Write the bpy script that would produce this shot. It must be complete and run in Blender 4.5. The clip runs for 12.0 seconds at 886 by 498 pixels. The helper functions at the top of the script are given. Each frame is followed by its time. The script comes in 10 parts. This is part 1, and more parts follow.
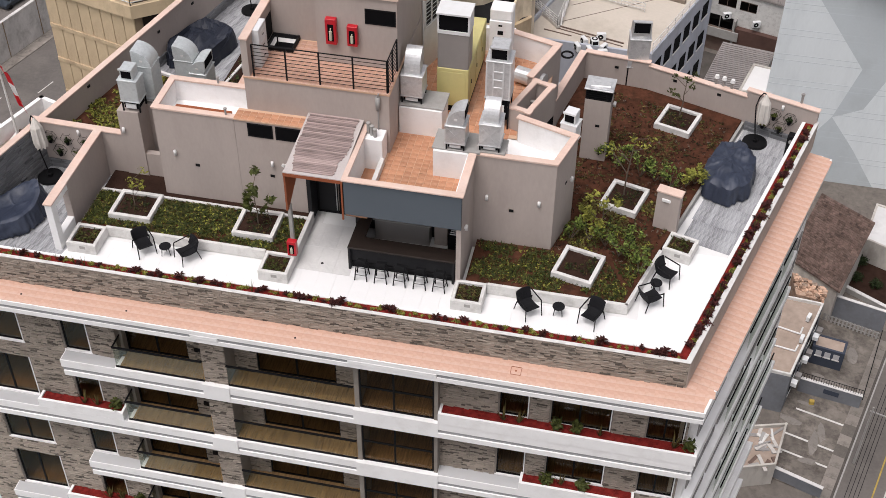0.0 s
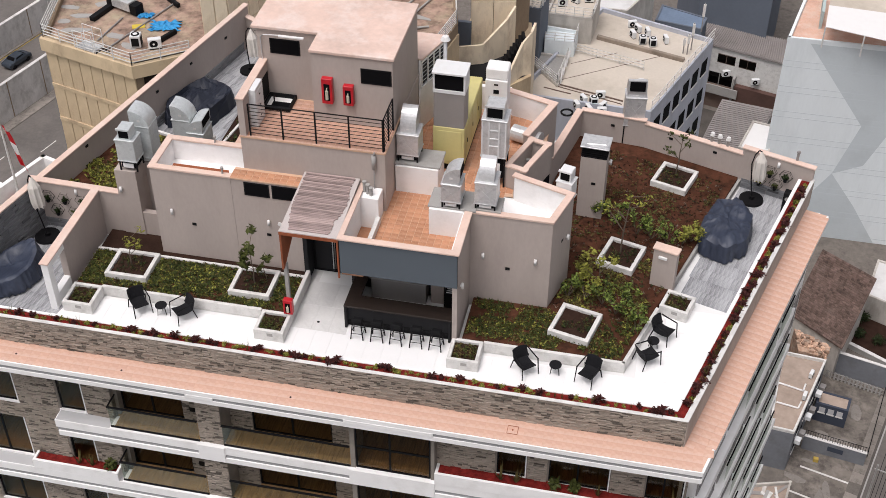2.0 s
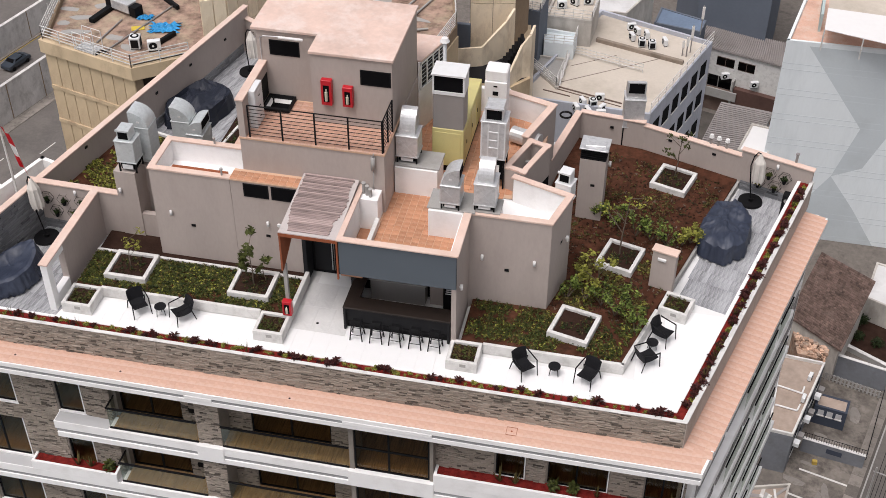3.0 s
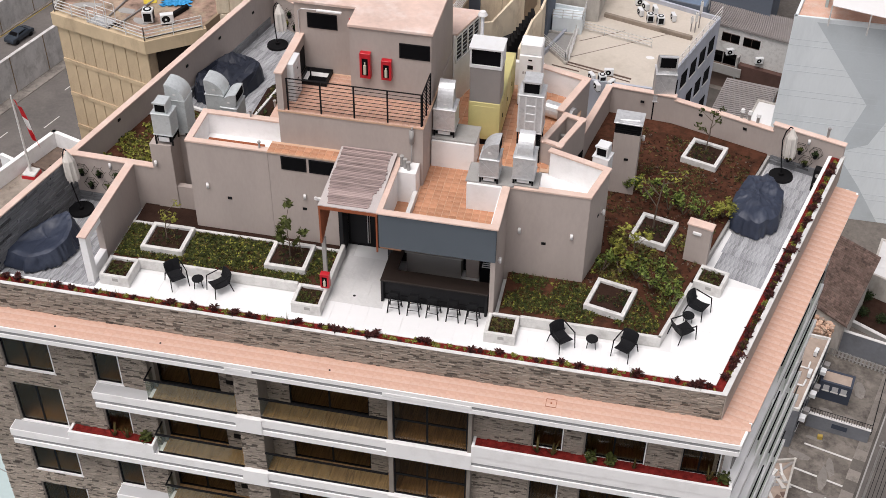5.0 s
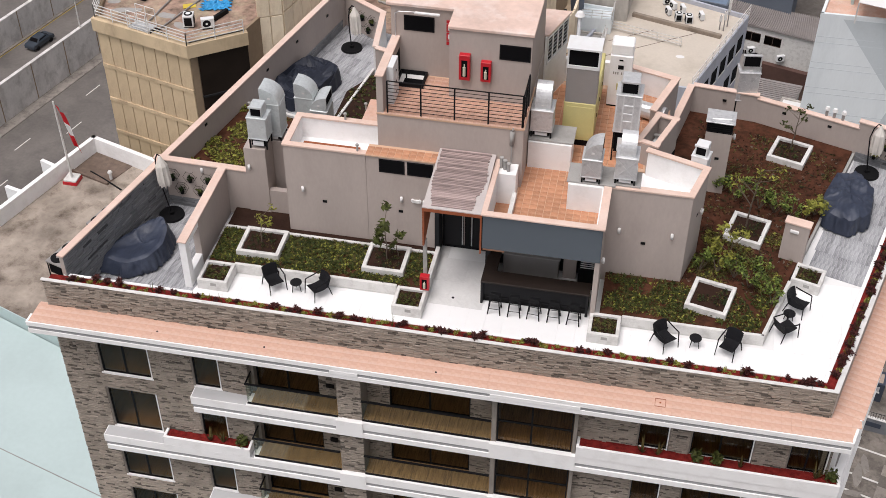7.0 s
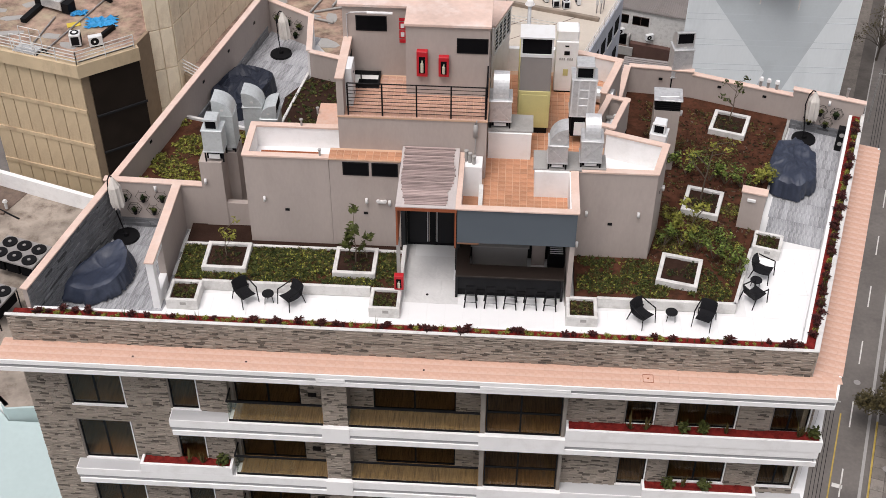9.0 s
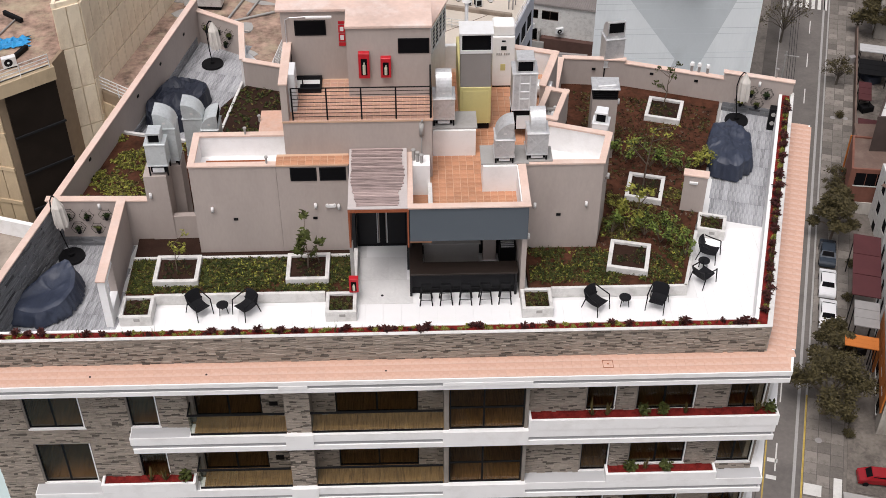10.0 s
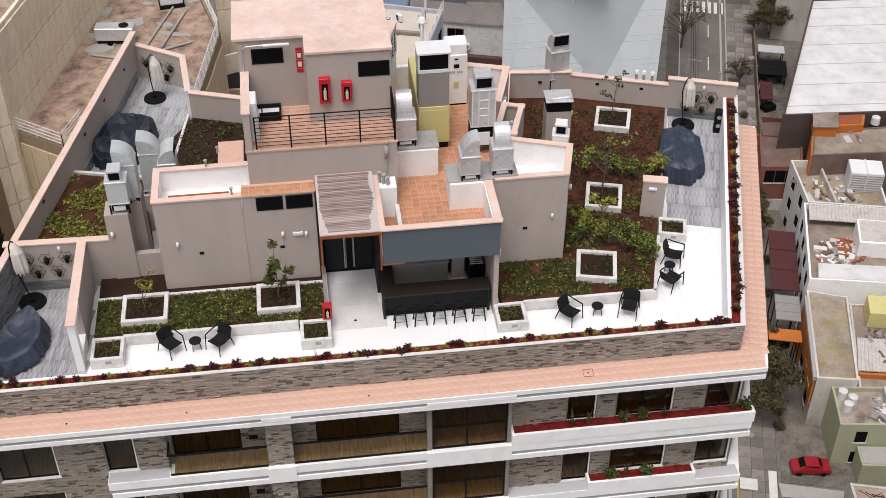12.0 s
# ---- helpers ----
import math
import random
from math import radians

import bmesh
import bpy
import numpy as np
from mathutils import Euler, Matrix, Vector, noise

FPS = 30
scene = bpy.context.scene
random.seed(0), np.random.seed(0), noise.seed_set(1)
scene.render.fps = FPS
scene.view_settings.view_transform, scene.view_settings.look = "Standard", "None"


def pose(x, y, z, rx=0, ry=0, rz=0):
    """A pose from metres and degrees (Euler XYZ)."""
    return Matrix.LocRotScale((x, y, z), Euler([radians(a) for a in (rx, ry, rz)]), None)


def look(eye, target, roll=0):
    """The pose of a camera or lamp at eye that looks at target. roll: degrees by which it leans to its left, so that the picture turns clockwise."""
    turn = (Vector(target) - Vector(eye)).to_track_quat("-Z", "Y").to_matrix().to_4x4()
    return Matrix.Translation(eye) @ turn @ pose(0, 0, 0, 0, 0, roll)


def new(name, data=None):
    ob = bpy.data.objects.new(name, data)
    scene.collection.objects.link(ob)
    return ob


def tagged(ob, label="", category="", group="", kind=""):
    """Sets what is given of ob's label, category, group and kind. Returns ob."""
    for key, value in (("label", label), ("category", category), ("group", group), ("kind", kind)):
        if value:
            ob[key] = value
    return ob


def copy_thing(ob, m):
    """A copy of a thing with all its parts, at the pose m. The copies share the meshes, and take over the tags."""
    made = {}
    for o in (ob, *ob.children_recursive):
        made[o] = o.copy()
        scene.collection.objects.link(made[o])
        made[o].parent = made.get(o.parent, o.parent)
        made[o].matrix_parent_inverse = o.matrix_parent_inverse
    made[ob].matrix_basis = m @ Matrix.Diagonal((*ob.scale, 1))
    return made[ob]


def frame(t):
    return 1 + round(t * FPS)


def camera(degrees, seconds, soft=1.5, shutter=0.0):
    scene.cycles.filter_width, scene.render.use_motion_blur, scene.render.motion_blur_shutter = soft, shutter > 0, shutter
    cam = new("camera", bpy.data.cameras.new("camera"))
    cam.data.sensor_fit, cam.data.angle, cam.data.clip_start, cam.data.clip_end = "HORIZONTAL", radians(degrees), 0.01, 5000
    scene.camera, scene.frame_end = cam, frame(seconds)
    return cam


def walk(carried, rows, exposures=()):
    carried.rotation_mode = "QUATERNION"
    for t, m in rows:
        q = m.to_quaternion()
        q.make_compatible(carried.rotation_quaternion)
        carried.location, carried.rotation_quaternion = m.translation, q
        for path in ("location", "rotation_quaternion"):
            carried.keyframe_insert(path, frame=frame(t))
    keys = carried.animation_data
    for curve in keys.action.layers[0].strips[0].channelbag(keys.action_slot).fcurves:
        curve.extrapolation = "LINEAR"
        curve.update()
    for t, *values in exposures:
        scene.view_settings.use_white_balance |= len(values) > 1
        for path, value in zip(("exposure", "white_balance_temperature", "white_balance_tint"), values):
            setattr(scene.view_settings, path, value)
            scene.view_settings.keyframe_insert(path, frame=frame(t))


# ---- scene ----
cam = camera(38.5, 12.0, 0.2)
PATH = [
    (0, (-2.163, -26.7, 29.231), (-2.456, -25.252, 27.882), 0.6),
    (0.5, (-2.083, -26.656, 29.234), (-2.378, -25.209, 27.886), 0.4),
    (1, (-2.042, -26.628, 29.245), (-2.339, -25.177, 27.901), 0.3),
    (1.5, (-2.0, -26.598, 29.25), (-2.302, -25.126, 27.93), 0.4),
    (2, (-1.957, -26.59, 29.235), (-2.267, -25.086, 27.954), 0.3),
    (2.5, (-1.916, -26.596, 29.22), (-2.23, -25.078, 27.956), 0.2),
    (3, (-1.956, -26.626, 29.216), (-2.265, -25.119, 27.938), 0.4),
    (5, (-3.33, -27.127, 29.264), (-3.624, -25.642, 27.957), 0.8),
    (5.5, (-3.948, -27.295, 29.273), (-4.254, -25.811, 27.969), 0.4),
    (6, (-4.791, -27.483, 29.28), (-5.099, -25.999, 27.975), 0.2),
    (6.5, (-5.693, -27.655, 29.277), (-5.999, -26.171, 27.972), 0.2),
    (8.5, (-9.346, -28.166, 29.159), (-9.5, -26.659, 27.853), 0.4),
    (9, (-10.077, -28.263, 29.161), (-10.161, -26.751, 27.855), 0.4),
    (9.5, (-10.699, -28.382, 29.156), (-10.716, -26.867, 27.851), 0.3),
    (10, (-11.289, -28.474, 29.155), (-11.241, -26.957, 27.852), 0.1),
    (10.5, (-11.956, -28.473, 29.163), (-11.84, -26.961, 27.859), 0.1),
    (11, (-12.647, -28.409, 29.163), (-12.463, -26.901, 27.862), 0.0),
    (11.5, (-13.205, -28.331, 29.153), (-13.011, -26.816, 27.863), -0.1),
    (12, (-13.499, -28.266, 29.144), (-13.299, -26.742, 27.865), 0.1),
]
walk(cam, [(t, look(eye, target, roll)) for t, eye, target, roll in PATH],
     [(0, 0.03, 6500, 14), (12, 0.03, 6500, 14)])

# ---- light: an overcast day ----
world = bpy.data.worlds.new("overcast_sky")
scene.world = world
world.use_nodes = True
wn = world.node_tree.nodes
wl = world.node_tree.links
sky = wn.new("ShaderNodeTexSky")
sky.sky_type = "NISHITA"
sky.sun_disc = False
sky.sun_elevation, sky.sun_rotation = radians(68), radians(207)
sky.air_density, sky.dust_density, sky.ozone_density = 1.0, 6.0, 1.0
grey = wn.new("ShaderNodeHueSaturation")
grey.inputs["Saturation"].default_value = 0.22
wl.new(sky.outputs["Color"], grey.inputs["Color"])
wl.new(grey.outputs["Color"], wn["Background"].inputs["Color"])
wn["Background"].inputs["Strength"].default_value = 0.13
sun_data = bpy.data.lights.new("sun", "SUN")
sun_data.energy, sun_data.angle, sun_data.color = 1.25, radians(25), (1.0, 0.96, 0.92)
sun = new("sun", sun_data)
sun.matrix_world = look((-27, -27, 89), (-12, 5, 0))

# ---- materials ----
def surface(name, colour, rough=0.8, spread=0.12, fine=60.0, coarse=1.5, bump=0.15, metal=0.0, stain=None, stain_amount=0.35,
            stain_scale=0.8, island=0.0, each=0.0, spec=0.3, streak=None, dark=0.0):
    """A painted, mineral or metal surface: colour varied at two scales, optional stains, grain in the relief."""
    m = bpy.data.materials.new(name)
    m.use_nodes = True
    n, l = m.node_tree.nodes, m.node_tree.links
    b = n["Principled BSDF"]
    b.inputs["Roughness"].default_value = rough
    b.inputs["Metallic"].default_value = metal
    b.inputs["Specular IOR Level"].default_value = spec
    co = n.new("ShaderNodeTexCoord")
    at = co.outputs["Object"]
    if streak:
        mp = n.new("ShaderNodeMapping")
        mp.inputs["Scale"].default_value = streak
        l.new(at, mp.inputs["Vector"])
        at = mp.outputs["Vector"]
    big, small = n.new("ShaderNodeTexNoise"), n.new("ShaderNodeTexNoise")
    for node, scale, detail in ((big, coarse, 5.0), (small, fine, 3.0)):
        node.inputs["Scale"].default_value, node.inputs["Detail"].default_value = scale, detail
        l.new(at, node.inputs["Vector"])
    mixed = n.new("ShaderNodeMath")
    mixed.operation = "MULTIPLY_ADD"
    mixed.inputs[1].default_value = 0.45
    l.new(small.outputs["Fac"], mixed.inputs[0])
    l.new(big.outputs["Fac"], mixed.inputs[2])
    value = mixed.outputs[0]
    for amount, node, socket in ((island, "ShaderNodeNewGeometry", "Random Per Island"), (each, "ShaderNodeObjectInfo", "Random")):
        if amount:
            src = n.new(node)
            add = n.new("ShaderNodeMath")
            add.operation = "MULTIPLY_ADD"
            add.inputs[1].default_value = amount
            l.new(src.outputs[socket], add.inputs[0])
            l.new(value, add.inputs[2])
            sub = n.new("ShaderNodeMath")
            sub.operation = "SUBTRACT"
            sub.inputs[1].default_value = amount * 0.5
            l.new(add.outputs[0], sub.inputs[0])
            value = sub.outputs[0]
    ramp = n.new("ShaderNodeMapRange")
    ramp.inputs["From Min"].default_value, ramp.inputs["From Max"].default_value = 0.35, 1.1
    ramp.inputs["To Min"].default_value, ramp.inputs["To Max"].default_value = 1 - spread, 1 + spread
    ramp.clamp = False
    l.new(value, ramp.inputs["Value"])
    tint = n.new("ShaderNodeVectorMath")
    tint.operation = "SCALE"
    tint.inputs[0].default_value = colour
    l.new(ramp.outputs["Result"], tint.inputs["Scale"])
    out = tint.outputs["Vector"]
    if stain:
        st = n.new("ShaderNodeTexNoise")
        st.inputs["Scale"].default_value, st.inputs["Detail"].default_value = stain_scale, 8.0
        st.inputs["Roughness"].default_value = 0.7
        l.new(at, st.inputs["Vector"])
        edge = n.new("ShaderNodeMapRange")
        edge.inputs["From Min"].default_value, edge.inputs["From Max"].default_value = 0.48, 0.68
        edge.inputs["To Max"].default_value = stain_amount
        l.new(st.outputs["Fac"], edge.inputs["Value"])
        mx = n.new("ShaderNodeMix")
        mx.data_type = "RGBA"
        mx.inputs["B"].default_value = (*stain, 1)
        l.new(edge.outputs["Result"], mx.inputs["Factor"])
        l.new(out, mx.inputs["A"])
        out = mx.outputs["Result"]
    if dark:
        # a share of the pieces is cut from a darker bed
        src, obj, add, pick = n.new("ShaderNodeNewGeometry"), n.new("ShaderNodeObjectInfo"), n.new("ShaderNodeMath"), n.new("ShaderNodeMapRange")
        add.operation = "FRACT"
        both = n.new("ShaderNodeMath")
        both.operation = "MULTIPLY_ADD"
        both.inputs[1].default_value = 7.31
        l.new(src.outputs["Random Per Island"], both.inputs[0])
        l.new(obj.outputs["Random"], both.inputs[2])
        l.new(both.outputs[0], add.inputs[0])
        pick.inputs["From Min"].default_value, pick.inputs["From Max"].default_value = dark, dark + 0.05
        pick.inputs["To Min"].default_value = 0.33
        l.new(add.outputs[0], pick.inputs["Value"])
        shade = n.new("ShaderNodeVectorMath")
        shade.operation = "SCALE"
        l.new(out, shade.inputs[0])
        l.new(pick.outputs["Result"], shade.inputs["Scale"])
        out = shade.outputs["Vector"]
    l.new(out, b.inputs["Base Color"])
    if bump:
        bp = n.new("ShaderNodeBump")
        bp.inputs["Strength"].default_value, bp.inputs["Distance"].default_value = bump, 0.02
        l.new(small.outputs["Fac"], bp.inputs["Height"])
        l.new(bp.outputs["Normal"], b.inputs["Normal"])
    return m


def clear_glass(name, tint, gloss=0.12):
    m = bpy.data.materials.new(name)
    m.use_nodes = True
    n, l = m.node_tree.nodes, m.node_tree.links
    n.remove(n["Principled BSDF"])
    see, shine, mix = n.new("ShaderNodeBsdfTransparent"), n.new("ShaderNodeBsdfGlossy"), n.new("ShaderNodeMixShader")
    see.inputs["Color"].default_value = (*tint, 1)
    shine.inputs["Roughness"].default_value = 0.03
    mix.inputs["Fac"].default_value = gloss
    l.new(see.outputs[0], mix.inputs[1])
    l.new(shine.outputs[0], mix.inputs[2])
    l.new(mix.outputs[0], n["Material Output"].inputs["Surface"])
    return m


WALL = surface("taupe_render", (0.435, 0.375, 0.342), 0.9, 0.1, 12, 0.7, 0.2, stain=(0.36, 0.305, 0.275), stain_amount=0.4, streak=(1, 1, 0.35))
WHITE = surface("white_paint", (0.88, 0.875, 0.87), 0.7, 0.05, 50, 0.9, 0.1, stain=(0.55, 0.53, 0.5), stain_amount=0.25, stain_scale=1.3)
CURB = surface("white_washed_concrete", (0.66, 0.65, 0.63), 0.85, 0.1, 40, 1.4, 0.25, stain=(0.33, 0.31, 0.29), stain_amount=0.45, stain_scale=2.2)
ROOFPINK = surface("pale_pink_roof_coat", (0.66, 0.49, 0.42), 0.85, 0.22, 6, 0.6, 0.2, stain=(0.76, 0.67, 0.63), stain_amount=0.75, stain_scale=0.9)
COPE = surface("terracotta_coping", (0.68, 0.505, 0.425), 0.85, 0.14, 12, 1.2, 0.2, stain=(0.72, 0.61, 0.55), stain_amount=0.6)
TILE = surface("pale_terracotta_tile", (0.62, 0.385, 0.295), 0.8, 0.2, 9, 0.5, 0.2, stain=(0.66, 0.52, 0.44), stain_amount=0.85, each=0.09, island=0.09, stain_scale=0.7)
TILE_ROOF = surface("orange_roof_tile", (0.50, 0.245, 0.14), 0.75, 0.22, 14, 0.9, 0.2, stain=(0.62, 0.40, 0.28), stain_amount=0.5, each=0.5, island=0.5)
GROUT = surface("pale_grout", (0.64, 0.43, 0.335), 0.9, 0.1, 40, 1.0, 0.1)
BALCONY_TILE = surface("balcony_tile", (0.50, 0.29, 0.21), 0.7, 0.2, 14, 0.9, 0.2, stain=(0.62, 0.46, 0.39), stain_amount=0.7, each=0.4, stain_scale=1.2)
GROUT_ROOF = surface("roof_grout", (0.60, 0.40, 0.28), 0.9, 0.1, 40, 1.0, 0.1)
FLOOR = surface("white_floor_tile", (0.84, 0.84, 0.84), 0.5, 0.04, 40, 0.8, 0.05, each=0.06, stain=(0.62, 0.62, 0.61), stain_amount=0.18, stain_scale=0.9)
FLOOR_DUSTY = surface("dusty_floor_tile", (0.70, 0.695, 0.685), 0.5, 0.12, 8, 0.8, 0.05, each=0.15, stain=(0.5, 0.495, 0.49), stain_amount=0.6, stain_scale=0.7)
FLOOR_JOINT = surface("floor_joint", (0.75, 0.75, 0.745), 0.8, 0.05)
DECK = surface("grey_wood_tile", (0.32, 0.325, 0.34), 0.6, 0.5, 9, 2.5, 0.1, each=0.38, streak=(9, 1.1, 1), stain=(0.52, 0.52, 0.53), stain_amount=0.6, stain_scale=2.2)
STONE = surface("stacked_stone", (0.345, 0.298, 0.252), 0.9, 0.2, 14, 2.0, 0.5, island=0.42, each=0.42, dark=0.12)
STONE_BED = surface("stone_mortar", (0.24, 0.215, 0.19), 0.95, 0.2, 25, 2.0, 0.4)
SLATE = surface("grey_stacked_slate", (0.205, 0.21, 0.22), 0.9, 0.2, 10, 1.2, 0.4, island=0.5, each=0.5, dark=0.04, streak=(0.4, 0.4, 2.5))
PARAPET_RENDER = surface("stained_parapet_render", (0.43, 0.385, 0.345), 0.9, 0.2, 10, 0.8, 0.2, stain=(0.27, 0.225, 0.19), stain_amount=0.6, stain_scale=1.2, streak=(1, 1, 0.4))
FASCIA = surface("slate_grey_fascia", (0.095, 0.115, 0.135), 0.6, 0.06, 40, 0.8, 0.05)
BLACK = surface("black_metal", (0.008, 0.008, 0.009), 0.6, 0.1, 60, 3, 0.05, spec=0.12)
DARKWOOD = surface("dark_bar_wood", (0.023, 0.016, 0.013), 0.5, 0.25, 20, 2, 0.1, streak=(1, 6, 6))
BARSIDE = surface("dark_grey_panel", (0.013, 0.013, 0.015), 0.7, 0.12, 40, 1, 0.05)
RATTAN = surface("black_resin_weave", (0.011, 0.011, 0.013), 0.65, 0.2, 120, 4, 0.4, spec=0.15)
SOIL = surface("reddish_soil", (0.075, 0.031, 0.019), 1.0, 0.7, 7, 1.5, 1.0, stain=(0.026, 0.017, 0.011), stain_amount=0.8, stain_scale=2.6, spec=0.05)
DARKSOIL = surface("dark_soil", (0.036, 0.02, 0.015), 1.0, 0.4, 18, 1.5, 0.8, spec=0.05)
MULCH = surface("red_mulch", (0.165, 0.018, 0.015), 0.95, 0.6, 25, 6, 0.9, spec=0.1)
LEAF = surface("green_leaf", (0.058, 0.068, 0.018), 0.55, 0.35, 20, 3, 0.0, island=0.9, spec=0.15)
LEAF_SHRUB = surface("shrub_leaf", (0.105, 0.14, 0.03), 0.5, 0.6, 20, 3, 0.0, island=1.3, spec=0.2)
LEAF_YOUNG = surface("yellow_green_leaf", (0.21, 0.21, 0.042), 0.55, 0.45, 20, 3, 0.0, island=0.8, spec=0.15)
LEAF_DARK = surface("dark_green_leaf", (0.022, 0.034, 0.012), 0.6, 0.4, 20, 3, 0.0, island=0.9, spec=0.15)
LEAF_RED = surface("dark_red_leaf", (0.07, 0.024, 0.022), 0.55, 0.4, 20, 3, 0.0, island=0.9, spec=0.15)
LEAF_DRY = surface("olive_dry_leaf", (0.10, 0.078, 0.028), 0.7, 0.4, 20, 3, 0.0, island=0.9, spec=0.15)
BARK = surface("bark", (0.13, 0.1, 0.075), 0.9, 0.3, 40, 6, 0.4)
COVER = surface("navy_cover_cloth", (0.028, 0.036, 0.06), 0.48, 0.25, 12, 1.5, 0.2, stain=(0.085, 0.1, 0.135), stain_amount=0.5, stain_scale=1.0, spec=0.4)
COVER_DARK = surface("dark_navy_cover_cloth", (0.018, 0.022, 0.035), 0.55, 0.25, 30, 1.5, 0.2)
CANVAS = surface("off_white_canvas", (0.66, 0.62, 0.57), 0.9, 0.12, 40, 3, 0.2)
GALV = surface("galvanised_steel", (0.66, 0.665, 0.67), 0.34, 0.25, 9, 2.5, 0.1, metal=0.42, stain=(0.27, 0.275, 0.285), stain_amount=0.6, stain_scale=2.5)
GALV_BLUE = surface("bluish_galvanised_steel", (0.64, 0.675, 0.68), 0.36, 0.22, 9, 2.5, 0.1, metal=0.36, stain=(0.29, 0.31, 0.32), stain_amount=0.5, stain_scale=2.5)
DARKVOID = surface("dark_opening", (0.006, 0.006, 0.007), 0.8, 0.1, spec=0.05)
YELLOW = surface("pale_yellow_enamel", (0.60, 0.54, 0.24), 0.5, 0.08, 40, 1.5, 0.05, stain=(0.48, 0.43, 0.22), stain_amount=0.35, stain_scale=1.6)
ENAMEL = surface("white_enamel", (0.72, 0.73, 0.735), 0.4, 0.05, 40, 1.5, 0.03, stain=(0.5, 0.46, 0.4), stain_amount=0.25, stain_scale=1.4)
GREYBOX = surface("grey_sheet_metal", (0.30, 0.285, 0.275), 0.5, 0.08, 40, 1.5, 0.05, metal=0.2)
RED = surface("red_enamel", (0.50, 0.012, 0.022), 0.35, 0.08, 40, 3, 0.03, spec=0.5)
RUST = surface("rust_orange_steel", (0.30, 0.085, 0.035), 0.7, 0.25, 30, 3, 0.2, stain=(0.17, 0.06, 0.03), stain_amount=0.5, stain_scale=3)
SLAT = surface("weathered_slat_wood", (0.33, 0.255, 0.24), 0.85, 0.4, 25, 2.0, 0.2, each=0.7, streak=(1, 8, 8))
GREYPAINT = surface("grey_weathered_board", (0.52, 0.47, 0.455), 0.8, 0.16, 25, 1.6, 0.1, stain=(0.36, 0.33, 0.32), stain_amount=0.5, stain_scale=1.6)
CONCRETE = surface("grey_concrete", (0.36, 0.35, 0.335), 0.9, 0.16, 25, 0.8, 0.3, stain=(0.22, 0.21, 0.195), stain_amount=0.5)
# grey that stands in for the shade inside the white bands' grooves
GROOVE = surface("groove_shade_grey", (0.33, 0.335, 0.34), 0.8, 0.08, 10, 0.8, 0.05)
SLABGREY = surface("pale_grey_slab", (0.47, 0.47, 0.475), 0.7, 0.06, 40, 0.8, 0.05)
WOODFLOOR = surface("oak_laminate", (0.32, 0.19, 0.082), 0.5, 0.5, 9, 3.5, 0.05, streak=(7, 0.5, 1), stain=(0.09, 0.055, 0.03), stain_amount=0.75, stain_scale=3.2)
INSIDE = surface("room_plaster", (0.46, 0.32, 0.2), 0.9, 0.1)
CEILING = surface("room_ceiling", (0.5, 0.48, 0.45), 0.9, 0.05)
PANE = clear_glass("window_glass", (0.70, 0.67, 0.61), 0.025)
FLANKGLASS = surface("grey_flank_glass", (0.28, 0.28, 0.29), 0.12, 0.4, 2, 0.6, 0.02, spec=0.5)
PANE_DARK = clear_glass("dark_window_glass", (0.05, 0.05, 0.055), 0.025)
RAILGLASS = clear_glass("balustrade_glass", (0.86, 0.88, 0.85), 0.05)
PAPER = surface("white_sign_face", (0.75, 0.74, 0.73), 0.6, 0.03)

# ---- mesh helpers ----
def quad_prism(bm, pts, z0, z1):
    """A plan outline (list of x, y) raised from z0 to z1."""
    lo = [bm.verts.new((x, y, z0)) for x, y in pts]
    hi = [bm.verts.new((x, y, z1)) for x, y in pts]
    bm.faces.new(list(reversed(lo)))
    bm.faces.new(hi)
    for i in range(len(pts)):
        j = (i + 1) % len(pts)
        bm.faces.new((lo[i], lo[j], hi[j], hi[i]))


def box(bm, x0, x1, y0, y1, z0, z1):
    quad_prism(bm, [(x0, y0), (x1, y0), (x1, y1), (x0, y1)], z0, z1)


def seg(bm, p, q, t, z0, z1, ext=0.0):
    """A straight wall in plan from p to q, t thick to the left of its way."""
    p, q = Vector(p[:2]), Vector(q[:2])
    d = (q - p).normalized()
    n = Vector((-d.y, d.x))
    p, q = p - d * ext, q + d * ext
    quad_prism(bm, [tuple(v) for v in (p, q, q + n * t, p + n * t)] if t > 0 else [tuple(v) for v in (p + n * t, q + n * t, q, p)], z0, z1)


def tube(bm, p, q, r, n=8, r2=None):
    p, q = Vector(p), Vector(q)
    r2 = r if r2 is None else r2
    d = (q - p).normalized()
    a = d.orthogonal().normalized()
    b = d.cross(a)
    rings = []
    for c, k in ((p, r), (q, r2)):
        rings.append([bm.verts.new(c + (a * math.cos(2 * math.pi * i / n) + b * math.sin(2 * math.pi * i / n)) * k) for i in range(n)])
    for i in range(n):
        j = (i + 1) % n
        bm.faces.new((rings[0][i], rings[0][j], rings[1][j], rings[1][i]))
    bm.faces.new(list(reversed(rings[0])))
    bm.faces.new(rings[1])


def path_tube(bm, pts, r, n=8):
    for a, b in zip(pts, pts[1:]):
        tube(bm, a, b, r, n)


def soften(bm, width, segments=1):
    bmesh.ops.remove_doubles(bm, verts=bm.verts, dist=1e-5)
    bmesh.ops.bevel(bm, geom=list(bm.edges), offset=width, segments=segments, affect="EDGES", clamp_overlap=True)


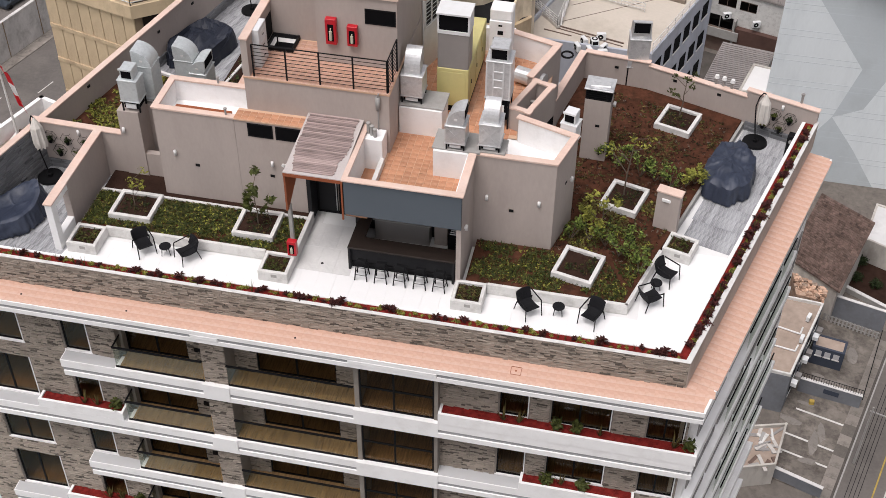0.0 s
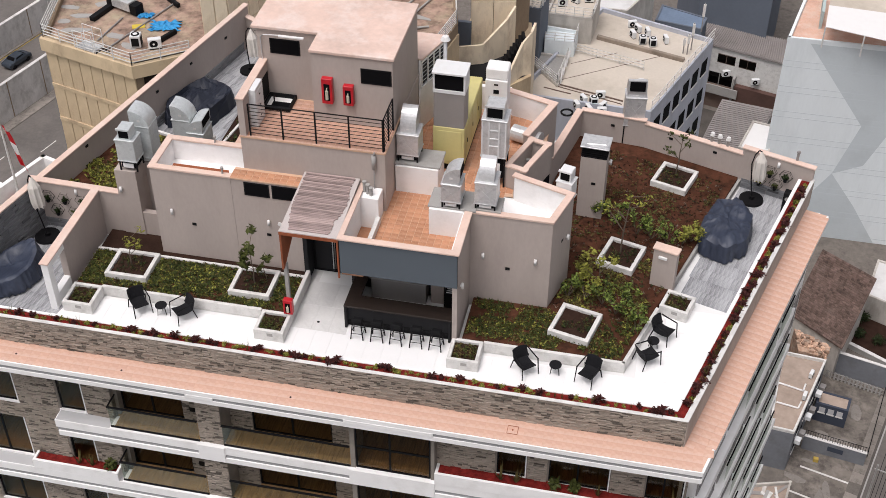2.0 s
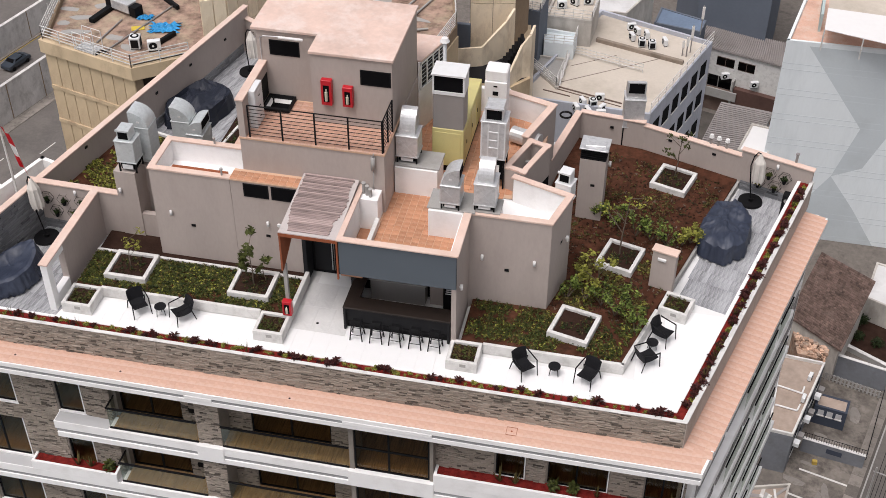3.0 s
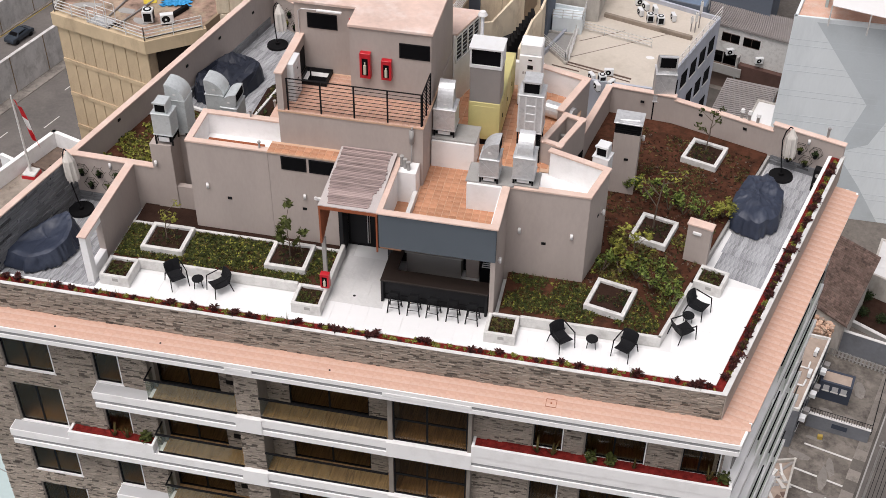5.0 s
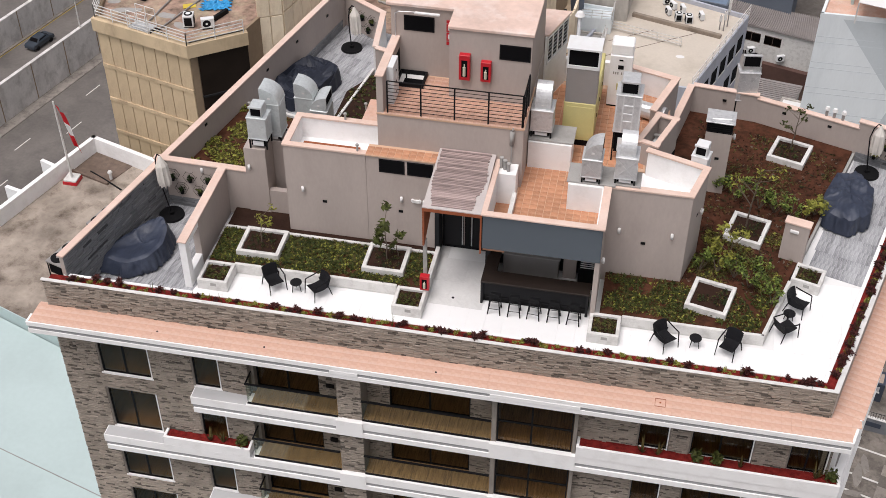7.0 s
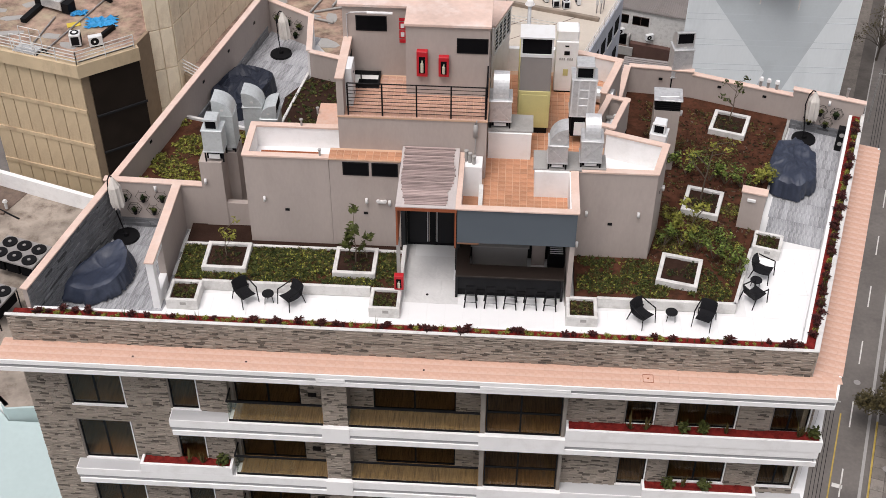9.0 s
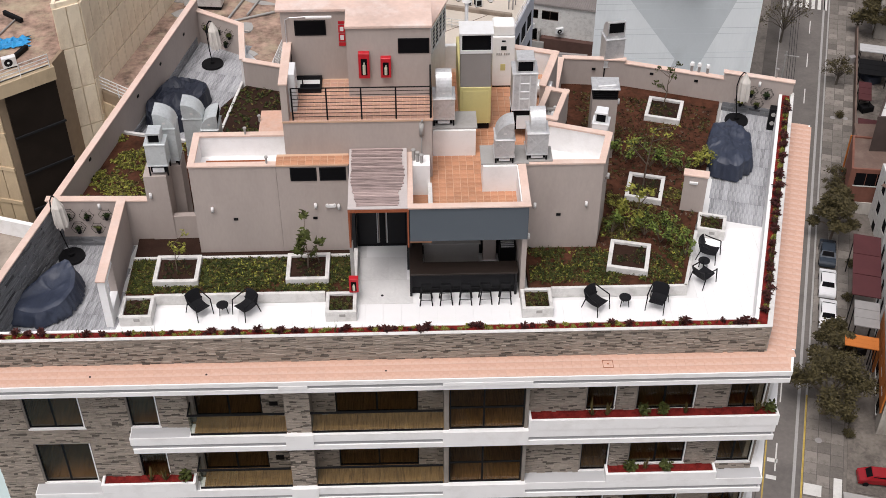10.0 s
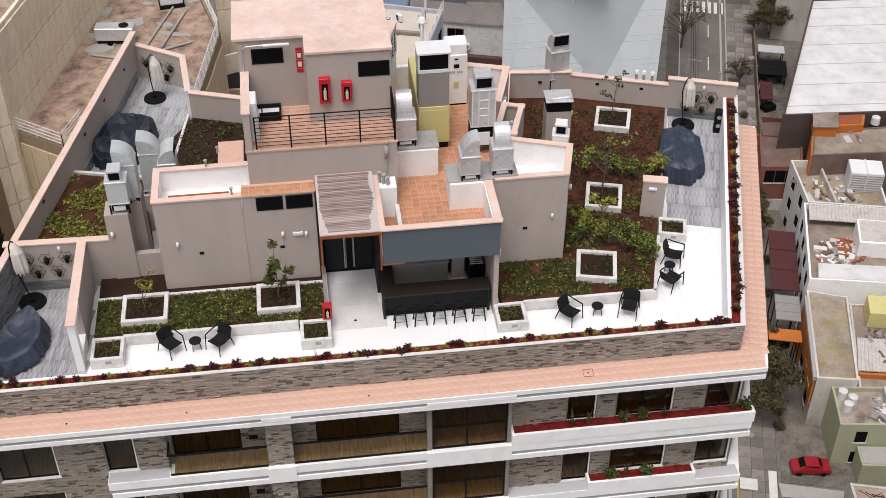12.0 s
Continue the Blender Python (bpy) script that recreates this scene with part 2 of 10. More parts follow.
def mesh_of(name, bm, material, smooth=False):
    bmesh.ops.recalc_face_normals(bm, faces=bm.faces)
    me = bpy.data.meshes.new(name)
    bm.to_mesh(me)
    bm.free()
    for m in material if isinstance(material, (list, tuple)) else [material]:
        me.materials.append(m)
    if smooth:
        me.polygons.foreach_set("use_smooth", [True] * len(me.polygons))
    return me


def part(name, bm, material, parent=None, label="", smooth=False, kind=""):
    ob = new(name, mesh_of(name, bm, material, smooth))
    ob.parent = parent
    return tagged(ob, label, "", "", kind)


def fixed(name, bm, material, label, category, smooth=False):
    return tagged(new(name, mesh_of(name, bm, material, smooth)), label, category, "", "structure")


def thing(name, label, category, at=(0, 0, 0), turn=0.0, group="", kind=""):
    ob = new(name)
    ob.empty_display_size = 0.1
    ob.matrix_basis = pose(*at, 0, 0, turn)
    return tagged(ob, label, category, group, kind)


def pieces(name, mesh, parent, places, limit=300, stuff=None):
    """Alike pieces on one mesh under parent; those past the limit are joined into one part."""
    for m in places[:limit]:
        ob = new(name, mesh)
        ob.parent = parent
        ob.matrix_basis = m
    rest = places[limit:]
    if rest:
        n = len(mesh.vertices)
        co = np.empty(n * 3)
        mesh.vertices.foreach_get("co", co)
        co = np.c_[co.reshape(-1, 3), np.ones(n)]
        faces = [tuple(p.vertices) for p in mesh.polygons]
        verts, polys = [], []
        for m in rest:
            base = len(verts)
            verts.extend((co @ np.array(m).T)[:, :3].tolist())
            polys.extend(tuple(i + base for i in f) for f in faces)
        me = bpy.data.meshes.new(stuff or name + "_field")
        me.from_pydata(verts, [], polys)
        for mt in mesh.materials:
            me.materials.append(mt)
        ob = new(stuff or name + "_field", me)
        ob.parent = parent
        tagged(ob, "", "", "", "stuff")


def inside(pts, x, y):
    hit = False
    for (x0, y0), (x1, y1) in zip(pts, pts[1:] + pts[:1]):
        if (y0 > y) != (y1 > y) and x < (x1 - x0) * (y - y0) / (y1 - y0) + x0:
            hit = not hit
    return hit


def tile_places(outline, z, du, dv, gap, turn=0.0, shift=0.0, jitter=0.0015):
    """Where tiles of du by dv lie that fall inside a plan outline; rows may be shifted."""
    rng = random.Random(7)
    a = radians(turn)
    ca, sa = math.cos(a), math.sin(a)
    us = [x * ca + y * sa for x, y in outline]
    vs = [-x * sa + y * ca for x, y in outline]
    out = []
    j = 0
    v = min(vs)
    while v < max(vs):
        u = min(us) - (shift * (j % 3)) * du
        while u < max(us):
            cu, cv = u + du / 2, v + dv / 2
            x, y = cu * ca - cv * sa, cu * sa + cv * ca
            if inside(outline, x, y):
                out.append(pose(x, y, z + rng.uniform(-jitter, jitter), 0, 0, turn))
            u += du + gap
        v += dv + gap
        j += 1
    return out


def slab_mesh(name, sx, sy, sz, material, chamfer=0.006):
    """A flat piece with eased upper edges, its top at z = 0."""
    bm = bmesh.new()
    c = chamfer
    lo = [bm.verts.new((x * sx / 2, y * sy / 2, -sz)) for x, y in ((-1, -1), (1, -1), (1, 1), (-1, 1))]
    mid = [bm.verts.new((x * sx / 2, y * sy / 2, -c)) for x, y in ((-1, -1), (1, -1), (1, 1), (-1, 1))]
    hi = [bm.verts.new((x * (sx / 2 - c), y * (sy / 2 - c), 0)) for x, y in ((-1, -1), (1, -1), (1, 1), (-1, 1))]
    for i in range(4):
        k = (i + 1) % 4
        bm.faces.new((lo[i], lo[k], mid[k], mid[i]))
        bm.faces.new((mid[i], mid[k], hi[k], hi[i]))
    bm.faces.new(hi)
    return mesh_of(name, bm, material)


# ---- the roof terrace: large structure ----
SLOPE = 0.294                                   # the plan leans: x gained for each metre of depth on the right side
LEFT_A, LEFT_B = (-25.0, 0.45), (-20.45, 19.9)  # the long wall of the left side
SOIL_Z = 0.36


def right_of(x, y0, y):
    return (x + SLOPE * (y - y0), y)


def coped_wall(name, p, q, t, z0, z1, label="taupe rendered wall with a terracotta coping", over=0.035, cap=0.06, material=None, ext=0.0):
    bm = bmesh.new()
    seg(bm, p, q, t, z0, z1 - cap, ext)
    w = fixed(name, bm, material or WALL, label, "wall")
    bm = bmesh.new()
    p2, q2 = Vector(p), Vector(q)
    n = (q2 - p2).normalized()
    n = Vector((-n.y, n.x)) * (1 if t > 0 else -1)
    a, b = p2 - n * over, q2 - n * over
    seg(bm, a, b, t + (2 * over if t > 0 else -2 * over), z1 - cap, z1, ext + over)
    soften(bm, 0.008)
    part("coping", bm, COPE, w, "terracotta coping")
    return w


def terrace():
    # slab under everything on the roof
    bm = bmesh.new()
    quad_prism(bm, [(-25.5, 0.1), (0.0, 0.1), (3.8, 13.1), (-2.5, 15.3), (-16.0, 15.5), (-18.2, 18.7), (-20.5, 20.0)], -0.3, -0.012)
    fixed("floor", bm, FLOOR_JOINT, "white tiled roof terrace floor", "floor")
    # front flower trough: stone-clad outer wall, inner wall, soil
    bm = bmesh.new()
    quad_prism(bm, [(-25.55, 0.03), (0.0, 0.03), right_of(0, 0, 13.1), right_of(-0.1, 0, 13.1), (-0.1, 0.1), (-25.55, 0.1)], 0.0, 1.19)
    fixed("wall_parapet", bm, STONE_BED, "stone-clad parapet round the roof terrace", "parapet")
    bm = bmesh.new()
    quad_prism(bm, [(-25.6, -0.02), (0.03, -0.02), right_of(0.04, 0, 13.12), right_of(-0.095, 0, 13.12), (-0.11, 0.11), (-25.6, 0.11)], 1.19, 1.225)
    soften(bm, 0.01)
    fixed("trim_parapet_cap", bm, CURB, "pale concrete cap on the parapet", "coping")
    bm = bmesh.new()
    quad_prism(bm, [(-24.95, 0.42), (-0.3, 0.42), right_of(-0.3, 0.42, 13.1), right_of(-0.4, 0.52, 13.1), (-0.4, 0.52), (-24.95, 0.52)], 0.0, 1.17)
    soften(bm, 0.01)
    fixed("wall_trough", bm, WHITE, "white inner wall of the flower trough", "planter wall")
    bm = bmesh.new()
    quad_prism(bm, [(-25.4, 0.1), (-0.1, 0.1), right_of(-0.1, 0.1, 13.08), right_of(-0.3, 0.42, 13.08), (-0.3, 0.42), (-25.4, 0.42)], 0.7, 1.13)
    fixed("ground_trough", bm, MULCH, "red mulch in the flower trough", "mulch")
    bm = bmesh.new()
    quad_prism(bm, [(0.002, 0.0), (0.03, 0.0), right_of(0.035, 0, 13.11), right_of(0.002, 0, 13.11)], 0.02, 1.19)
    fixed("wall_parapet_render", bm, PARAPET_RENDER, "stained grey-brown render on the flank of the parapet", "parapet")
    # outer ledge and cornice
    bm = bmesh.new()
    quad_prism(bm, [(-25.85, -0.85), (0.6, -0.85), (0.6 + SLOPE * 13.35, 12.5), (3.7, 12.75), (0.0, 0.1), (-25.85, 0.1)], -0.2, 0.085)
    fixed("ledge", bm, GROUT, "terracotta tiled ledge round the building", "ledge")
    bm = bmesh.new()
    for z0, z1, o in ((-0.1, 0.075, 0.05), (-0.43, -0.25, 0.04)):
        quad_prism(bm, [(-25.9 - o, -0.85 - o), (0.62 + o, -0.85 - o), (0.62 + o + SLOPE * 13.35, 12.5), (0.3 + SLOPE * 13.35, 12.5), (0.3, -0.5), (-25.9 - o, -0.5)], z0, z1)
    cornice = fixed("trim_cornice", bm, WHITE, "white moulded cornice of the apartment block", "cornice")
    # shallow recess, coloured grey as if shaded by the moulding above
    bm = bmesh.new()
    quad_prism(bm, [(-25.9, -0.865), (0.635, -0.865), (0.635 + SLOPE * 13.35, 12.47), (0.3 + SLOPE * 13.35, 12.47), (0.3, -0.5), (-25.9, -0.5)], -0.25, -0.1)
    part("cornice_groove", bm, GROOVE, cornice, "recessed groove, its shade put in as grey")
    bm = bmesh.new()
    for a, b in ((-15.6, -14.68), (-10.4, -7.55)):
        box(bm, a, b, -0.91, -0.86, -0.249, -0.101)
    part("cornice_block", bm, WHITE, cornice, "white block over a pier")
    # left side
    coped_wall("wall_left", LEFT_A, LEFT_B, -0.16, 0.0, 2.02, over=0.05)
    coped_wall("wall_divider", (-21.15, 3.05), (-21.15, 6.1), 0.24, 0.0, 2.04)
    bm = bmesh.new()
    box(bm, -21.39, -21.15, 1.85, 3.05, 0.0, 0.5)
    box(bm, -21.39, -21.15, 1.85, 2.15, 0.5, 1.98)
    box(bm, -21.39, -21.15, 2.15, 3.05, 1.72, 1.98)
    end = fixed("wall_divider_end", bm, WHITE, "white end of the dividing wall with a square opening", "wall")
    bm = bmesh.new()
    box(bm, -21.43, -21.11, 1.81, 3.008, 1.98, 2.04)
    soften(bm, 0.008)
    part("coping", bm, COPE, end, "terracotta coping")
    coped_wall("wall_hexagon_left", (-23.85, 6.08), (-20.35, 5.98), 0.2, 0.0, 2.034)
    bm = bmesh.new()
    box(bm, -20.38, -18.6, 5.98, 6.2, 0.0, 1.28)
    fixed("wall_niche", bm, WALL, "low taupe wall below the shaft niche", "wall")
    bm = bmesh.new()
    box(bm, -20.36, -19.58, 5.94, 6.75, 0.0, 3.06)
    box(bm, -20.2, -19.2, 6.75, 7.6, 0.0, 2.9)
    fixed("wall_shaft", bm, WALL, "taupe rendered duct shaft", "shaft")
    # back-left terrace
    coped_wall("wall_hexagon_back", LEFT_B, (-18.25, 18.5), -0.18, 0.0, 1.55)
    coped_wall("wall_return", (-18.25, 18.5), (-17.95, 15.75), -0.18, 0.0, 1.556, material=WHITE)
    coped_wall("wall_back_left", (-17.95, 15.75), (-15.6, 14.95), -0.18, 0.0, 1.562)
    bm = bmesh.new()
    box(bm, -19.4, -18.5, 8.85, 9.75, 0.0, 1.6)
    box(bm, -18.45, -17.55, 8.65, 9.55, 0.0, 1.8)
    fixed("plinth_back", bm, WALL, "taupe plinths under the rear ventilation units", "plinth")
    # soil behind the hexagon wall
    bm = bmesh.new()
    quad_prism(bm, [(-23.75, 6.28), (-20.3, 6.2), (-19.2, 7.6), (-19.6, 10.8), (-22.6, 11.6)], 0.0, 0.9)
    fixed("ground_upper_bed", bm, SOIL, "bare reddish soil bed beside the long wall", "soil")
    bm = bmesh.new()
    seg(bm, (-22.65, 11.65), (-19.6, 10.85), 0.12, 0.0, 0.97)
    fixed("curb_upper_bed", bm, CURB, "white curb round the soil bed", "curb")
    bm = bmesh.new()
    quad_prism(bm, [(-18.9, 11.0), (-16.0, 8.5), (-15.7, 14.9), (-17.9, 15.7), (-18.85, 14.0)], 0.0, 0.36)
    fixed("ground_back_bed", bm, DARKSOIL, "dark planted bed of the back terrace", "soil")
    bm = bmesh.new()
    seg(bm, (-18.95, 10.9), (-18.2, 15.8), -0.1, 0.0, 0.42)
    fixed("curb_back_bed", bm, CURB, "pale curb between deck and bed", "curb")
    # left bed
    bm = bmesh.new()
    quad_prism(bm, [(-20.9, 2.95), (-13.3, 2.95), (-13.3, 4.75), (-20.9, 4.75)], 0.0, SOIL_Z)
    fixed("ground_left_bed", bm, SOIL, "soil of the planted bed", "soil")
    bm = bmesh.new()
    box(bm, -20.9, -13.3, 4.85, 5.2, 0.0, 0.3)
    box(bm, -20.9, -18.62, 5.2, 5.98, 0.0, 0.3)
    fixed("ground_left_border", bm, DARKSOIL, "bare dark soil along the wall", "soil")
    bm = bmesh.new()
    box(bm, -19.95, -14.24, 2.85, 2.97, 0.0, 0.415)
    box(bm, -13.32, -13.18, 2.92, 5.1, 0.0, 0.46)
    box(bm, -20.9, -13.32, 4.74, 4.85, 0.0, 0.43)
    soften(bm, 0.012)
    fixed("curb_left_bed", bm, CURB, "white-washed curb round the planted bed", "curb")
    # right bed
    bm = bmesh.new()
    far = 13.9
    quad_prism(bm, [(-7.4, 2.95), (-2.15, 2.95), (-2.15 + 0.306 * (far - 2.95), far), (-2.5, 15.2), (-5.2, 15.4), (-5.7, 11.8), (-6.4, 9.5), (-7.4, 5.0)], 0.0, SOIL_Z)
    fixed("ground_right_bed", bm, SOIL, "reddish soil of the large planted bed", "soil")
    bm = bmesh.new()
    box(bm, -6.66, -2.06, 2.84, 2.96, 0.0, 0.417)
    seg(bm, (-2.06, 2.84), (-2.06 + 0.306 * 2.9, 5.74), 0.12, 0.0, 0.417)
    soften(bm, 0.012)
    fixed("curb_right_bed", bm, CURB, "white-washed curb round the large bed", "curb")
    bm = bmesh.new()
    seg(bm, (-0.95, 6.6), (-2.06 + 0.306 * (far - 2.84), far), 0.1, 0.0, 0.3)
    fixed("curb_deck", bm, CONCRETE, "grey edge between bed and wooden deck", "curb")
    # far walls of the right bed
    coped_wall("wall_far_end", (3.78, 13.0), (1.2, 13.85), -0.18, 0.0, 1.77)
    coped_wall("wall_far", (1.2, 13.85), (-2.54, 15.1), -0.18, 0.0, 1.47)
    coped_wall("wall_far_left", (-2.54, 15.1), (-5.05, 15.35), -0.18, 0.0, 1.6)
    coped_wall("wall_bed_left", (-5.05, 15.35), (-5.75, 11.9), -0.2, 0.0, 1.606)


def open_block(name, outline, z1, roof_z, label, inner=None, t=0.16, cap=0.06, skip=()):
    """A rendered block with a parapet round a sunken roof: outer walls, white inner faces, coping."""
    n = len(outline)
    cx, cy = sum(p[0] for p in outline) / n, sum(p[1] for p in outline) / n
    bm = bmesh.new()
    quad_prism(bm, outline, 0.0, roof_z)
    body = fixed(name, bm, WALL, label, "wall")
    bo, bi, bc = bmesh.new(), bmesh.new(), bmesh.new()
    for i in range(n):
        if i in skip:
            continue
        p, q = outline[i], outline[(i + 1) % n]
        seg(bo, p, q, t * 0.6, roof_z, z1 - cap - 0.001 * i, -0.004)
        d = (Vector(q) - Vector(p)).normalized()
        nn = Vector((-d.y, d.x))
        a, b = Vector(p) + nn * t * 0.6, Vector(q) + nn * t * 0.6
        seg(bi, a, b, t * 0.4, roof_z - 0.004, z1 - cap, -0.05)
        a, b = Vector(p) - nn * 0.035, Vector(q) - nn * 0.035
        seg(bc, a, b, t + 0.07, z1 - cap + 0.001 * i, z1 + 0.001 * i, 0.03)
    part("parapet", bo, WALL, body)
    part("inner_face", bi, WHITE, body, "white inner face")
    bm = bmesh.new()
    quad_prism(bm, [(cx + (x - cx) * 0.95, cy + (y - cy) * 0.95) for x, y in outline], roof_z - 0.01, roof_z + 0.012)
    part("roof_floor", bm, WHITE, body, "white coated roof")
    part("coping", bc, COPE, body, "terracotta coping")
    return body


def blocks():
    # left block with the high window
    open_block("wall_left_block", [(-18.63, 5.18), (-15.76, 5.18), (-15.76, 5.77), (-15.46, 5.77), (-15.46, 7.05), (-18.63, 7.05)], 4.04, 3.15, "taupe rendered stair block with white sunken roof", skip=(1, 2, 3))
    bm = bmesh.new()
    box(bm, -18.2, -16.2, 6.05, 6.2, 3.162, 3.5)
    fixed("upstand_roof", bm, RUST, "brown upstand across the white sunken roof", "upstand")
    bm = bmesh.new()
    box(bm, -15.75, -13.38, 5.18, 5.76, 0.0, 3.98)
    fixed("wall_window_block", bm, WALL, "taupe rendered wall with a strip window", "wall")
    bm = bmesh.new()
    box(bm, -15.75, -13.36, 5.14, 5.76, 3.98, 4.03)
    fixed("ledge_window_block", bm, GROUT_ROOF, "tiled ledge above the strip window", "ledge")
    # stair tower
    bm = bmesh.new()
    box(bm, -15.45, -10.56, 5.76, 12.0, 0.0, 5.3)
    fixed("wall_tower", bm, WALL, "taupe rendered stair tower", "wall")
    bm = bmesh.new()
    box(bm, -15.47, -10.53, 5.73, 8.3, 5.3, 5.36)
    fixed("floor_balcony", bm, GROUT_ROOF, "tiled floor of the tower balcony", "floor")
    bm = bmesh.new()
    box(bm, -13.3, -10.58, 7.12, 10.7, 5.36, 8.0)
    box(bm, -15.5, -13.3, 8.25, 10.7, 5.36, 8.0)
    fixed("wall_tower_upper", bm, WALL, "taupe rendered upper room of the tower", "wall")
    bm = bmesh.new()
    quad_prism(bm, [(-13.34, 7.06), (-10.52, 7.06), (-10.52, 10.75), (-15.65, 10.75), (-15.65, 8.17), (-13.34, 8.17)], 8.0, 8.1)
    soften(bm, 0.01)
    fixed("roof_tower", bm, ROOFPINK, "flat pale terracotta roof of the tower", "roof")
    coped_wall("wall_balcony_side", (-15.45, 5.75), (-15.45, 8.25), -0.22, 5.36, 6.83)
    # glazed rear wing of the tower, on the slant
    bm = bmesh.new()
    quad_prism(bm, [(-10.55, 10.7), (-10.5, 10.7), (-9.93, 12.45), (-10.55, 12.45)], 2.985, 5.86)
    fixed("wall_tower_wing", bm, WHITE, "white slanted wall of the tower's rear wing", "wall")
    bm = bmesh.new()
    quad_prism(bm, [(-14.6, 10.76), (-10.43, 10.76), (-9.83, 12.55), (-14.6, 12.55)], 5.86, 5.94)
    soften(bm, 0.01)
    fixed("roof_tower_wing", bm, ROOFPINK, "flat pale terracotta roof of the rear wing", "roof")
    # bar pavilion: side walls, roof, fascia
    bm = bmesh.new()
    box(bm, -7.72, -7.56, 2.85, 5.1, 0.0, 4.0)
    fixed("wall_bar_right", bm, WALL, "taupe side wall of the bar pavilion", "wall")
    bm = bmesh.new()
    box(bm, -11.36, -7.56, 2.8, 2.94, 2.63, 4.0)
    soften(bm, 0.01)
    fixed("wall_bar_fascia", bm, FASCIA, "slate-grey fascia above the bar", "fascia")
    bm = bmesh.new()
    box(bm, -11.42, -7.5, 2.75, 2.98, 4.0, 4.06)
    box(bm, -7.76, -7.5, 2.98, 5.0, 4.0, 4.06)
    box(bm, -11.42, -11.24, 2.98, 5.76, 4.0, 4.06)
    soften(bm, 0.008)
    fixed("coping_bar", bm, COPE, "terracotta coping of the bar pavilion", "coping")
    bm = bmesh.new()
    box(bm, -10.66, -7.72, 2.94, 7.0, 2.7, 2.985)
    box(bm, -7.72, -5.9, 5.2, 12.5, 2.7, 2.98)
    box(bm, -10.56, -7.72, 7.0, 12.5, 2.7, 2.985)
    fixed("roof_bar", bm, GROUT_ROOF, "orange tiled roof behind the parapets", "roof")
    bm = bmesh.new()
    box(bm, -11.36, -10.66, 2.94, 5.76, 2.45, 2.73)
    fixed("roof_gutter", bm, TILE_ROOF, "rusty tiled gutter beside the pergola", "gutter")
    bm = bmesh.new()
    box(bm, -11.36, -11.28, 2.94, 5.76, 2.7, 4.0)
    box(bm, -7.8, -7.72, 2.94, 5.0, 2.985, 4.0)
    box(bm, -11.28, -10.66, 5.1, 5.72, 2.7, 3.95)
    fixed("wall_bar_inner", bm, WHITE, "white inner faces of the bar's parapets", "wall")
    bm = bmesh.new()
    box(bm, -10.74, -10.6, 2.94, 5.1, 2.7, 3.25)
    fixed("curb_bar_roof", bm, CURB, "white upstand on the bar roof", "curb")
    bm = bmesh.new()
    box(bm, -8.92, -7.8, 4.88, 5.95, 2.985, 4.03)
    box(bm, -10.52, -9.05, 6.92, 7.95, 2.985, 4.05)
    box(bm, -7.4, -6.62, 5.22, 5.88, 2.99, 4.03)
    fixed("plinth_white", bm, WHITE, "white plinths for the ventilation units", "plinth")
    bm = bmesh.new()
    box(bm, -8.98, -7.4, 4.98, 6.0, 4.03, 4.1)
    box(bm, -10.55, -9.0, 7.0, 8.0, 4.05, 4.12)
    box(bm, -7.4, -6.6, 5.1, 5.9, 4.03, 4.09)
    soften(bm, 0.01)
    fixed("plinth_slab", bm, CONCRETE, "grey slabs on the white plinths", "slab")
    # rear wall of the bar and passage
    bm = bmesh.new()
    box(bm, -11.4, -7.72, 5.2, 5.4, 0.0, 2.7)
    fixed("wall_bar_rear", bm, BARSIDE, "dark rear wall of the bar", "wall")
    bm = bmesh.new()
    box(bm, -11.36, -7.72, 2.94, 5.2, 2.63, 2.7)
    fixed("ceiling", bm, CEILING, "plain ceiling of the bar", "ceiling")
    bm = bmesh.new()
    box(bm, -11.48, -11.32, 4.4, 5.76, 0.0, 2.7)
    fixed("wall_passage", bm, BARSIDE, "dark wall between bar and entrance", "wall")
    # right block
    open_block("wall_right_block", [(-7.56, 5.03), (-4.89, 5.03), (-4.43, 6.7), (-6.5, 7.4), (-7.56, 7.4)], 4.03, 2.98, "taupe rendered block with white sunken roof", skip=(3, 4))
    bm = bmesh.new()
    quad_prism(bm, [(-7.0, 5.3), (-5.05, 5.3), (-6.2, 5.75), (-7.0, 5.75)], 2.984, 3.05)
    fixed("roof_right_block", bm, TILE_ROOF, "tiled strip of the sunken roof", "roof")
    # shaft ring beside the bed
    a, b = Vector((-6.98, 7.95)), Vector((-6.2, 7.7))
    d = Vector((0.32, 0.947)) * 1.95
    ring = [tuple(a), tuple(b), tuple(b + d), tuple(a + d)]
    bm = bmesh.new()
    quad_prism(bm, ring, 0.0, 2.6)
    shaft = fixed("wall_light_shaft", bm, DARKVOID, "open light shaft with a terracotta rim", "shaft")
    bo, bc = bmesh.new(), bmesh.new()
    for i in range(4):
        p, q = Vector(ring[i]), Vector(ring[(i + 1) % 4])
        seg(bo, p, q, 0.14, 2.6, 3.84 - 0.001 * i, -0.004)
        seg(bc, p, q, 0.2, 3.84 + 0.001 * i, 3.9 + 0.001 * i, 0.03)
    part("shaft_wall", bo, WALL, shaft)
    part("coping", bc, COPE, shaft, "terracotta rim")
    for k in range(3):
        c = a.lerp(b, 0.3 + 0.2 * k)
        bm = bmesh.new()
        tube(bm, (c.x + 0.08, c.y + 0.25, 3.1 + 0.12 * k), (c.x + d.x * 0.88, c.y + d.y * 0.88, 3.1 + 0.12 * k), 0.08, 8)
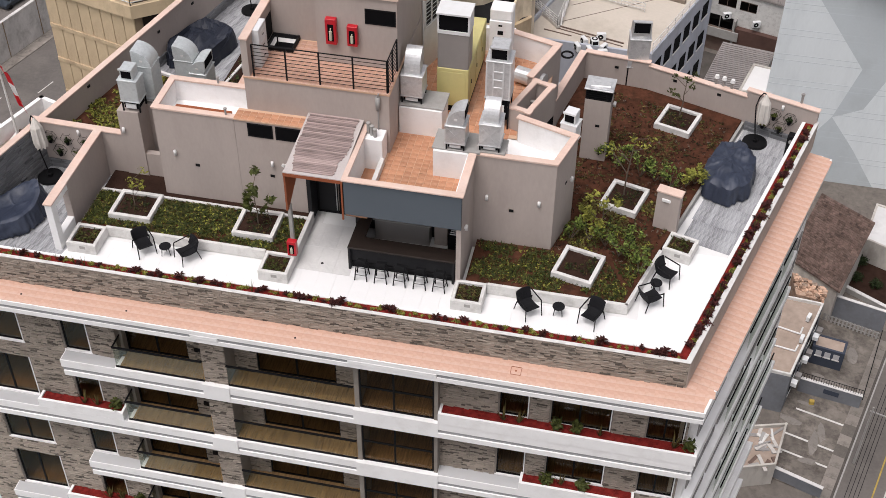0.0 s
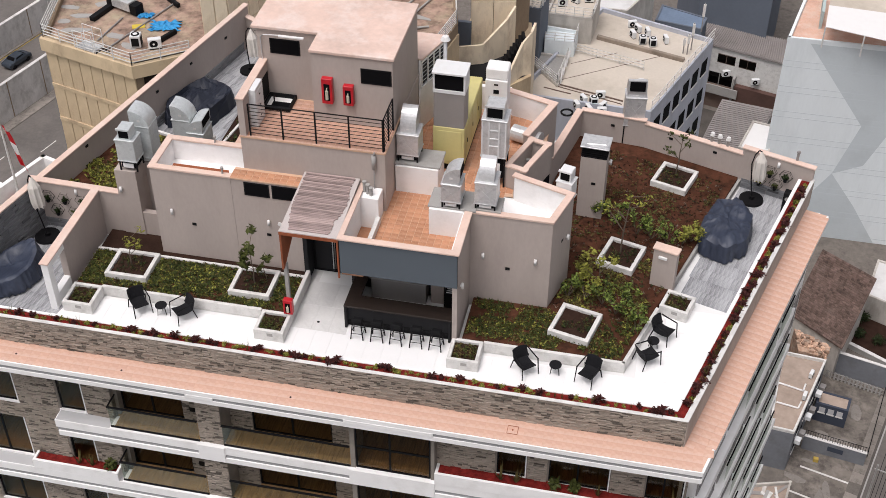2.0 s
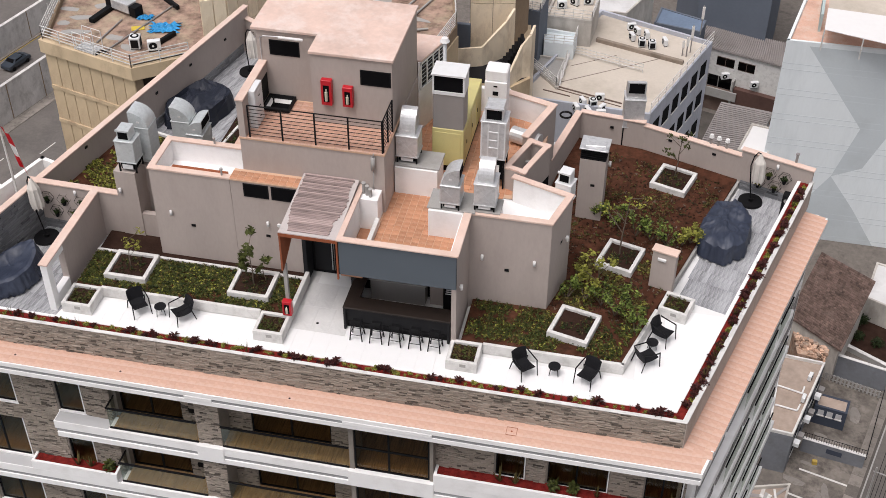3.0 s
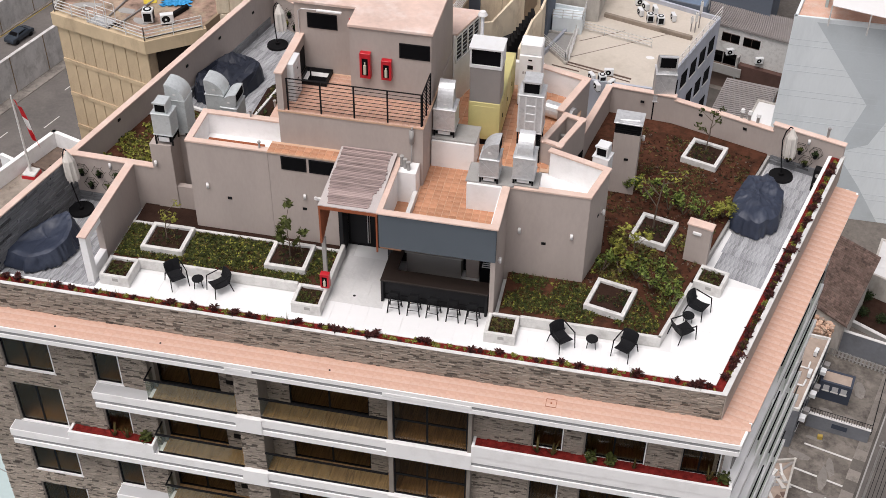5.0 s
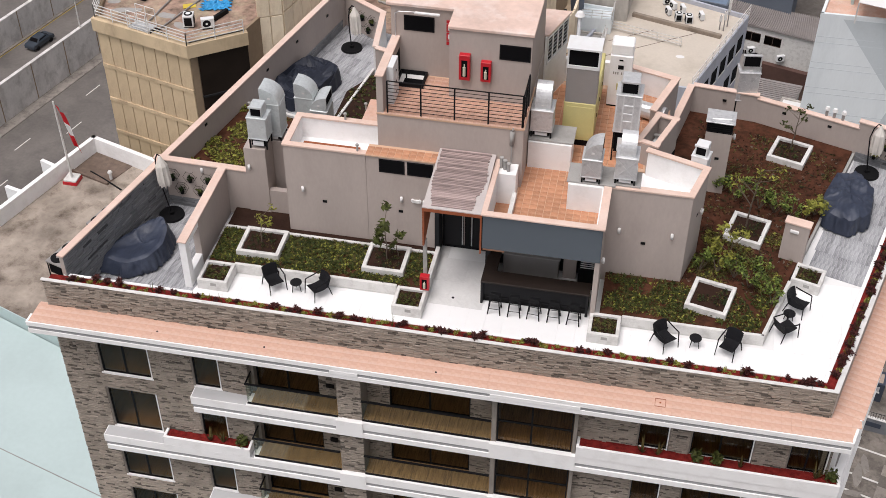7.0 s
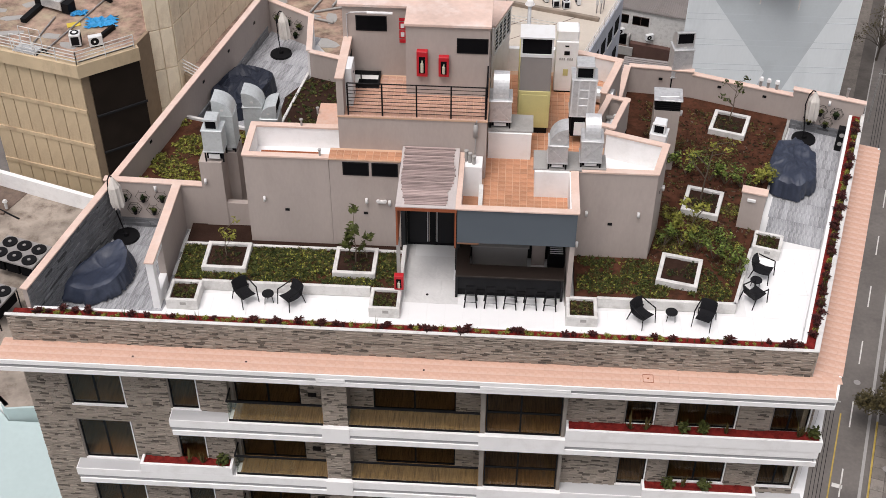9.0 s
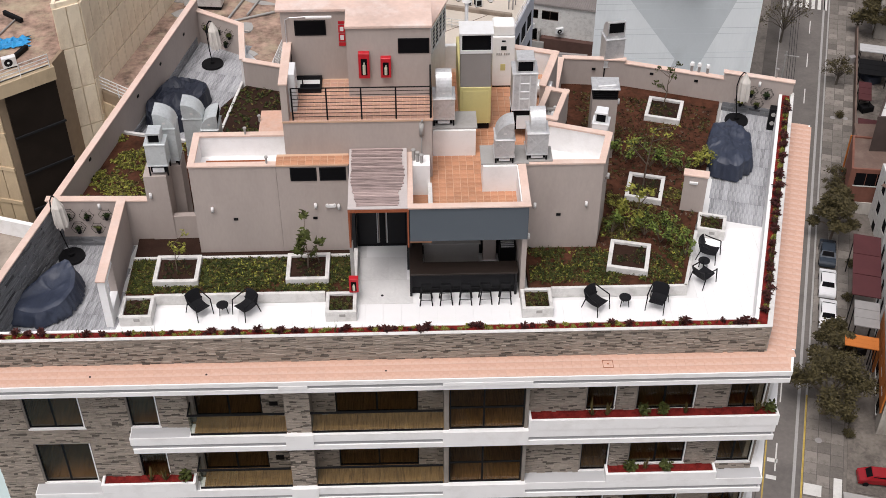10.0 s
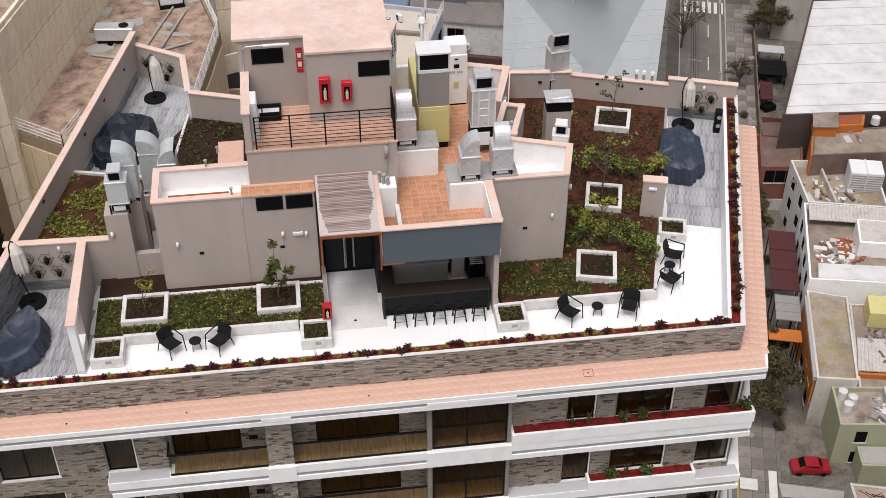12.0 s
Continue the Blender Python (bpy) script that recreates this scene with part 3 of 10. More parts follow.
        part("shaft_pipe", bm, ENAMEL, shaft, "pale pipe in the shaft")
    for k in (0.35, 0.7):
        c = a.lerp(b, 0.2) + d * k
        bm = bmesh.new()
        box(bm, c.x, c.x + 0.6, c.y - 0.06, c.y + 0.06, 3.28, 3.36)
        part("pipe_clamp", bm, CONCRETE, shaft)
    coped_wall("wall_plant_side", (-6.42, 9.75), (-5.72, 12.0), 0.2, 0.0, 3.98)
    coped_wall("wall_plant_back", (-5.72, 12.0), (-7.6, 12.6), 0.2, 0.0, 3.988, material=WHITE)
    bm = bmesh.new()
    box(bm, -10.5, -7.5, 12.5, 12.7, 2.9, 3.96)
    fixed("wall_plant_rear", bm, WHITE, "white rear wall of the plant deck", "wall")


terrace()
blocks()

# ---- the apartment block below ----
STOREY, TOP = 2.755, -0.02
STOREYS = 25
GROUND_Z = -68.0


def holed_wall(bm, x0, x1, z0, z1, y0, y1, holes):
    xs = sorted({x0, x1, *[v for h in holes for v in h[:2]]})
    for a, b in zip(xs, xs[1:]):
        z = z0
        for hz0, hz1 in sorted((h[2], h[3]) for h in holes if h[0] < b - 1e-4 and h[1] > a + 1e-4):
            if hz0 > z + 1e-4:
                box(bm, a, b, y0, y1, z, hz0)
            z = hz1
        if z < z1 - 1e-4:
            box(bm, a, b, y0, y1, z, z1)


def window(name, x0, x1, z0, z1, y, label, split=0.5, trim=True, pane=None, rail=0.0):
    """A black metal window in a wall that faces -y; a white reveal round it."""
    w = thing(name, label, "window", (x0, y, z0), kind="structure")
    sx, sz = x1 - x0, z1 - z0
    bm = bmesh.new()
    f = 0.042
    box(bm, 0, sx, 0, 0.06, 0, f)
    box(bm, 0, sx, 0, 0.06, sz - f, sz)
    box(bm, 0, f, 0, 0.06, f, sz - f)
    box(bm, sx - f, sx, 0, 0.06, f, sz - f)
    if split:
        box(bm, sx * split - 0.03, sx * split + 0.03, 0.003, 0.057, f, sz - f)
    if rail:
        box(bm, f, sx - f, -0.004, 0.05, rail - 0.03, rail + 0.03)
    part("window_frame", bm, BLACK, w, "black metal frame")
    cuts = [f, sx * split, sx - f] if split else [f, sx - f]
    for a, b in zip(cuts, cuts[1:]):
        bm = bmesh.new()
        box(bm, a, b, 0.025, 0.033, f, sz - f)
        ob = part("pane", bm, pane or PANE, w)
        ob.visible_shadow = False
    if trim:
        bm = bmesh.new()
        box(bm, -0.05, sx + 0.05, -0.075, 0.0, -0.05, 0.014)
        box(bm, sx - 0.014, sx + 0.02, -0.07, 0.0, 0.014, sz)
        part("window_sill", bm, WHITE, w, "white reveal and sill")
    return w


def glass_rail(x0, x1, y, z, left=False):
    r = thing("balcony_balustrade", "glass balcony balustrade with a black handrail", "balustrade", (x0, y, z), group="balcony balustrades")
    s = x1 - x0
    bm = bmesh.new()
    box(bm, 0, s, 0, 0.012, 0.06, 0.93)
    if left:
        box(bm, 0, 0.012, 0.012, 0.55, 0.06, 0.93)
    ob = part("glass_panel", bm, RAILGLASS, r, "clear glass panel")
    ob.visible_shadow = False
    bm = bmesh.new()
    box(bm, -0.03, s, -0.025, 0.04, 0.92, 0.97)
    if left:
        box(bm, -0.03, 0.02, 0.035, 0.6, 0.93, 0.97)
    part("handrail", bm, BLACK, r, "black handrail")
    bm = bmesh.new()
    box(bm, -0.01, s, -0.015, 0.03, 0.0, 0.06)
    part("base_channel", bm, BLACK, r)


def succulent(kind, at, seed):
    rng = random.Random(seed)
    bm = bmesh.new()
    if kind == "spiky":
        for i in range(12):
            a, lean = rng.uniform(0, 6.28), rng.uniform(0.05, 0.3)
            h = rng.uniform(0.3, 0.62)
            tip = Vector((math.cos(a) * lean, math.sin(a) * lean, h))
            s = Vector((-math.sin(a), math.cos(a), 0)) * 0.03
            base = Vector((math.cos(a) * 0.03, math.sin(a) * 0.03, 0))
            v = [bm.verts.new(p) for p in (base - s, base + s, base * 0.5 + tip * 0.5 + s * 0.9, tip, base * 0.5 + tip * 0.5 - s * 0.9)]
            bm.faces.new(v)
    else:
        leaf_cloud(bm, (0, 0, 0.22), (0.24, 0.24, 0.24), 90, 0.1, rng)
    p = thing("balcony_plant", "spiky pale green balcony plant" if kind == "spiky" else "bushy dark green balcony plant", "plant", at, group="balcony plants")
    part("leaves", bm, LEAF_DRY if kind == "spiky" else LEAF, p)


def leaf_cloud(bm, c, r, count, size, rng, hollow=0.35):
    """Many small folded leaves scattered through a lump, denser towards its skin."""
    for _ in range(count):
        d = Vector((rng.gauss(0, 1), rng.gauss(0, 1), rng.gauss(0, 1))).normalized()
        k = rng.uniform(hollow, 1.0) * rng.uniform(0.8, 1.1)
        p = Vector(c) + Vector((d.x * r[0], d.y * r[1], d.z * r[2])) * k
        s = size * rng.uniform(0.6, 1.3)
        t = Vector((rng.gauss(0, 1), rng.gauss(0, 1), rng.gauss(0, 0.5))).normalized()
        n = (d + Vector((rng.gauss(0, 0.5), rng.gauss(0, 0.5), rng.gauss(0.5, 0.4)))).normalized()
        b = t.cross(n)
        if b.length < 1e-3:
            continue
        b.normalize()
        v = [bm.verts.new(q) for q in (p - t * s, p - b * s * 0.45 + n * s * 0.12, p + t * s, p + b * s * 0.45 + n * s * 0.12)]
        bm.faces.new(v[:3])
        bm.faces.new((v[0], v[2], v[3]))


def storey(k):
    top = TOP - STOREY * k                 # level of the slab above
    base = top - STOREY                    # this storey's floor
    odd = k % 2 == 0
    ceil_z = top - 0.75 if k else -0.45
    # stone walls
    bm = bmesh.new()
    wz0 = base + 0.03
    side = [(-24.05, -22.25, wz0 + 0.02, base + 2.02), (-20.68, -19.76, wz0 + 0.02, base + (1.9 if odd else 1.5))]
    holed_wall(bm, -25.45, -18.72, base, top, -0.11, 0.1, side)
    right = [(-5.63, -4.7, base + (0.38 if odd else 0.03), base + 1.9), (-3.96, -2.06, base + 0.35, base + 1.9), (-0.9, 0.26, base + 0.33, base + 1.9)]
    holed_wall(bm, -7.6, 0.36, base, top, -0.11, 0.1, right)
    box(bm, -15.55, -14.72, -0.45, 0.5, base, ceil_z)
    box(bm, -10.36, -10.2, -0.5, 0.5, base, ceil_z)
    box(bm, -16.4, -15.55, 0.33, 0.5, base, ceil_z)
    box(bm, -14.72, -13.95, 0.33, 0.5, base, ceil_z)
    box(bm, -11.2, -10.36, 0.33, 0.5, base, ceil_z)
    box(bm, -18.8, -18.6, 0.1, 0.5, base, ceil_z)
    box(bm, -7.7, -7.58, -0.5, 0.0, base, ceil_z)
    wall = fixed("wall_storey", bm, STONE_BED, "stacked-stone clad facade storey", "wall")
    # rooms
    bm = bmesh.new()
    box(bm, -25.2, 0.2, 0.1, 4.6, base - 0.1, base + 0.012)
    box(bm, -18.6, -15.55, -0.5, 0.1, base - 0.1, base + 0.012)
    box(bm, -14.72, -10.36, -0.5, 0.1, base - 0.1, base + 0.012)
    box(bm, -10.2, -7.7, -0.45, 0.1, base - 0.1, base + 0.012)
    fixed("floor_rooms", bm, WOODFLOOR, "oak laminate floor of the flats and balconies", "floor")
    bm = bmesh.new()
    box(bm, -25.2, 0.2, 4.5, 4.6, base, top)
    for x in (-21.3, -18.85, -15.1, -10.3, -7.5, -4.3, -1.5):
        box(bm, x, x + 0.1, 1.0, 4.5, base, top)
    fixed("wall_rooms", bm, INSIDE, "plain inner walls of the flats", "wall")
    bm = bmesh.new()
    box(bm, -25.3, 0.3, -0.1, 4.6, ceil_z, top - 0.1)
    fixed("ceiling_rooms", bm, CEILING, "plain ceiling of the flats", "ceiling")
    # windows
    n = 0
    for x0, x1, z0, z1 in side + right:
        n += 1
        window(f"window_{n}", x0, x1, z0, z1, -0.06, "black framed window in a white reveal", split=0.0 if x1 - x0 < 1 else 0.48, rail=0.0)
    window("window_balcony", -18.6, -16.4, base + 0.02, base + 2.0, 0.36, "dark framed sliding balcony door", trim=False)
    window("window_balcony", -13.95, -11.2, base + 0.02, base + 2.0, 0.36, "dark framed sliding balcony door", trim=False)
    bay = window("window_bay", -10.18, -7.72, base + 0.02, base + 2.0, -0.48, "full-height glazed bay with black mullions", split=0.46, trim=False, rail=1.02)
    glass_rail(-18.7, -15.56, -0.5, base + 0.01, left=True)
    glass_rail(-14.7, -10.38, -0.5, base + 0.01)
    # vent by the sliding door
    v = thing("wall_vent", "small dark ventilation grille in the stone", "vent", (-16.0, 0.27, base + 0.62), group="facade vents")
    bm = bmesh.new()
    box(bm, -0.14, 0.14, 0, 0.06, -0.1, 0.1)
    part("grille", bm, BLACK, v)
    # slab band at the foot of this storey
    x0 = -20.72 if odd else -24.35
    far = (10.4, 11.4, 11.2, 12.6, 12.4)[k]        # how far back the flank slab reaches
    bm = bmesh.new()
    box(bm, x0, 0.7, -0.6, 0.0, base - 0.34, base)
    box(bm, x0 + 0.06, 0.7, -0.62, 0.0, base - 0.72, base - 0.5)
    for a, b in ((-15.6, -14.68), (-10.4, -7.55)):
        box(bm, a, b, -0.64, -0.55, base - 0.7, base - 0.004)
    quad_prism(bm, [(0.58, -0.598), (0.66, -0.598), (0.66 + 0.293 * (far + 0.6), far), (0.3 + SLOPE * far, far), (0.3, 0.0)], base - 0.34, base + 0.001)
    quad_prism(bm, [(0.56, -0.578), (0.62, -0.578), (0.62 + 0.293 * (far + 0.5), far - 0.1), (0.3 + SLOPE * far, far - 0.1), (0.3, 0.0)], base - 0.72, base - 0.5)
    band = fixed("trim_slab_band", bm, WHITE, "white slab band of the facade", "slab edge")
    # the band's recess is only 3 cm deep; its shade is coloured in
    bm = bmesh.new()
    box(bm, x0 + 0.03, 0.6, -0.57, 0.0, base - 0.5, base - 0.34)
    part("shadow_groove", bm, GROOVE, band, "recessed groove, its shade put in as grey")
    # planters
    def planter(a, b, h, y0=-0.6):
        t = thing("window_planter", "white balcony trough with red mulch", "planter", (a, y0, base), group="window planters")
        s = b - a
        bm = bmesh.new()
        box(bm, 0, s, 0.0, 0.09, 0.002, h)
        box(bm, 0, 0.09, 0.09, -y0 - 0.12, 0.002, h)
        box(bm, s - 0.09, s, 0.09, -y0 - 0.12, 0.002, h)
        part("trough", bm, WHITE, t)
        bm = bmesh.new()
        box(bm, 0.09, s - 0.09, 0.09, -y0 - 0.115, 0.004, h - 0.07)
        part("mulch", bm, MULCH, t, "red mulch")
    if odd:
        planter(-7.56, 0.74, 0.47, -0.62)
        plants = ((-5.45, "spiky"), (-4.95, "spiky"), (-3.75, "bushy"), (-3.1, "bushy"), (-2.35, "spiky"), (0.0, "spiky"), (0.45, "bushy"))
        pz = 0.4
    else:
        planter(-4.78, -0.95, 0.36)
        planter(-22.05, -18.85, 0.4)
        plants = ((-3.9, "bushy"), (-3.4, "spiky"), (-2.7, "bushy"), (-20.4, "spiky"), (-19.9, "spiky"), (-19.2, "bushy"))
        pz = 0.3
    if k < 4:
        for i, (x, kind) in enumerate(plants):
            succulent(kind, (x, -0.33, base + pz), k * 31 + i)
    # ledge slab beside the windows
    bm = bmesh.new()
    box(bm, x0 + 0.03, -18.75, -0.57, -0.11, base, base + 0.008)
    if not odd:
        box(bm, -7.55, 0.66, -0.57, -0.11, base, base + 0.006)
    fixed("ledge_slab", bm, SLABGREY, "pale grey slab ledge", "ledge")
    # right flank
    bm = bmesh.new()
    quad_prism(bm, [(0.56, 0.1), (0.56 + SLOPE * 12.8, 12.9), (0.1 + SLOPE * 12.8, 12.9), (0.1, 0.1)], base, top - 0.1)
    fixed("wall_flank", bm, WHITE, "white flank wall of the apartment block", "wall")
    for j in range(4):
        w = thing("window_flank", "grey framed flank window", "window", (0.555 + SLOPE * (0.5 + 3.05 * j), 0.6 + 3.05 * j, base + 0.04), -math.degrees(math.atan(SLOPE)), kind="structure")
        bm = bmesh.new()
        box(bm, 0.0, 0.05, 0.0, 2.85, 0.0, 0.06)
        box(bm, 0.0, 0.05, 0.0, 2.85, 1.9, 1.96)
        for y in (0.0, 0.93, 1.87, 2.79):
            box(bm, 0.0, 0.05, y, y + 0.06, 0.06, 1.9)
        part("window_frame", bm, GREYBOX, w)
        bm = bmesh.new()
        box(bm, 0.01, 0.02, 0.06, 2.79, 0.06, 1.9)
        part("pane", bm, FLANKGLASS, w, "grey reflecting glass")
    for y0, y1 in (((far - 5.6, far - 2.1), (far - 1.9, far - 0.25)) if odd else ((far - 4.4, far - 0.25), (far - 7.6, far - 5.0))):
        r = thing("flank_rail", "long thin black handrail along the flank", "railing", (0.56 + 0.293 * (y0 + 0.6), y0, base), -math.degrees(math.atan(0.293)), group="flank handrails")
        bm = bmesh.new()
        box(bm, 0.0, 0.05, 0.0, y1 - y0, 0.86, 0.91)
        part("handrail", bm, BLACK, r)
        bm = bmesh.new()
        box(bm, 0.03, 0.04, 0.0, y1 - y0, 0.0, 0.86)
        part("pane", bm, RAILGLASS, r, "clear balustrade pane")


def plain_storey(k):
    top = TOP - STOREY * k
    base = max(top - STOREY, GROUND_Z)
    bm = bmesh.new()
    quad_prism(bm, [(-25.45, -0.11), (0.36, -0.11), (0.36 + SLOPE * 12.9, 12.9), (-2.5, 15.0), (-16, 15.5), (-20.6, 19.8)], base, top)
    fixed("wall_storey", bm, STONE_BED, "stone clad lower storey", "wall")
    bm = bmesh.new()
    quad_prism(bm, [(-20.7, -0.6), (0.66, -0.6), (0.66 + 0.293 * 13.2, 12.6), (0.3 + SLOPE * 12.6, 12.6), (-20.7, 0.0)], base - 0.5, base)
    fixed("trim_slab_band", bm, WHITE, "white slab band of the facade", "slab edge")
    for x0, x1 in ((-24.05, -22.25), (-18.6, -15.6), (-14.7, -10.4), (-10.1, -7.7), (-3.96, -2.06), (-0.9, 0.26)):
        bm = bmesh.new()
        box(bm, x0, x1, -0.14, -0.1, base + 0.1, base + 1.95)
        fixed("window_lower", bm, PANE_DARK, "dark window of a lower storey", "window")


for k in range(5):
    storey(k)
for k in range(5, STOREYS):
    plain_storey(k)
# body of the block behind the rooms, and its other sides
bm = bmesh.new()
quad_prism(bm, [(-25.45, 4.6), (1.3, 4.6), (0.1 + SLOPE * 12.9, 12.9), (-2.5, 15.0), (-16, 15.4), (-18.2, 18.6), (-20.6, 19.8)], TOP - 5 * STOREY, -0.3)
quad_prism(bm, [(-25.45, 0.1), (-25.25, 0.1), (-25.25, 4.6), (-25.45, 4.6)], TOP - 5 * STOREY, -0.3)
fixed("wall_body", bm, STONE_BED, "rear body of the apartment block", "wall")

# ---- ground, streets and neighbours ----
ASPHALT = surface("asphalt", (0.15, 0.135, 0.125), 0.9, 0.28, 2.5, 0.2, 0.1, stain=(0.09, 0.083, 0.078), stain_amount=0.6, stain_scale=0.25, streak=(1, 1, 1))
# dark base: joints between footway slabs, and painted shade in the workshop yard
LOT_BASE = surface("dark_joints_and_yard_shade", (0.09, 0.08, 0.072), 0.95, 0.3, 3, 0.6, 0.1)
SLABS = surface("street_slab_concrete", (0.205, 0.183, 0.163), 0.9, 0.3, 4, 0.7, 0.1, each=0.9, stain=(0.075, 0.066, 0.058), stain_amount=0.7, stain_scale=0.8)
PAVING = surface("grey_paving", (0.17, 0.15, 0.133), 0.9, 0.45, 2.2, 0.6, 0.1, stain=(0.07, 0.06, 0.053), stain_amount=0.75, stain_scale=0.6)
LINE = surface("road_paint", (0.6, 0.59, 0.56), 0.8, 0.2, 5, 1.0, 0.0)
YELLOW_LINE = surface("yellow_road_paint", (0.42, 0.30, 0.07), 0.8, 0.35, 5, 1.0, 0.0)
BEIGE = surface("beige_concrete_panel", (0.57, 0.445, 0.295), 0.9, 0.18, 1.5, 0.35, 0.2, each=0.2, stain=(0.30, 0.215, 0.145), stain_amount=0.6, stain_scale=0.45, streak=(1, 1, 0.5))
BEIGE_PALE = surface("pale_weathered_panel", (0.84, 0.72, 0.55), 0.9, 0.2, 1.2, 0.35, 0.2, each=0.2, stain=(0.40, 0.29, 0.195), stain_amount=0.6, stain_scale=0.5, streak=(1, 1, 0.5))
BEIGE_JOINT = surface("panel_joint", (0.27, 0.2, 0.135), 0.9, 0.15)
OLDROOF = surface("old_brick_roof", (0.30, 0.205, 0.16), 0.95, 0.9, 3.2, 0.9, 0.4, stain=(0.42, 0.36, 0.25), stain_amount=0.8, stain_scale=0.5)
SCREED = surface("pale_roof_screed", (0.56, 0.50, 0.43), 0.95, 0.12, 4, 0.2, 0.1, stain=(0.33, 0.28, 0.22), stain_amount=0.5, stain_scale=0.15)
RETAIN = surface("retaining_wall_concrete", (0.62, 0.60, 0.585), 0.9, 0.22, 3, 0.4, 0.1, stain=(0.3, 0.285, 0.27), stain_amount=0.7, stain_scale=0.6, streak=(1, 1, 0.7))
CORRUGATED = surface("corrugated_grey_sheet", (0.27, 0.245, 0.235), 0.8, 0.18, 4, 0.4, 0.0, stain=(0.15, 0.13, 0.12), stain_amount=0.4)
BLUEGREY = surface("pale_blue_grey_wall", (0.80, 0.855, 0.875), 0.85, 0.06, 4, 0.15, 0.05, stain=(0.6, 0.65, 0.67), stain_amount=0.5, stain_scale=0.2, streak=(1, 1, 0.25))
MIDGREY = surface("mid_grey_painted_wall", (0.29, 0.315, 0.335), 0.85, 0.06, 4, 0.15, 0.05)
PAINTGREY = surface("grey_wall_paint", (0.58, 0.635, 0.66), 0.85, 0.06, 4, 0.15, 0.05, stain=(0.45, 0.49, 0.5), stain_amount=0.4, stain_scale=0.2)
PALEBLUE = surface("faded_blue_grey_wall", (0.44, 0.46, 0.52), 0.9, 0.14, 3, 0.3, 0.05, stain=(0.3, 0.3, 0.31), stain_amount=0.5, stain_scale=0.4, streak=(1, 1, 0.3))
NAVYGREY = surface("slate_blue_wall", (0.13, 0.15, 0.185), 0.9, 0.1, 3, 0.2, 0.05)
NAVYWALL = surface("dark_navy_wall", (0.05, 0.06, 0.085), 0.9, 0.1, 3, 0.2, 0.05)
TEAL = surface("pale_teal_wall", (0.44, 0.535, 0.53), 0.85, 0.08, 3, 0.15, 0.05, stain=(0.36, 0.43, 0.425), stain_amount=0.4, stain_scale=0.12)
BROWNROOF = surface("brown_tile_roof", (0.15, 0.102, 0.084), 0.95, 0.2, 3, 0.4, 0.1, stain=(0.22, 0.17, 0.14), stain_amount=0.5, stain_scale=0.4)
HOUSEWALL = surface("pale_house_wall", (0.52, 0.49, 0.45), 0.9, 0.25, 2, 0.3, 0.05, each=0.3, stain=(0.2, 0.17, 0.14), stain_amount=0.6, stain_scale=0.35, streak=(1, 1, 0.4))
ORANGE = surface("orange_paint", (0.46, 0.145, 0.03), 0.7, 0.12, 3, 0.5, 0.0)
GREENWALL = surface("pale_green_house_wall", (0.36, 0.37, 0.25), 0.9, 0.1, 3, 0.4, 0.05)
MAROON = surface("maroon_roof", (0.075, 0.022, 0.024), 0.8, 0.15, 3, 0.5, 0.0)
MEMBRANE = surface("white_roof_membrane", (0.62, 0.615, 0.61), 0.8, 0.14, 1.2, 0.25, 0.9, stain=(0.42, 0.41, 0.4), stain_amount=0.6, stain_scale=0.35)
TREELEAF = surface("street_tree_leaf", (0.062, 0.05, 0.02), 0.7, 0.4, 10, 1, 0.0, island=0.9)
DRYTWIG = surface("bare_twigs", (0.10, 0.085, 0.07), 0.9, 0.3, 10, 1, 0.0)
CARWHITE = surface("white_car_paint", (0.72, 0.72, 0.73), 0.25, 0.03, 5, 1, 0.0, spec=0.6)
CARRED = surface("red_car_paint", (0.27, 0.01, 0.015), 0.25, 0.05, 5, 1, 0.0, spec=0.6)
CARDARK = surface("dark_car_paint", (0.035, 0.045, 0.06), 0.25, 0.05, 5, 1, 0.0, spec=0.6)
DUSTROOF = surface("dusty_brown_roof", (0.28, 0.23, 0.185), 0.95, 0.5, 2.0, 0.4, 0.2, stain=(0.12, 0.095, 0.075), stain_amount=0.75, stain_scale=0.5)
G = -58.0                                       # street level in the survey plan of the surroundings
laid = set(scene.objects)


def lay(dx, dy):
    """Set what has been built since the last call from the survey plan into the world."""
    m = Matrix(((1.066, 0, 0, dx), (0, 1.066, 0, dy), (0, 0, 1.1402, -1.87), (0, 0, 0, 1)))
    for ob in scene.objects:
        if ob not in laid:
            laid.add(ob)
            if ob.parent is None:
                ob.matrix_basis = m @ ob.matrix_basis


bm = bmesh.new()
quad_prism(bm, [(-1500, -1500), (1500, -1500), (1500, 1500), (-1500, 1500)], G - 0.5, G)
fixed("ground", bm, PAVING, "worn grey city ground far below the roof", "ground")
lay(0, 0)
SU, SV = Vector((0.262, 0.965)), Vector((0.965, -0.262))


def street(s, o):
    """Plan point s metres along the side street and o metres across it."""
    q = SU * s + SV * o
    return (q.x, q.y)


def strip(bm, s0, s1, o0, o1, z0, z1):
    quad_prism(bm, [street(s0, o0), street(s0, o1), street(s1, o1), street(s1, o0)], z0, z1)


lay(2.2, 7.6)
WU, WV = Vector((0.2815, 0.9595)), Vector((0.9595, -0.2815))


def way(s, o):
    """World plan point s metres along the side street and o metres across it."""
    q = WU * s + WV * o
    return (q.x, q.y)


def way_strip(bm, s0, s1, o0, o1, z0, z1):
    quad_prism(bm, [way(s0, o0), way(s0, o1), way(s1, o1), way(s1, o0)], z0, z1)


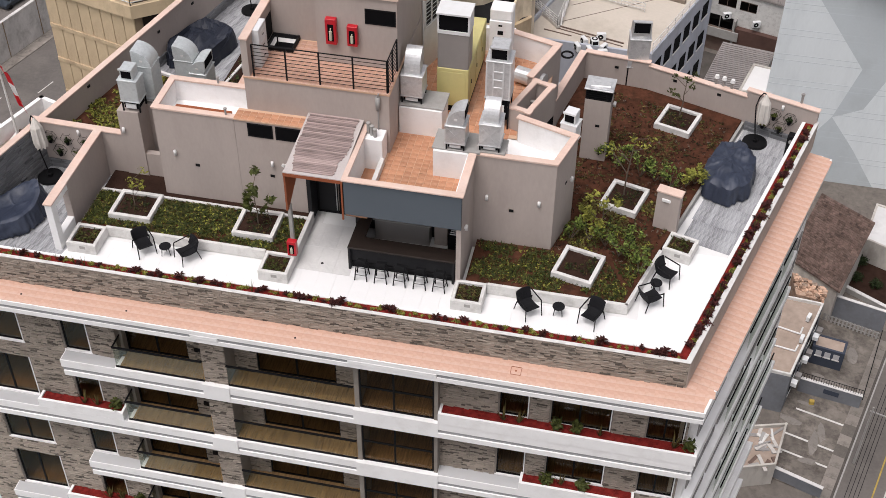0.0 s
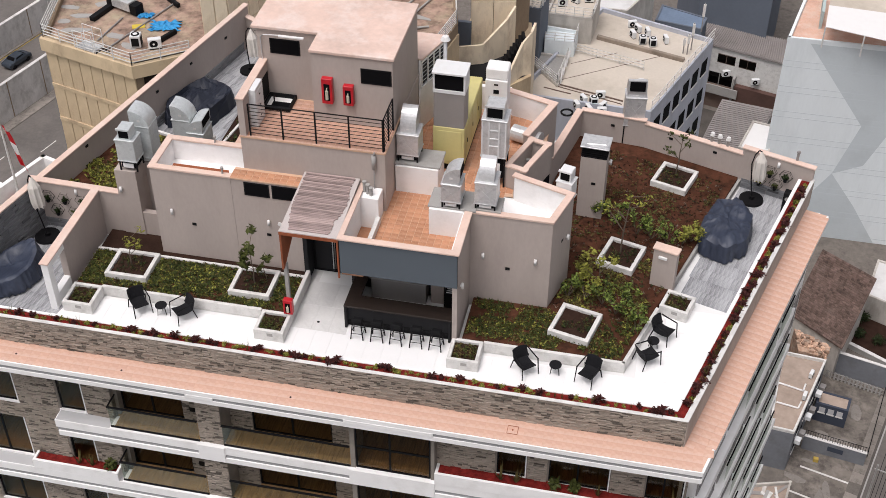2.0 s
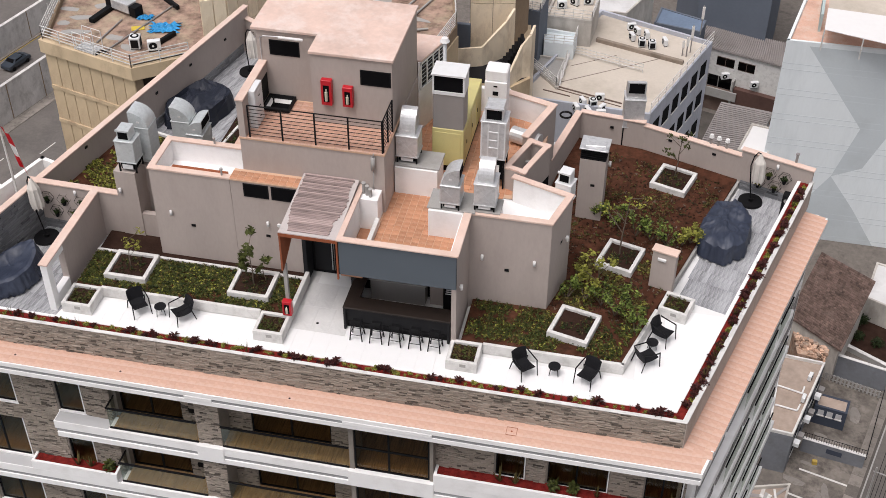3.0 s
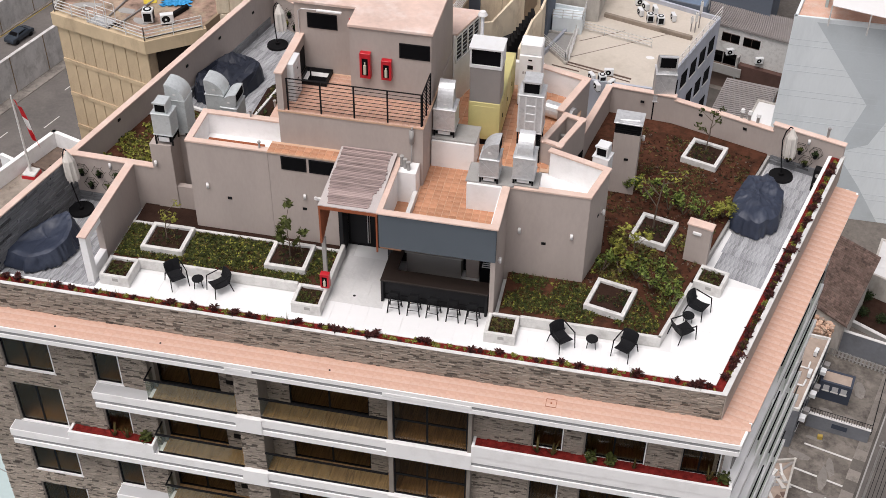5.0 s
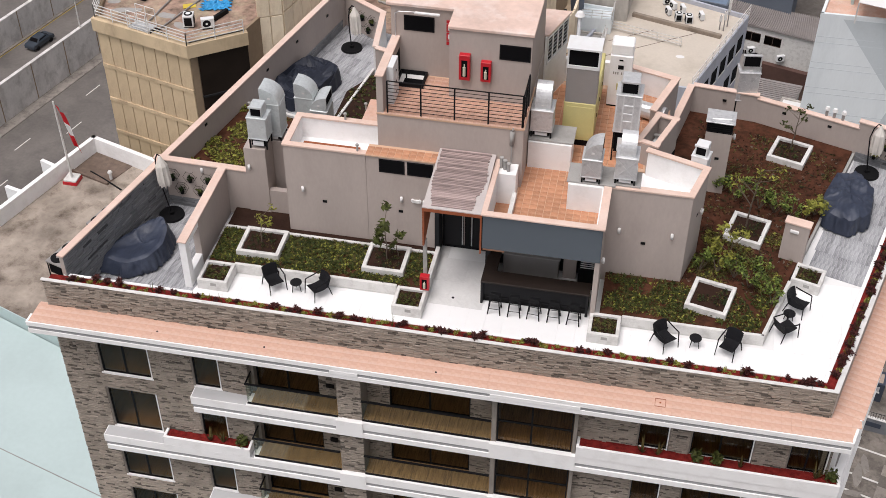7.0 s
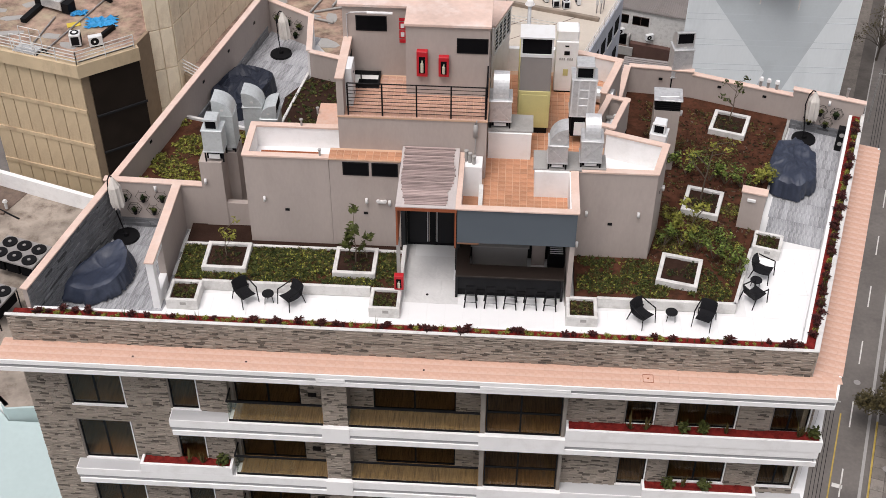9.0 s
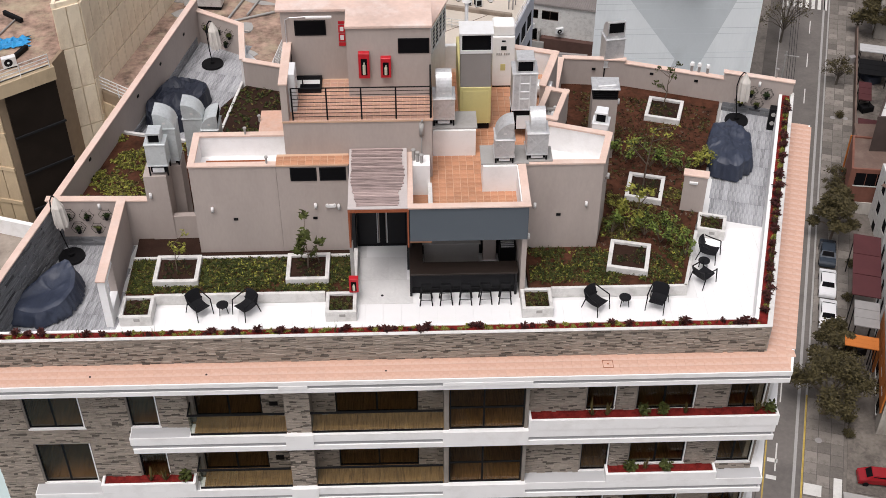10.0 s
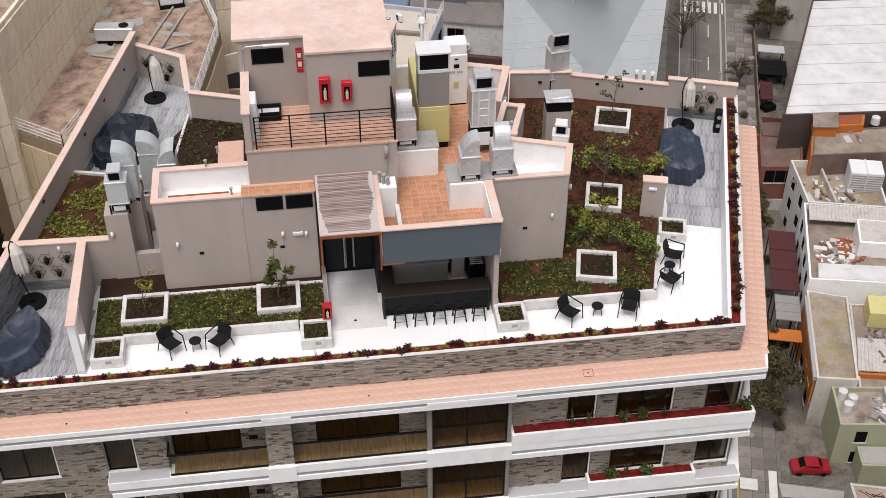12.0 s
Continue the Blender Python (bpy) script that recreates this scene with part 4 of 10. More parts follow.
ZG = GROUND_Z
bm = bmesh.new()
way_strip(bm, -60, 420, 4.4, 11.0, ZG, ZG + 0.03)
fixed("road_side", bm, ASPHALT, "asphalt side street", "road")
bm = bmesh.new()
way_strip(bm, -60, 420, 11.2, 15.0, ZG, ZG + 0.1)
way_strip(bm, -60, 420, 2.5, 4.4, ZG, ZG + 0.1)
fixed("pavement_side", bm, LOT_BASE, "slabbed concrete footway along the side street", "pavement")
bm = bmesh.new()
way_strip(bm, -60, 420, 11.0, 11.2, ZG, ZG + 0.15)
way_strip(bm, -60, 420, 4.25, 4.4, ZG, ZG + 0.15)
way_strip(bm, -60, 420, 10.2, 10.5, ZG + 0.02, ZG + 0.036)
fixed("kerb_side", bm, CONCRETE, "worn pale kerb of the side street", "kerb")
bm = bmesh.new()
way_strip(bm, -60, 66, 11.02, 11.2, ZG + 0.15, ZG + 0.156)
way_strip(bm, 30, 66, 7.42, 7.56, ZG + 0.03, ZG + 0.036)
fixed("road_yellow_line", bm, YELLOW_LINE, "worn yellow paint along the kerb", "road marking")
bm = bmesh.new()
for k in range(26):
    way_strip(bm, 45.6 + 9.4 * k, 49.3 + 9.4 * k, 8.45, 8.59, ZG + 0.03, ZG + 0.036)
for s in (53.9, 56.1):
    way_strip(bm, s, s + 0.5, 7.7, 8.7, ZG + 0.03, ZG + 0.036)
way_strip(bm, 52.8, 54.2, 11.3, 13.0, ZG + 0.1, ZG + 0.135)
way_strip(bm, 51.7, 55.5, 14.1, 14.9, ZG + 0.1, ZG + 0.135)
for k in range(7):
    way_strip(bm, 147, 150.5, 4.9 + 0.9 * k, 5.4 + 0.9 * k, ZG + 0.03, ZG + 0.036)
fixed("road_marking_side", bm, LINE, "white road markings of the side street", "road marking")
slab = bmesh.new()
box(slab, -0.6, 0.6, -0.71, 0.71, -0.02, 0.025)
slab = mesh_of("paving_slab", slab, SLABS)
ps = random.Random(3)
street_turn = math.degrees(math.atan2(WU.y, WU.x)) - 90
places = []
for k in range(72):
    for o in (11.85, 13.1, 14.35):
        places.append(pose(*way(46 + 1.46 * k, o), ZG + 0.1 + ps.uniform(-0.012, 0.012), 0, 0, street_turn))
for k in range(26):
    places.append(pose(*way(52 + 1.46 * k, 3.4), ZG + 0.1, 0, 0, street_turn))
pieces("paving_slab", slab, bpy.data.objects["pavement_side"], places)
for s, o in ((118.2, 12.4), (118.4, 14.0), (60.0, 12.5), (71.0, 8.6)):
    c = thing("manhole_cover", "round dark manhole cover in the street", "manhole cover", (*way(s, o), ZG + (0.127 if o > 11 else 0.032)), group="manhole covers")
    bm = bmesh.new()
    tube(bm, (0, 0, 0), (0, 0, 0.012), 0.36, 14)
    part("cover", bm, GREYBOX, c)
laid.update(scene.objects)
# expressway on the far left
HU, HV = Vector((0.276, 0.961)), Vector((0.961, -0.276))
H0 = Vector((-88.3, 102.7))


def hway(s, o):
    q = H0 + HU * s + HV * o
    return (q.x, q.y)


def hstrip(bm, s0, s1, o0, o1, z0, z1):
    quad_prism(bm, [hway(s0, o0), hway(s0, o1), hway(s1, o1), hway(s1, o0)], z0, z1)


UP1, UP2 = ZG + 4.7, ZG + 8.2               # levels of the two upper carriageways
bm = bmesh.new()
hstrip(bm, -160, 300, 1.7, 26.0, ZG, ZG + 0.03)
fixed("road_expressway", bm, ASPHALT, "grey multi-lane expressway", "road")
bm = bmesh.new()
hstrip(bm, -160, 300, -6.4, -0.5, ZG, UP1)
fixed("road_upper", bm, ASPHALT, "dark upper carriageway behind the retaining wall", "road")
bm = bmesh.new()
hstrip(bm, -160, 300, -24.0, -6.9, ZG, UP2)
fixed("road_top", bm, ASPHALT, "grey uppermost road beyond the second wall", "road")
bm = bmesh.new()
hstrip(bm, -160, 300, 0.0, 1.7, ZG, ZG + 0.12)
hstrip(bm, -160, 300, -6.4, -5.9, UP1, UP1 + 0.12)
hstrip(bm, -160, 300, -26.5, -24.0, ZG, UP2 + 0.15)
fixed("pavement_expressway", bm, SLABS, "stained narrow footways along the expressway", "pavement")
bm = bmesh.new()
for k in range(18):
    for o, sh in ((5.1, 0.0), (8.6, 6.0), (12.1, 3.0)):
        hstrip(bm, -110 + 14.2 * k + sh, -107 + 14.2 * k + sh, o, o + 0.15, ZG + 0.03, ZG + 0.036)
fixed("road_marking_expressway", bm, LINE, "white lane dashes of the expressway", "road marking")
bm = bmesh.new()
hstrip(bm, -160, 300, -5.88, -5.74, UP1, UP1 + 0.006)
fixed("road_yellow_upper", bm, YELLOW_LINE, "faded yellow line of the upper carriageway", "road marking")
bm = bmesh.new()
hstrip(bm, -160, 300, -0.5, 0.0, ZG, ZG + 5.6)
hstrip(bm, -160, 300, -6.9, -6.4, ZG, UP2 + 0.8)
fixed("wall_retaining", bm, RETAIN, "long pale concrete retaining walls", "wall")
bm = bmesh.new()
for k in range(46):
    hstrip(bm, -130 + 6.5 * k, -129.85 + 6.5 * k, -0.02, 0.03, ZG, ZG + 5.6)
    hstrip(bm, -131 + 6.5 * k, -130.87 + 6.5 * k, -6.42, -6.37, UP1, UP2 + 0.8)
fixed("joint_retaining", bm, BEIGE_JOINT, "vertical joints of the retaining walls", "joint")
bm = bmesh.new()
hstrip(bm, -160, 300, -60.0, -26.5, ZG, UP2 + 0.2)
fixed("grass_verge", bm, LEAF_DARK, "dark planted verge beyond the expressway", "verge")
p = thing("lamp_post", "slender pale lamp post on the expressway wall", "lamp post", (*hway(10.5, -0.25), ZG + 5.6))
bm = bmesh.new()
tube(bm, (0, 0, 0), (0, 0, 7.0), 0.1, 8, 0.06)
part("pole", bm, CURB, p)
laid.update(scene.objects)


def car(at, turn, paint, label, size=1.0):
    c = thing("car", label, "car", at, turn, group="cars in the streets")
    prof = [(-2.1, 0.35), (-2.1, 0.75), (-1.95, 0.92), (-1.2, 1.0), (-0.75, 1.42), (0.7, 1.46), (1.35, 1.02), (2.05, 0.86), (2.12, 0.35)]
    bm = bmesh.new()
    sides = [[bm.verts.new((x, s * (0.86 if z < 1.05 else 0.68), z)) for x, z in prof] for s in (-1, 1)]
    bm.faces.new(sides[0])
    bm.faces.new(list(reversed(sides[1])))
    for i in range(len(prof)):
        k = (i + 1) % len(prof)
        bm.faces.new((sides[0][i], sides[0][k], sides[1][k], sides[1][i]))
    bmesh.ops.recalc_face_normals(bm, faces=bm.faces)
    bmesh.ops.bevel(bm, geom=list(bm.edges), offset=0.05, segments=2, affect="EDGES", clamp_overlap=True)
    part("body", bm, paint, c)
    for pts in ([(-1.15, 1.04), (-0.78, 1.4)], [(0.76, 1.42), (1.3, 1.06)]):
        bm = bmesh.new()
        (xa, za), (xb, zb) = pts
        out = 0.03
        v = [bm.verts.new(q) for q in ((xa, -0.66, za + out), (xb, -0.58, zb + out), (xb, 0.58, zb + out), (xa, 0.66, za + out))]
        bm.faces.new(v)
        part("windscreen", bm, DARKVOID, c, "dark windscreen")
    for s in (-1, 1):
        bm = bmesh.new()
        v = [bm.verts.new(q) for q in ((-0.95, s * 0.83, 1.06), (-0.6, s * 0.72, 1.36), (0.6, s * 0.72, 1.38), (1.05, s * 0.83, 1.06))]
        bm.faces.new(v)
        part("side_window", bm, DARKVOID, c, "dark side window")
        for x in (-1.3, 1.3):
            bm = bmesh.new()
            tube(bm, (x, s * 0.7, 0.32), (x, s * 0.88, 0.32), 0.32, 14)
            part("wheel", bm, BLACK, c)
    c.matrix_basis = c.matrix_basis @ Matrix.Scale(size, 4)


ang = math.degrees(math.atan2(SU.y, SU.x))
hang = math.degrees(math.atan2(HU.y, HU.x))
car((29.1, 38.7, G + 0.02), 172, CARRED, "small red hatchback parked in a forecourt", 0.86)
car((30.1, 60.0, G + 0.02), ang, CARWHITE, "white car parked along the street")
car((31.3, 64.7, G + 0.02), ang, CARWHITE, "white car parked along the street behind another")
car((32.6, 69.6, G + 0.02), ang, CARDARK, "dark car parked along the street")
lay(2.2, 7.6)
car((*hway(5.5, -3.2), UP1 + 0.01), hang, CARDARK, "dark car on the upper carriageway")
laid.update(scene.objects)


# ---- neighbouring buildings ----
def building(name, outline, z1, wall, roof, label, base=None, rim=0.5, t=0.25, top=None):
    b = thing(name, label, "building", (0, 0, 0))
    n = len(outline)
    bm = bmesh.new()
    quad_prism(bm, outline, G if base is None else base, z1 - rim)
    part("wall", bm, wall, b)
    bm = bmesh.new()
    cx, cy = sum(p[0] for p in outline) / n, sum(p[1] for p in outline) / n
    quad_prism(bm, [(cx + (px - cx) * 0.985, cy + (py - cy) * 0.985) for px, py in outline], z1 - rim, z1 - rim + 0.02)
    part("roof", bm, roof, b)
    if rim > 0.05:
        bm = bmesh.new()
        for i in range(n):
            seg(bm, outline[i], outline[(i + 1) % n], t, z1 - rim, z1 + 0.01 * i, -0.02)
        part("parapet", bm, top or wall, b)
    return b


def face_windows(b, p, q, rows, cols, z_top, dz, w, hgt, margin=0.6, name="window", material=None, frame_mat=None):
    """Windows set on the facade that runs from p to q (seen from its right-hand side)."""
    p, q = Vector(p), Vector(q)
    d = (q - p).normalized()
    L = (q - p).length
    nrm = Vector((d.y, -d.x))
    for r in range(rows):
        for c in range(cols):
            s = margin + (L - 2 * margin) * (c + 0.5) / cols
            a = p + d * (s - w / 2) + nrm * 0.02
            e = p + d * (s + w / 2) + nrm * 0.02
            bm = bmesh.new()
            seg(bm, a, e, 0.06, z_top - dz * r - hgt, z_top - dz * r)
            part(name, bm, material or DARKVOID, b)
            bm = bmesh.new()
            a2, e2 = a + nrm * 0.05 - d * 0.08, e + nrm * 0.05 + d * 0.08
            seg(bm, a2, e2, 0.12, z_top - dz * r - hgt - 0.14, z_top - dz * r - hgt)
            part("sill", bm, frame_mat or CURB, b)


def roof_rail(b, pts, z, h=1.0, gap=2.2, bars=4):
    for p, q in zip(pts, pts[1:]):
        p, q = Vector((*p, z)), Vector((*q, z))
        bm = bmesh.new()
        for k in range(bars):
            hh = Vector((0, 0, h * (k + 1) / bars))
            tube(bm, p + hh, q + hh, 0.035, 4)
        n = max(1, int((q - p).length / gap))
        for i in range(n + 1):
            a = p.lerp(q, i / n)
            tube(bm, a, a + Vector((0, 0, h)), 0.04, 4)
        part("railing", bm, CURB, b, "white tubular roof railing")


def ac_condenser(at, turn, label="outdoor air-conditioning condenser on a roof", s=1.0, upward=False):
    """A white condenser with its fan in the front, or a square one that blows upward."""
    a = thing("condenser", label, "condenser", at, turn, group="rooftop condensers")
    w, d, h = (0.36, 0.36, 0.95) if upward else (0.45, 0.2, 0.8)
    bm = bmesh.new()
    box(bm, -w * s, w * s, -d * s, d * s, 0.1, h * s)
    soften(bm, 0.03)
    part("case", bm, ENAMEL, a)
    bm = bmesh.new()
    if upward:
        tube(bm, (0, 0, h * s), (0, 0, h * s + 0.03), 0.29 * s, 16)
        for x, y in ((0, -1), (-1, 0), (1, 0)):
            box(bm, (x * w - (0.012 if x else 0.26)) * s, (x * w + (0.012 if x else 0.26)) * s, (y * d - (0.012 if y else 0.26)) * s, (y * d + (0.012 if y else 0.26)) * s, 0.2, h * s * 0.85)
    else:
        tube(bm, (-0.08 * s, -0.215 * s, 0.45 * s), (-0.08 * s, -0.195 * s, 0.45 * s), 0.28 * s, 14)
    grille = part("fan_grille", bm, BLACK, a)
    bm = bmesh.new()
    if upward:
        tube(bm, (0, 0, h * s + 0.03), (0, 0, h * s + 0.045), 0.16 * s, 12)
    else:
        tube(bm, (-0.08 * s, -0.225 * s, 0.45 * s), (-0.08 * s, -0.215 * s, 0.45 * s), 0.08 * s, 10)
    part("fan_hub", bm, ENAMEL, grille)
    bm = bmesh.new()
    box(bm, -w * 0.9 * s, w * 0.9 * s, -d * 0.75 * s, d * 0.75 * s, 0, 0.1)
    part("stand", bm, BLACK, a)


def panels(b, p, q, z0, z1, dx, dz, material):
    """Concrete facade panels, each proud of its joints, on the face from p to q."""
    p, q = Vector(p), Vector(q)
    d = (q - p).normalized()
    L = (q - p).length
    nrm = Vector((d.y, -d.x))
    nx, nz = max(1, round(L / dx)), max(1, round((z1 - z0) / dz))
    w, hh = L / nx - 0.05, (z1 - z0) / nz - 0.07
    bm = bmesh.new()
    box(bm, -w / 2, w / 2, -0.12, 0.0, -hh / 2, hh / 2)
    soften(bm, 0.015)
    me = mesh_of("panel", bm, material)
    ang = math.degrees(math.atan2(d.y, d.x))
    places = []
    for i in range(nx):
        for j in range(nz):
            s = p + d * (L * (i + 0.5) / nx) + nrm * 0.0
            places.append(pose(s.x, s.y, z0 + (z1 - z0) * (j + 0.5) / nz, 0, 0, ang))
    pieces("panel", me, b, places)


CORNERGLASS = surface("dark_bronze_glazing", (0.02, 0.015, 0.012), 0.3, 0.4, 1, 0.3, 0.02, spec=0.12)
# beige concrete block with the cluttered roof, set straight into the world
def lips(b, p, q, z0, z1, n, material):
    """Narrow ledges that run between the rows of panels on the face from p to q."""
    p, q = Vector(p), Vector(q)
    d = (q - p).normalized()
    nrm = Vector((d.y, -d.x))
    for j in range(1, n):
        z = z0 + (z1 - z0) * j / n
        bm = bmesh.new()
        seg(bm, p + nrm * 0.2, q + nrm * 0.2, 0.2, z - 0.16, z + 0.16)
        part("ledge_band", bm, material, b)


A, B, C = (-48.7, 49.7), (-40.5, 47.4), (-37.0, 50.0)
RT = -20.5
b = building("concrete_block", [A, B, C, (-34.0, 62.0), (-46.0, 67.0), (-50.5, 57.0)], RT + 0.35, BEIGE_JOINT, OLDROOF, "beige panelled concrete block with a cluttered brick roof", base=ZG, rim=0.35)
panels(b, A, B, ZG, -21.2, 1.12, 3.15, BEIGE)
panels(b, (-50.5, 57.0), A, ZG, -21.2, 1.12, 3.15, BEIGE)
lips(b, A, B, ZG, -21.2, 15, BEIGE)
bm = bmesh.new()
quad_prism(bm, [(-48.95, 49.35), (-40.5, 46.95), (-36.7, 49.75), (-37.1, 50.4), (-40.6, 47.75), (-48.8, 50.1)], -21.2, RT + 0.36)
part("roof_band", bm, BEIGE, b, "projecting beige roof band")
bm = bmesh.new()
seg(bm, (-39.95, 47.56), (-36.85, 49.86), 0.3, -56.0, -21.2)
part("glazing", bm, CORNERGLASS, b, "tall dark glazed corner")
for k in range(9):
    bm = bmesh.new()
    seg(bm, (-39.9, 47.42), (-36.7, 49.8), 0.12, -24.9 - 3.3 * k, -24.75 - 3.3 * k)
    part("spandrel", bm, BARSIDE, b)
roof_rail(b, [(-50.3, 57.0), (-48.7, 49.6), (-40.5, 47.1), (-37.0, 49.7)], RT + 0.36, 1.1, 1.6)
for x, y, a, top in ((-41.49, 50.34, 12, 1), (-40.00, 50.32, 25, 0)):
    ac_condenser((x, y, RT + 0.02), a, s=1.1, upward=bool(top))
BLUESHEET = surface("blue_sheet", (0.03, 0.27, 0.55), 0.5, 0.25)
for x, y, s in ((-40.49, 53.52, 0.85), (-42.50, 54.72, 0.45)):
    t = thing("tarpaulin", "crumpled bright blue tarpaulin on the roof", "tarpaulin", (x, y, RT + 0.02), 12, group="blue tarpaulins")
    bm = bmesh.new()
    n = 12
    gr = [[bm.verts.new(((i / n - 0.5) * 2.6 * s * (1 + 0.2 * math.sin(j * 1.7)), (j / n - 0.5) * 1.7 * s * (1 + 0.15 * math.sin(i * 2.3)), 0.12 + 0.2 * noise.noise(Vector((i * 0.6, j * 0.6, s))))) for j in range(n + 1)] for i in range(n + 1)]
    for i in range(n):
        for j in range(n):
            bm.faces.new((gr[i][j], gr[i + 1][j], gr[i + 1][j + 1], gr[i][j + 1]))
    part("sheet", bm, BLUESHEET, t)
for p0, p1, w in (((-46.09, 53.04), (-45.39, 55.76), 0.5), ((-40.04, 50.65), (-39.18, 52.74), 0.3), ((-42.22, 57.67), (-40.60, 56.42), 0.3)):
    d = thing("roof_duct", "dark duct running over the brick roof", "duct", (0, 0, 0), group="dark roof ducts")
    bm = bmesh.new()
    seg(bm, p0, p1, w, RT + 0.02, RT + 0.4)
    soften(bm, 0.04)
    part("duct", bm, BLACK, d)
d = thing("roof_plant", "long pale air handling unit with dark ends on the brick roof", "air handler", (-44.52, 55.39, RT + 0.02), -22)
bm = bmesh.new()
box(bm, -0.95, 0.95, -0.5, 0.5, 0.25, 1.05)
soften(bm, 0.04)
part("case", bm, GALV, d)
for x0, x1 in ((-1.6, -0.95), (0.95, 1.6)):
    bm = bmesh.new()
    box(bm, x0, x1, -0.42, 0.42, 0.1, 0.9)
    part("end_duct", bm, BLACK, d, "dark end duct")
p = thing("access_platform", "grey metal platform in a white rail cage on the roof", "platform", (-44.63, 48.91, RT + 0.36), -17)
bm = bmesh.new()
box(bm, -0.9, 0.9, -0.55, 0.55, 0.05, 0.12)
part("deck", bm, GALV, p)
for x in (-0.9, 0.0, 0.9):
    for y in (-0.55, 0.55):
        bm = bmesh.new()
        tube(bm, (x, y, 0), (x, y, 1.5), 0.03, 5)
        part("post", bm, PAPER, p)
for y in (-0.55, 0.55):
    for z in (0.9, 1.5):
        bm = bmesh.new()
        tube(bm, (-0.9, y, z), (0.9, y, z), 0.025, 5)
        part("rail", bm, PAPER, p)
for k in range(4):
    bm = bmesh.new()
    box(bm, 0.95 + 0.2 * k, 1.1 + 0.2 * k, -0.5, 0.5, -0.02 - 0.09 * k, 0.03 - 0.09 * k)
    part("step", bm, BLACK, p)
p = thing("roof_board", "yellow board lying on the brick roof", "board", (-42.49, 53.09, RT + 0.025), 25)
bm = bmesh.new()
box(bm, -0.5, 0.5, -0.3, 0.3, 0.0, 0.07)
soften(bm, 0.015)
part("board", bm, surface("yellow_board", (0.6, 0.45, 0.06), 0.7, 0.15), p)
for p0, p1 in (((-43.50, 49.32), (-41.04, 57.07)), ((-44.67, 50.35), (-44.17, 53.99))):
    p = thing("roof_pipe", "grey pipe run over the brick roof", "pipe", (0, 0, 0), group="roof pipe runs")
    bm = bmesh.new()
    tube(bm, (*p0, RT + 0.12), (*p1, RT + 0.12), 0.07, 6)
    part("pipe", bm, GREYBOX, p)
pr = random.Random(19)
for x, y in ((-47.07, 51.58), (-47.14, 53.81), (-48.48, 52.62), (-43.76, 51.41), (-46.59, 55.79), (-42.12, 50.21), (-49.01, 54.80)):
    d = thing("cement_patch", "thin grey cement patch on the brick roof", "patch", (x, y, RT + 0.022), pr.uniform(-30, 30), group="cement patches")
    bm = bmesh.new()
    sx, sy = pr.uniform(0.6, 1.6), pr.uniform(0.25, 0.6)
    quad_prism(bm, [(sx * math.cos(0.7 * k) * pr.uniform(0.7, 1.1), sy * math.sin(0.7 * k) * pr.uniform(0.7, 1.1)) for k in range(9)], 0, 0.02)
    part("patch", bm, CONCRETE, d)
laid.update(scene.objects)
# higher concrete core and the lower brick terrace beside it
b = building("concrete_core", [(-36.4, 46.6), (-34.8, 47.5), (-31.05, 61.5), (-27.6, 75.0), (-35.0, 78.0), (-37.0, 57.0)], -12.8, BEIGE_PALE, OLDROOF, "tall beige panelled concrete core with a worn top", rim=0.3)
panels(b, (-34.8, 47.5), (-31.05, 61.5), -36, -13.1, 1.2, 3.0, BEIGE_PALE)
panels(b, (-31.05, 61.5), (-27.6, 75.0), -36, -13.1, 1.2, 3.0, BEIGE_PALE)
panels(b, (-36.4, 46.6), (-34.8, 47.5), -58, -13.1, 1.0, 3.0, BEIGE_PALE)
lay(2.1, 2.4)
b = building("terrace_block", [(-34.9, 46.9), (-31.0, 44.1), (-30.0, 47.0), (-22.6, 45.6), (-20.4, 58.3), (-21.9, 64.5), (-30.0, 76.0)], -20.0, BEIGE_JOINT, OLDROOF, "low beige block with a mossy brick roof terrace", rim=0.25)
panels(b, (-34.9, 46.9), (-31.0, 44.1), -58, -20.8, 1.4, 3.6, BEIGE)
panels(b, (-30.0, 47.0), (-22.6, 45.6), -58, -20.8, 1.4, 3.6, BEIGE)
panels(b, (-22.6, 45.6), (-20.4, 58.3), -40, -20.8, 1.4, 3.6, BEIGE)
roof_rail(b, [(-35.0, 52.0), (-34.9, 46.9), (-31.0, 44.1), (-30.0, 47.0)], -20.0, 1.1)
roof_rail(b, [(-22.5, 46.0), (-20.5, 58.2), (-21.9, 64.4)], -20.0, 1.2, 1.2, 6)
d = thing("roof_plant", "long grey air handling unit on the brick roof", "air handler", (-28.4, 58.6, -20.25), -6)
bm = bmesh.new()
box(bm, -1.5, 1.5, -0.55, 0.55, 0.3, 1.3)
soften(bm, 0.05)
part("case", bm, GALV, d)
bm = bmesh.new()
tube(bm, (0.7, 0, 1.3), (0.7, 0, 1.36), 0.38, 16)
part("fan", bm, BLACK, d)
bm = bmesh.new()
box(bm, -1.4, 1.4, -0.45, 0.45, 0, 0.3)
part("stand", bm, BLACK, d)
d = thing("white_plant", "white rooftop plant unit on a dark skid", "air handler", (-24.4, 64.0, -20.25), 8)
bm = bmesh.new()
box(bm, -0.9, 0.9, -0.7, 0.7, 0.3, 1.3)
soften(bm, 0.05)
part("case", bm, ENAMEL, d)
bm = bmesh.new()
box(bm, -1.0, 1.0, -0.8, 0.8, 0, 0.3)
part("skid", bm, BLACK, d)
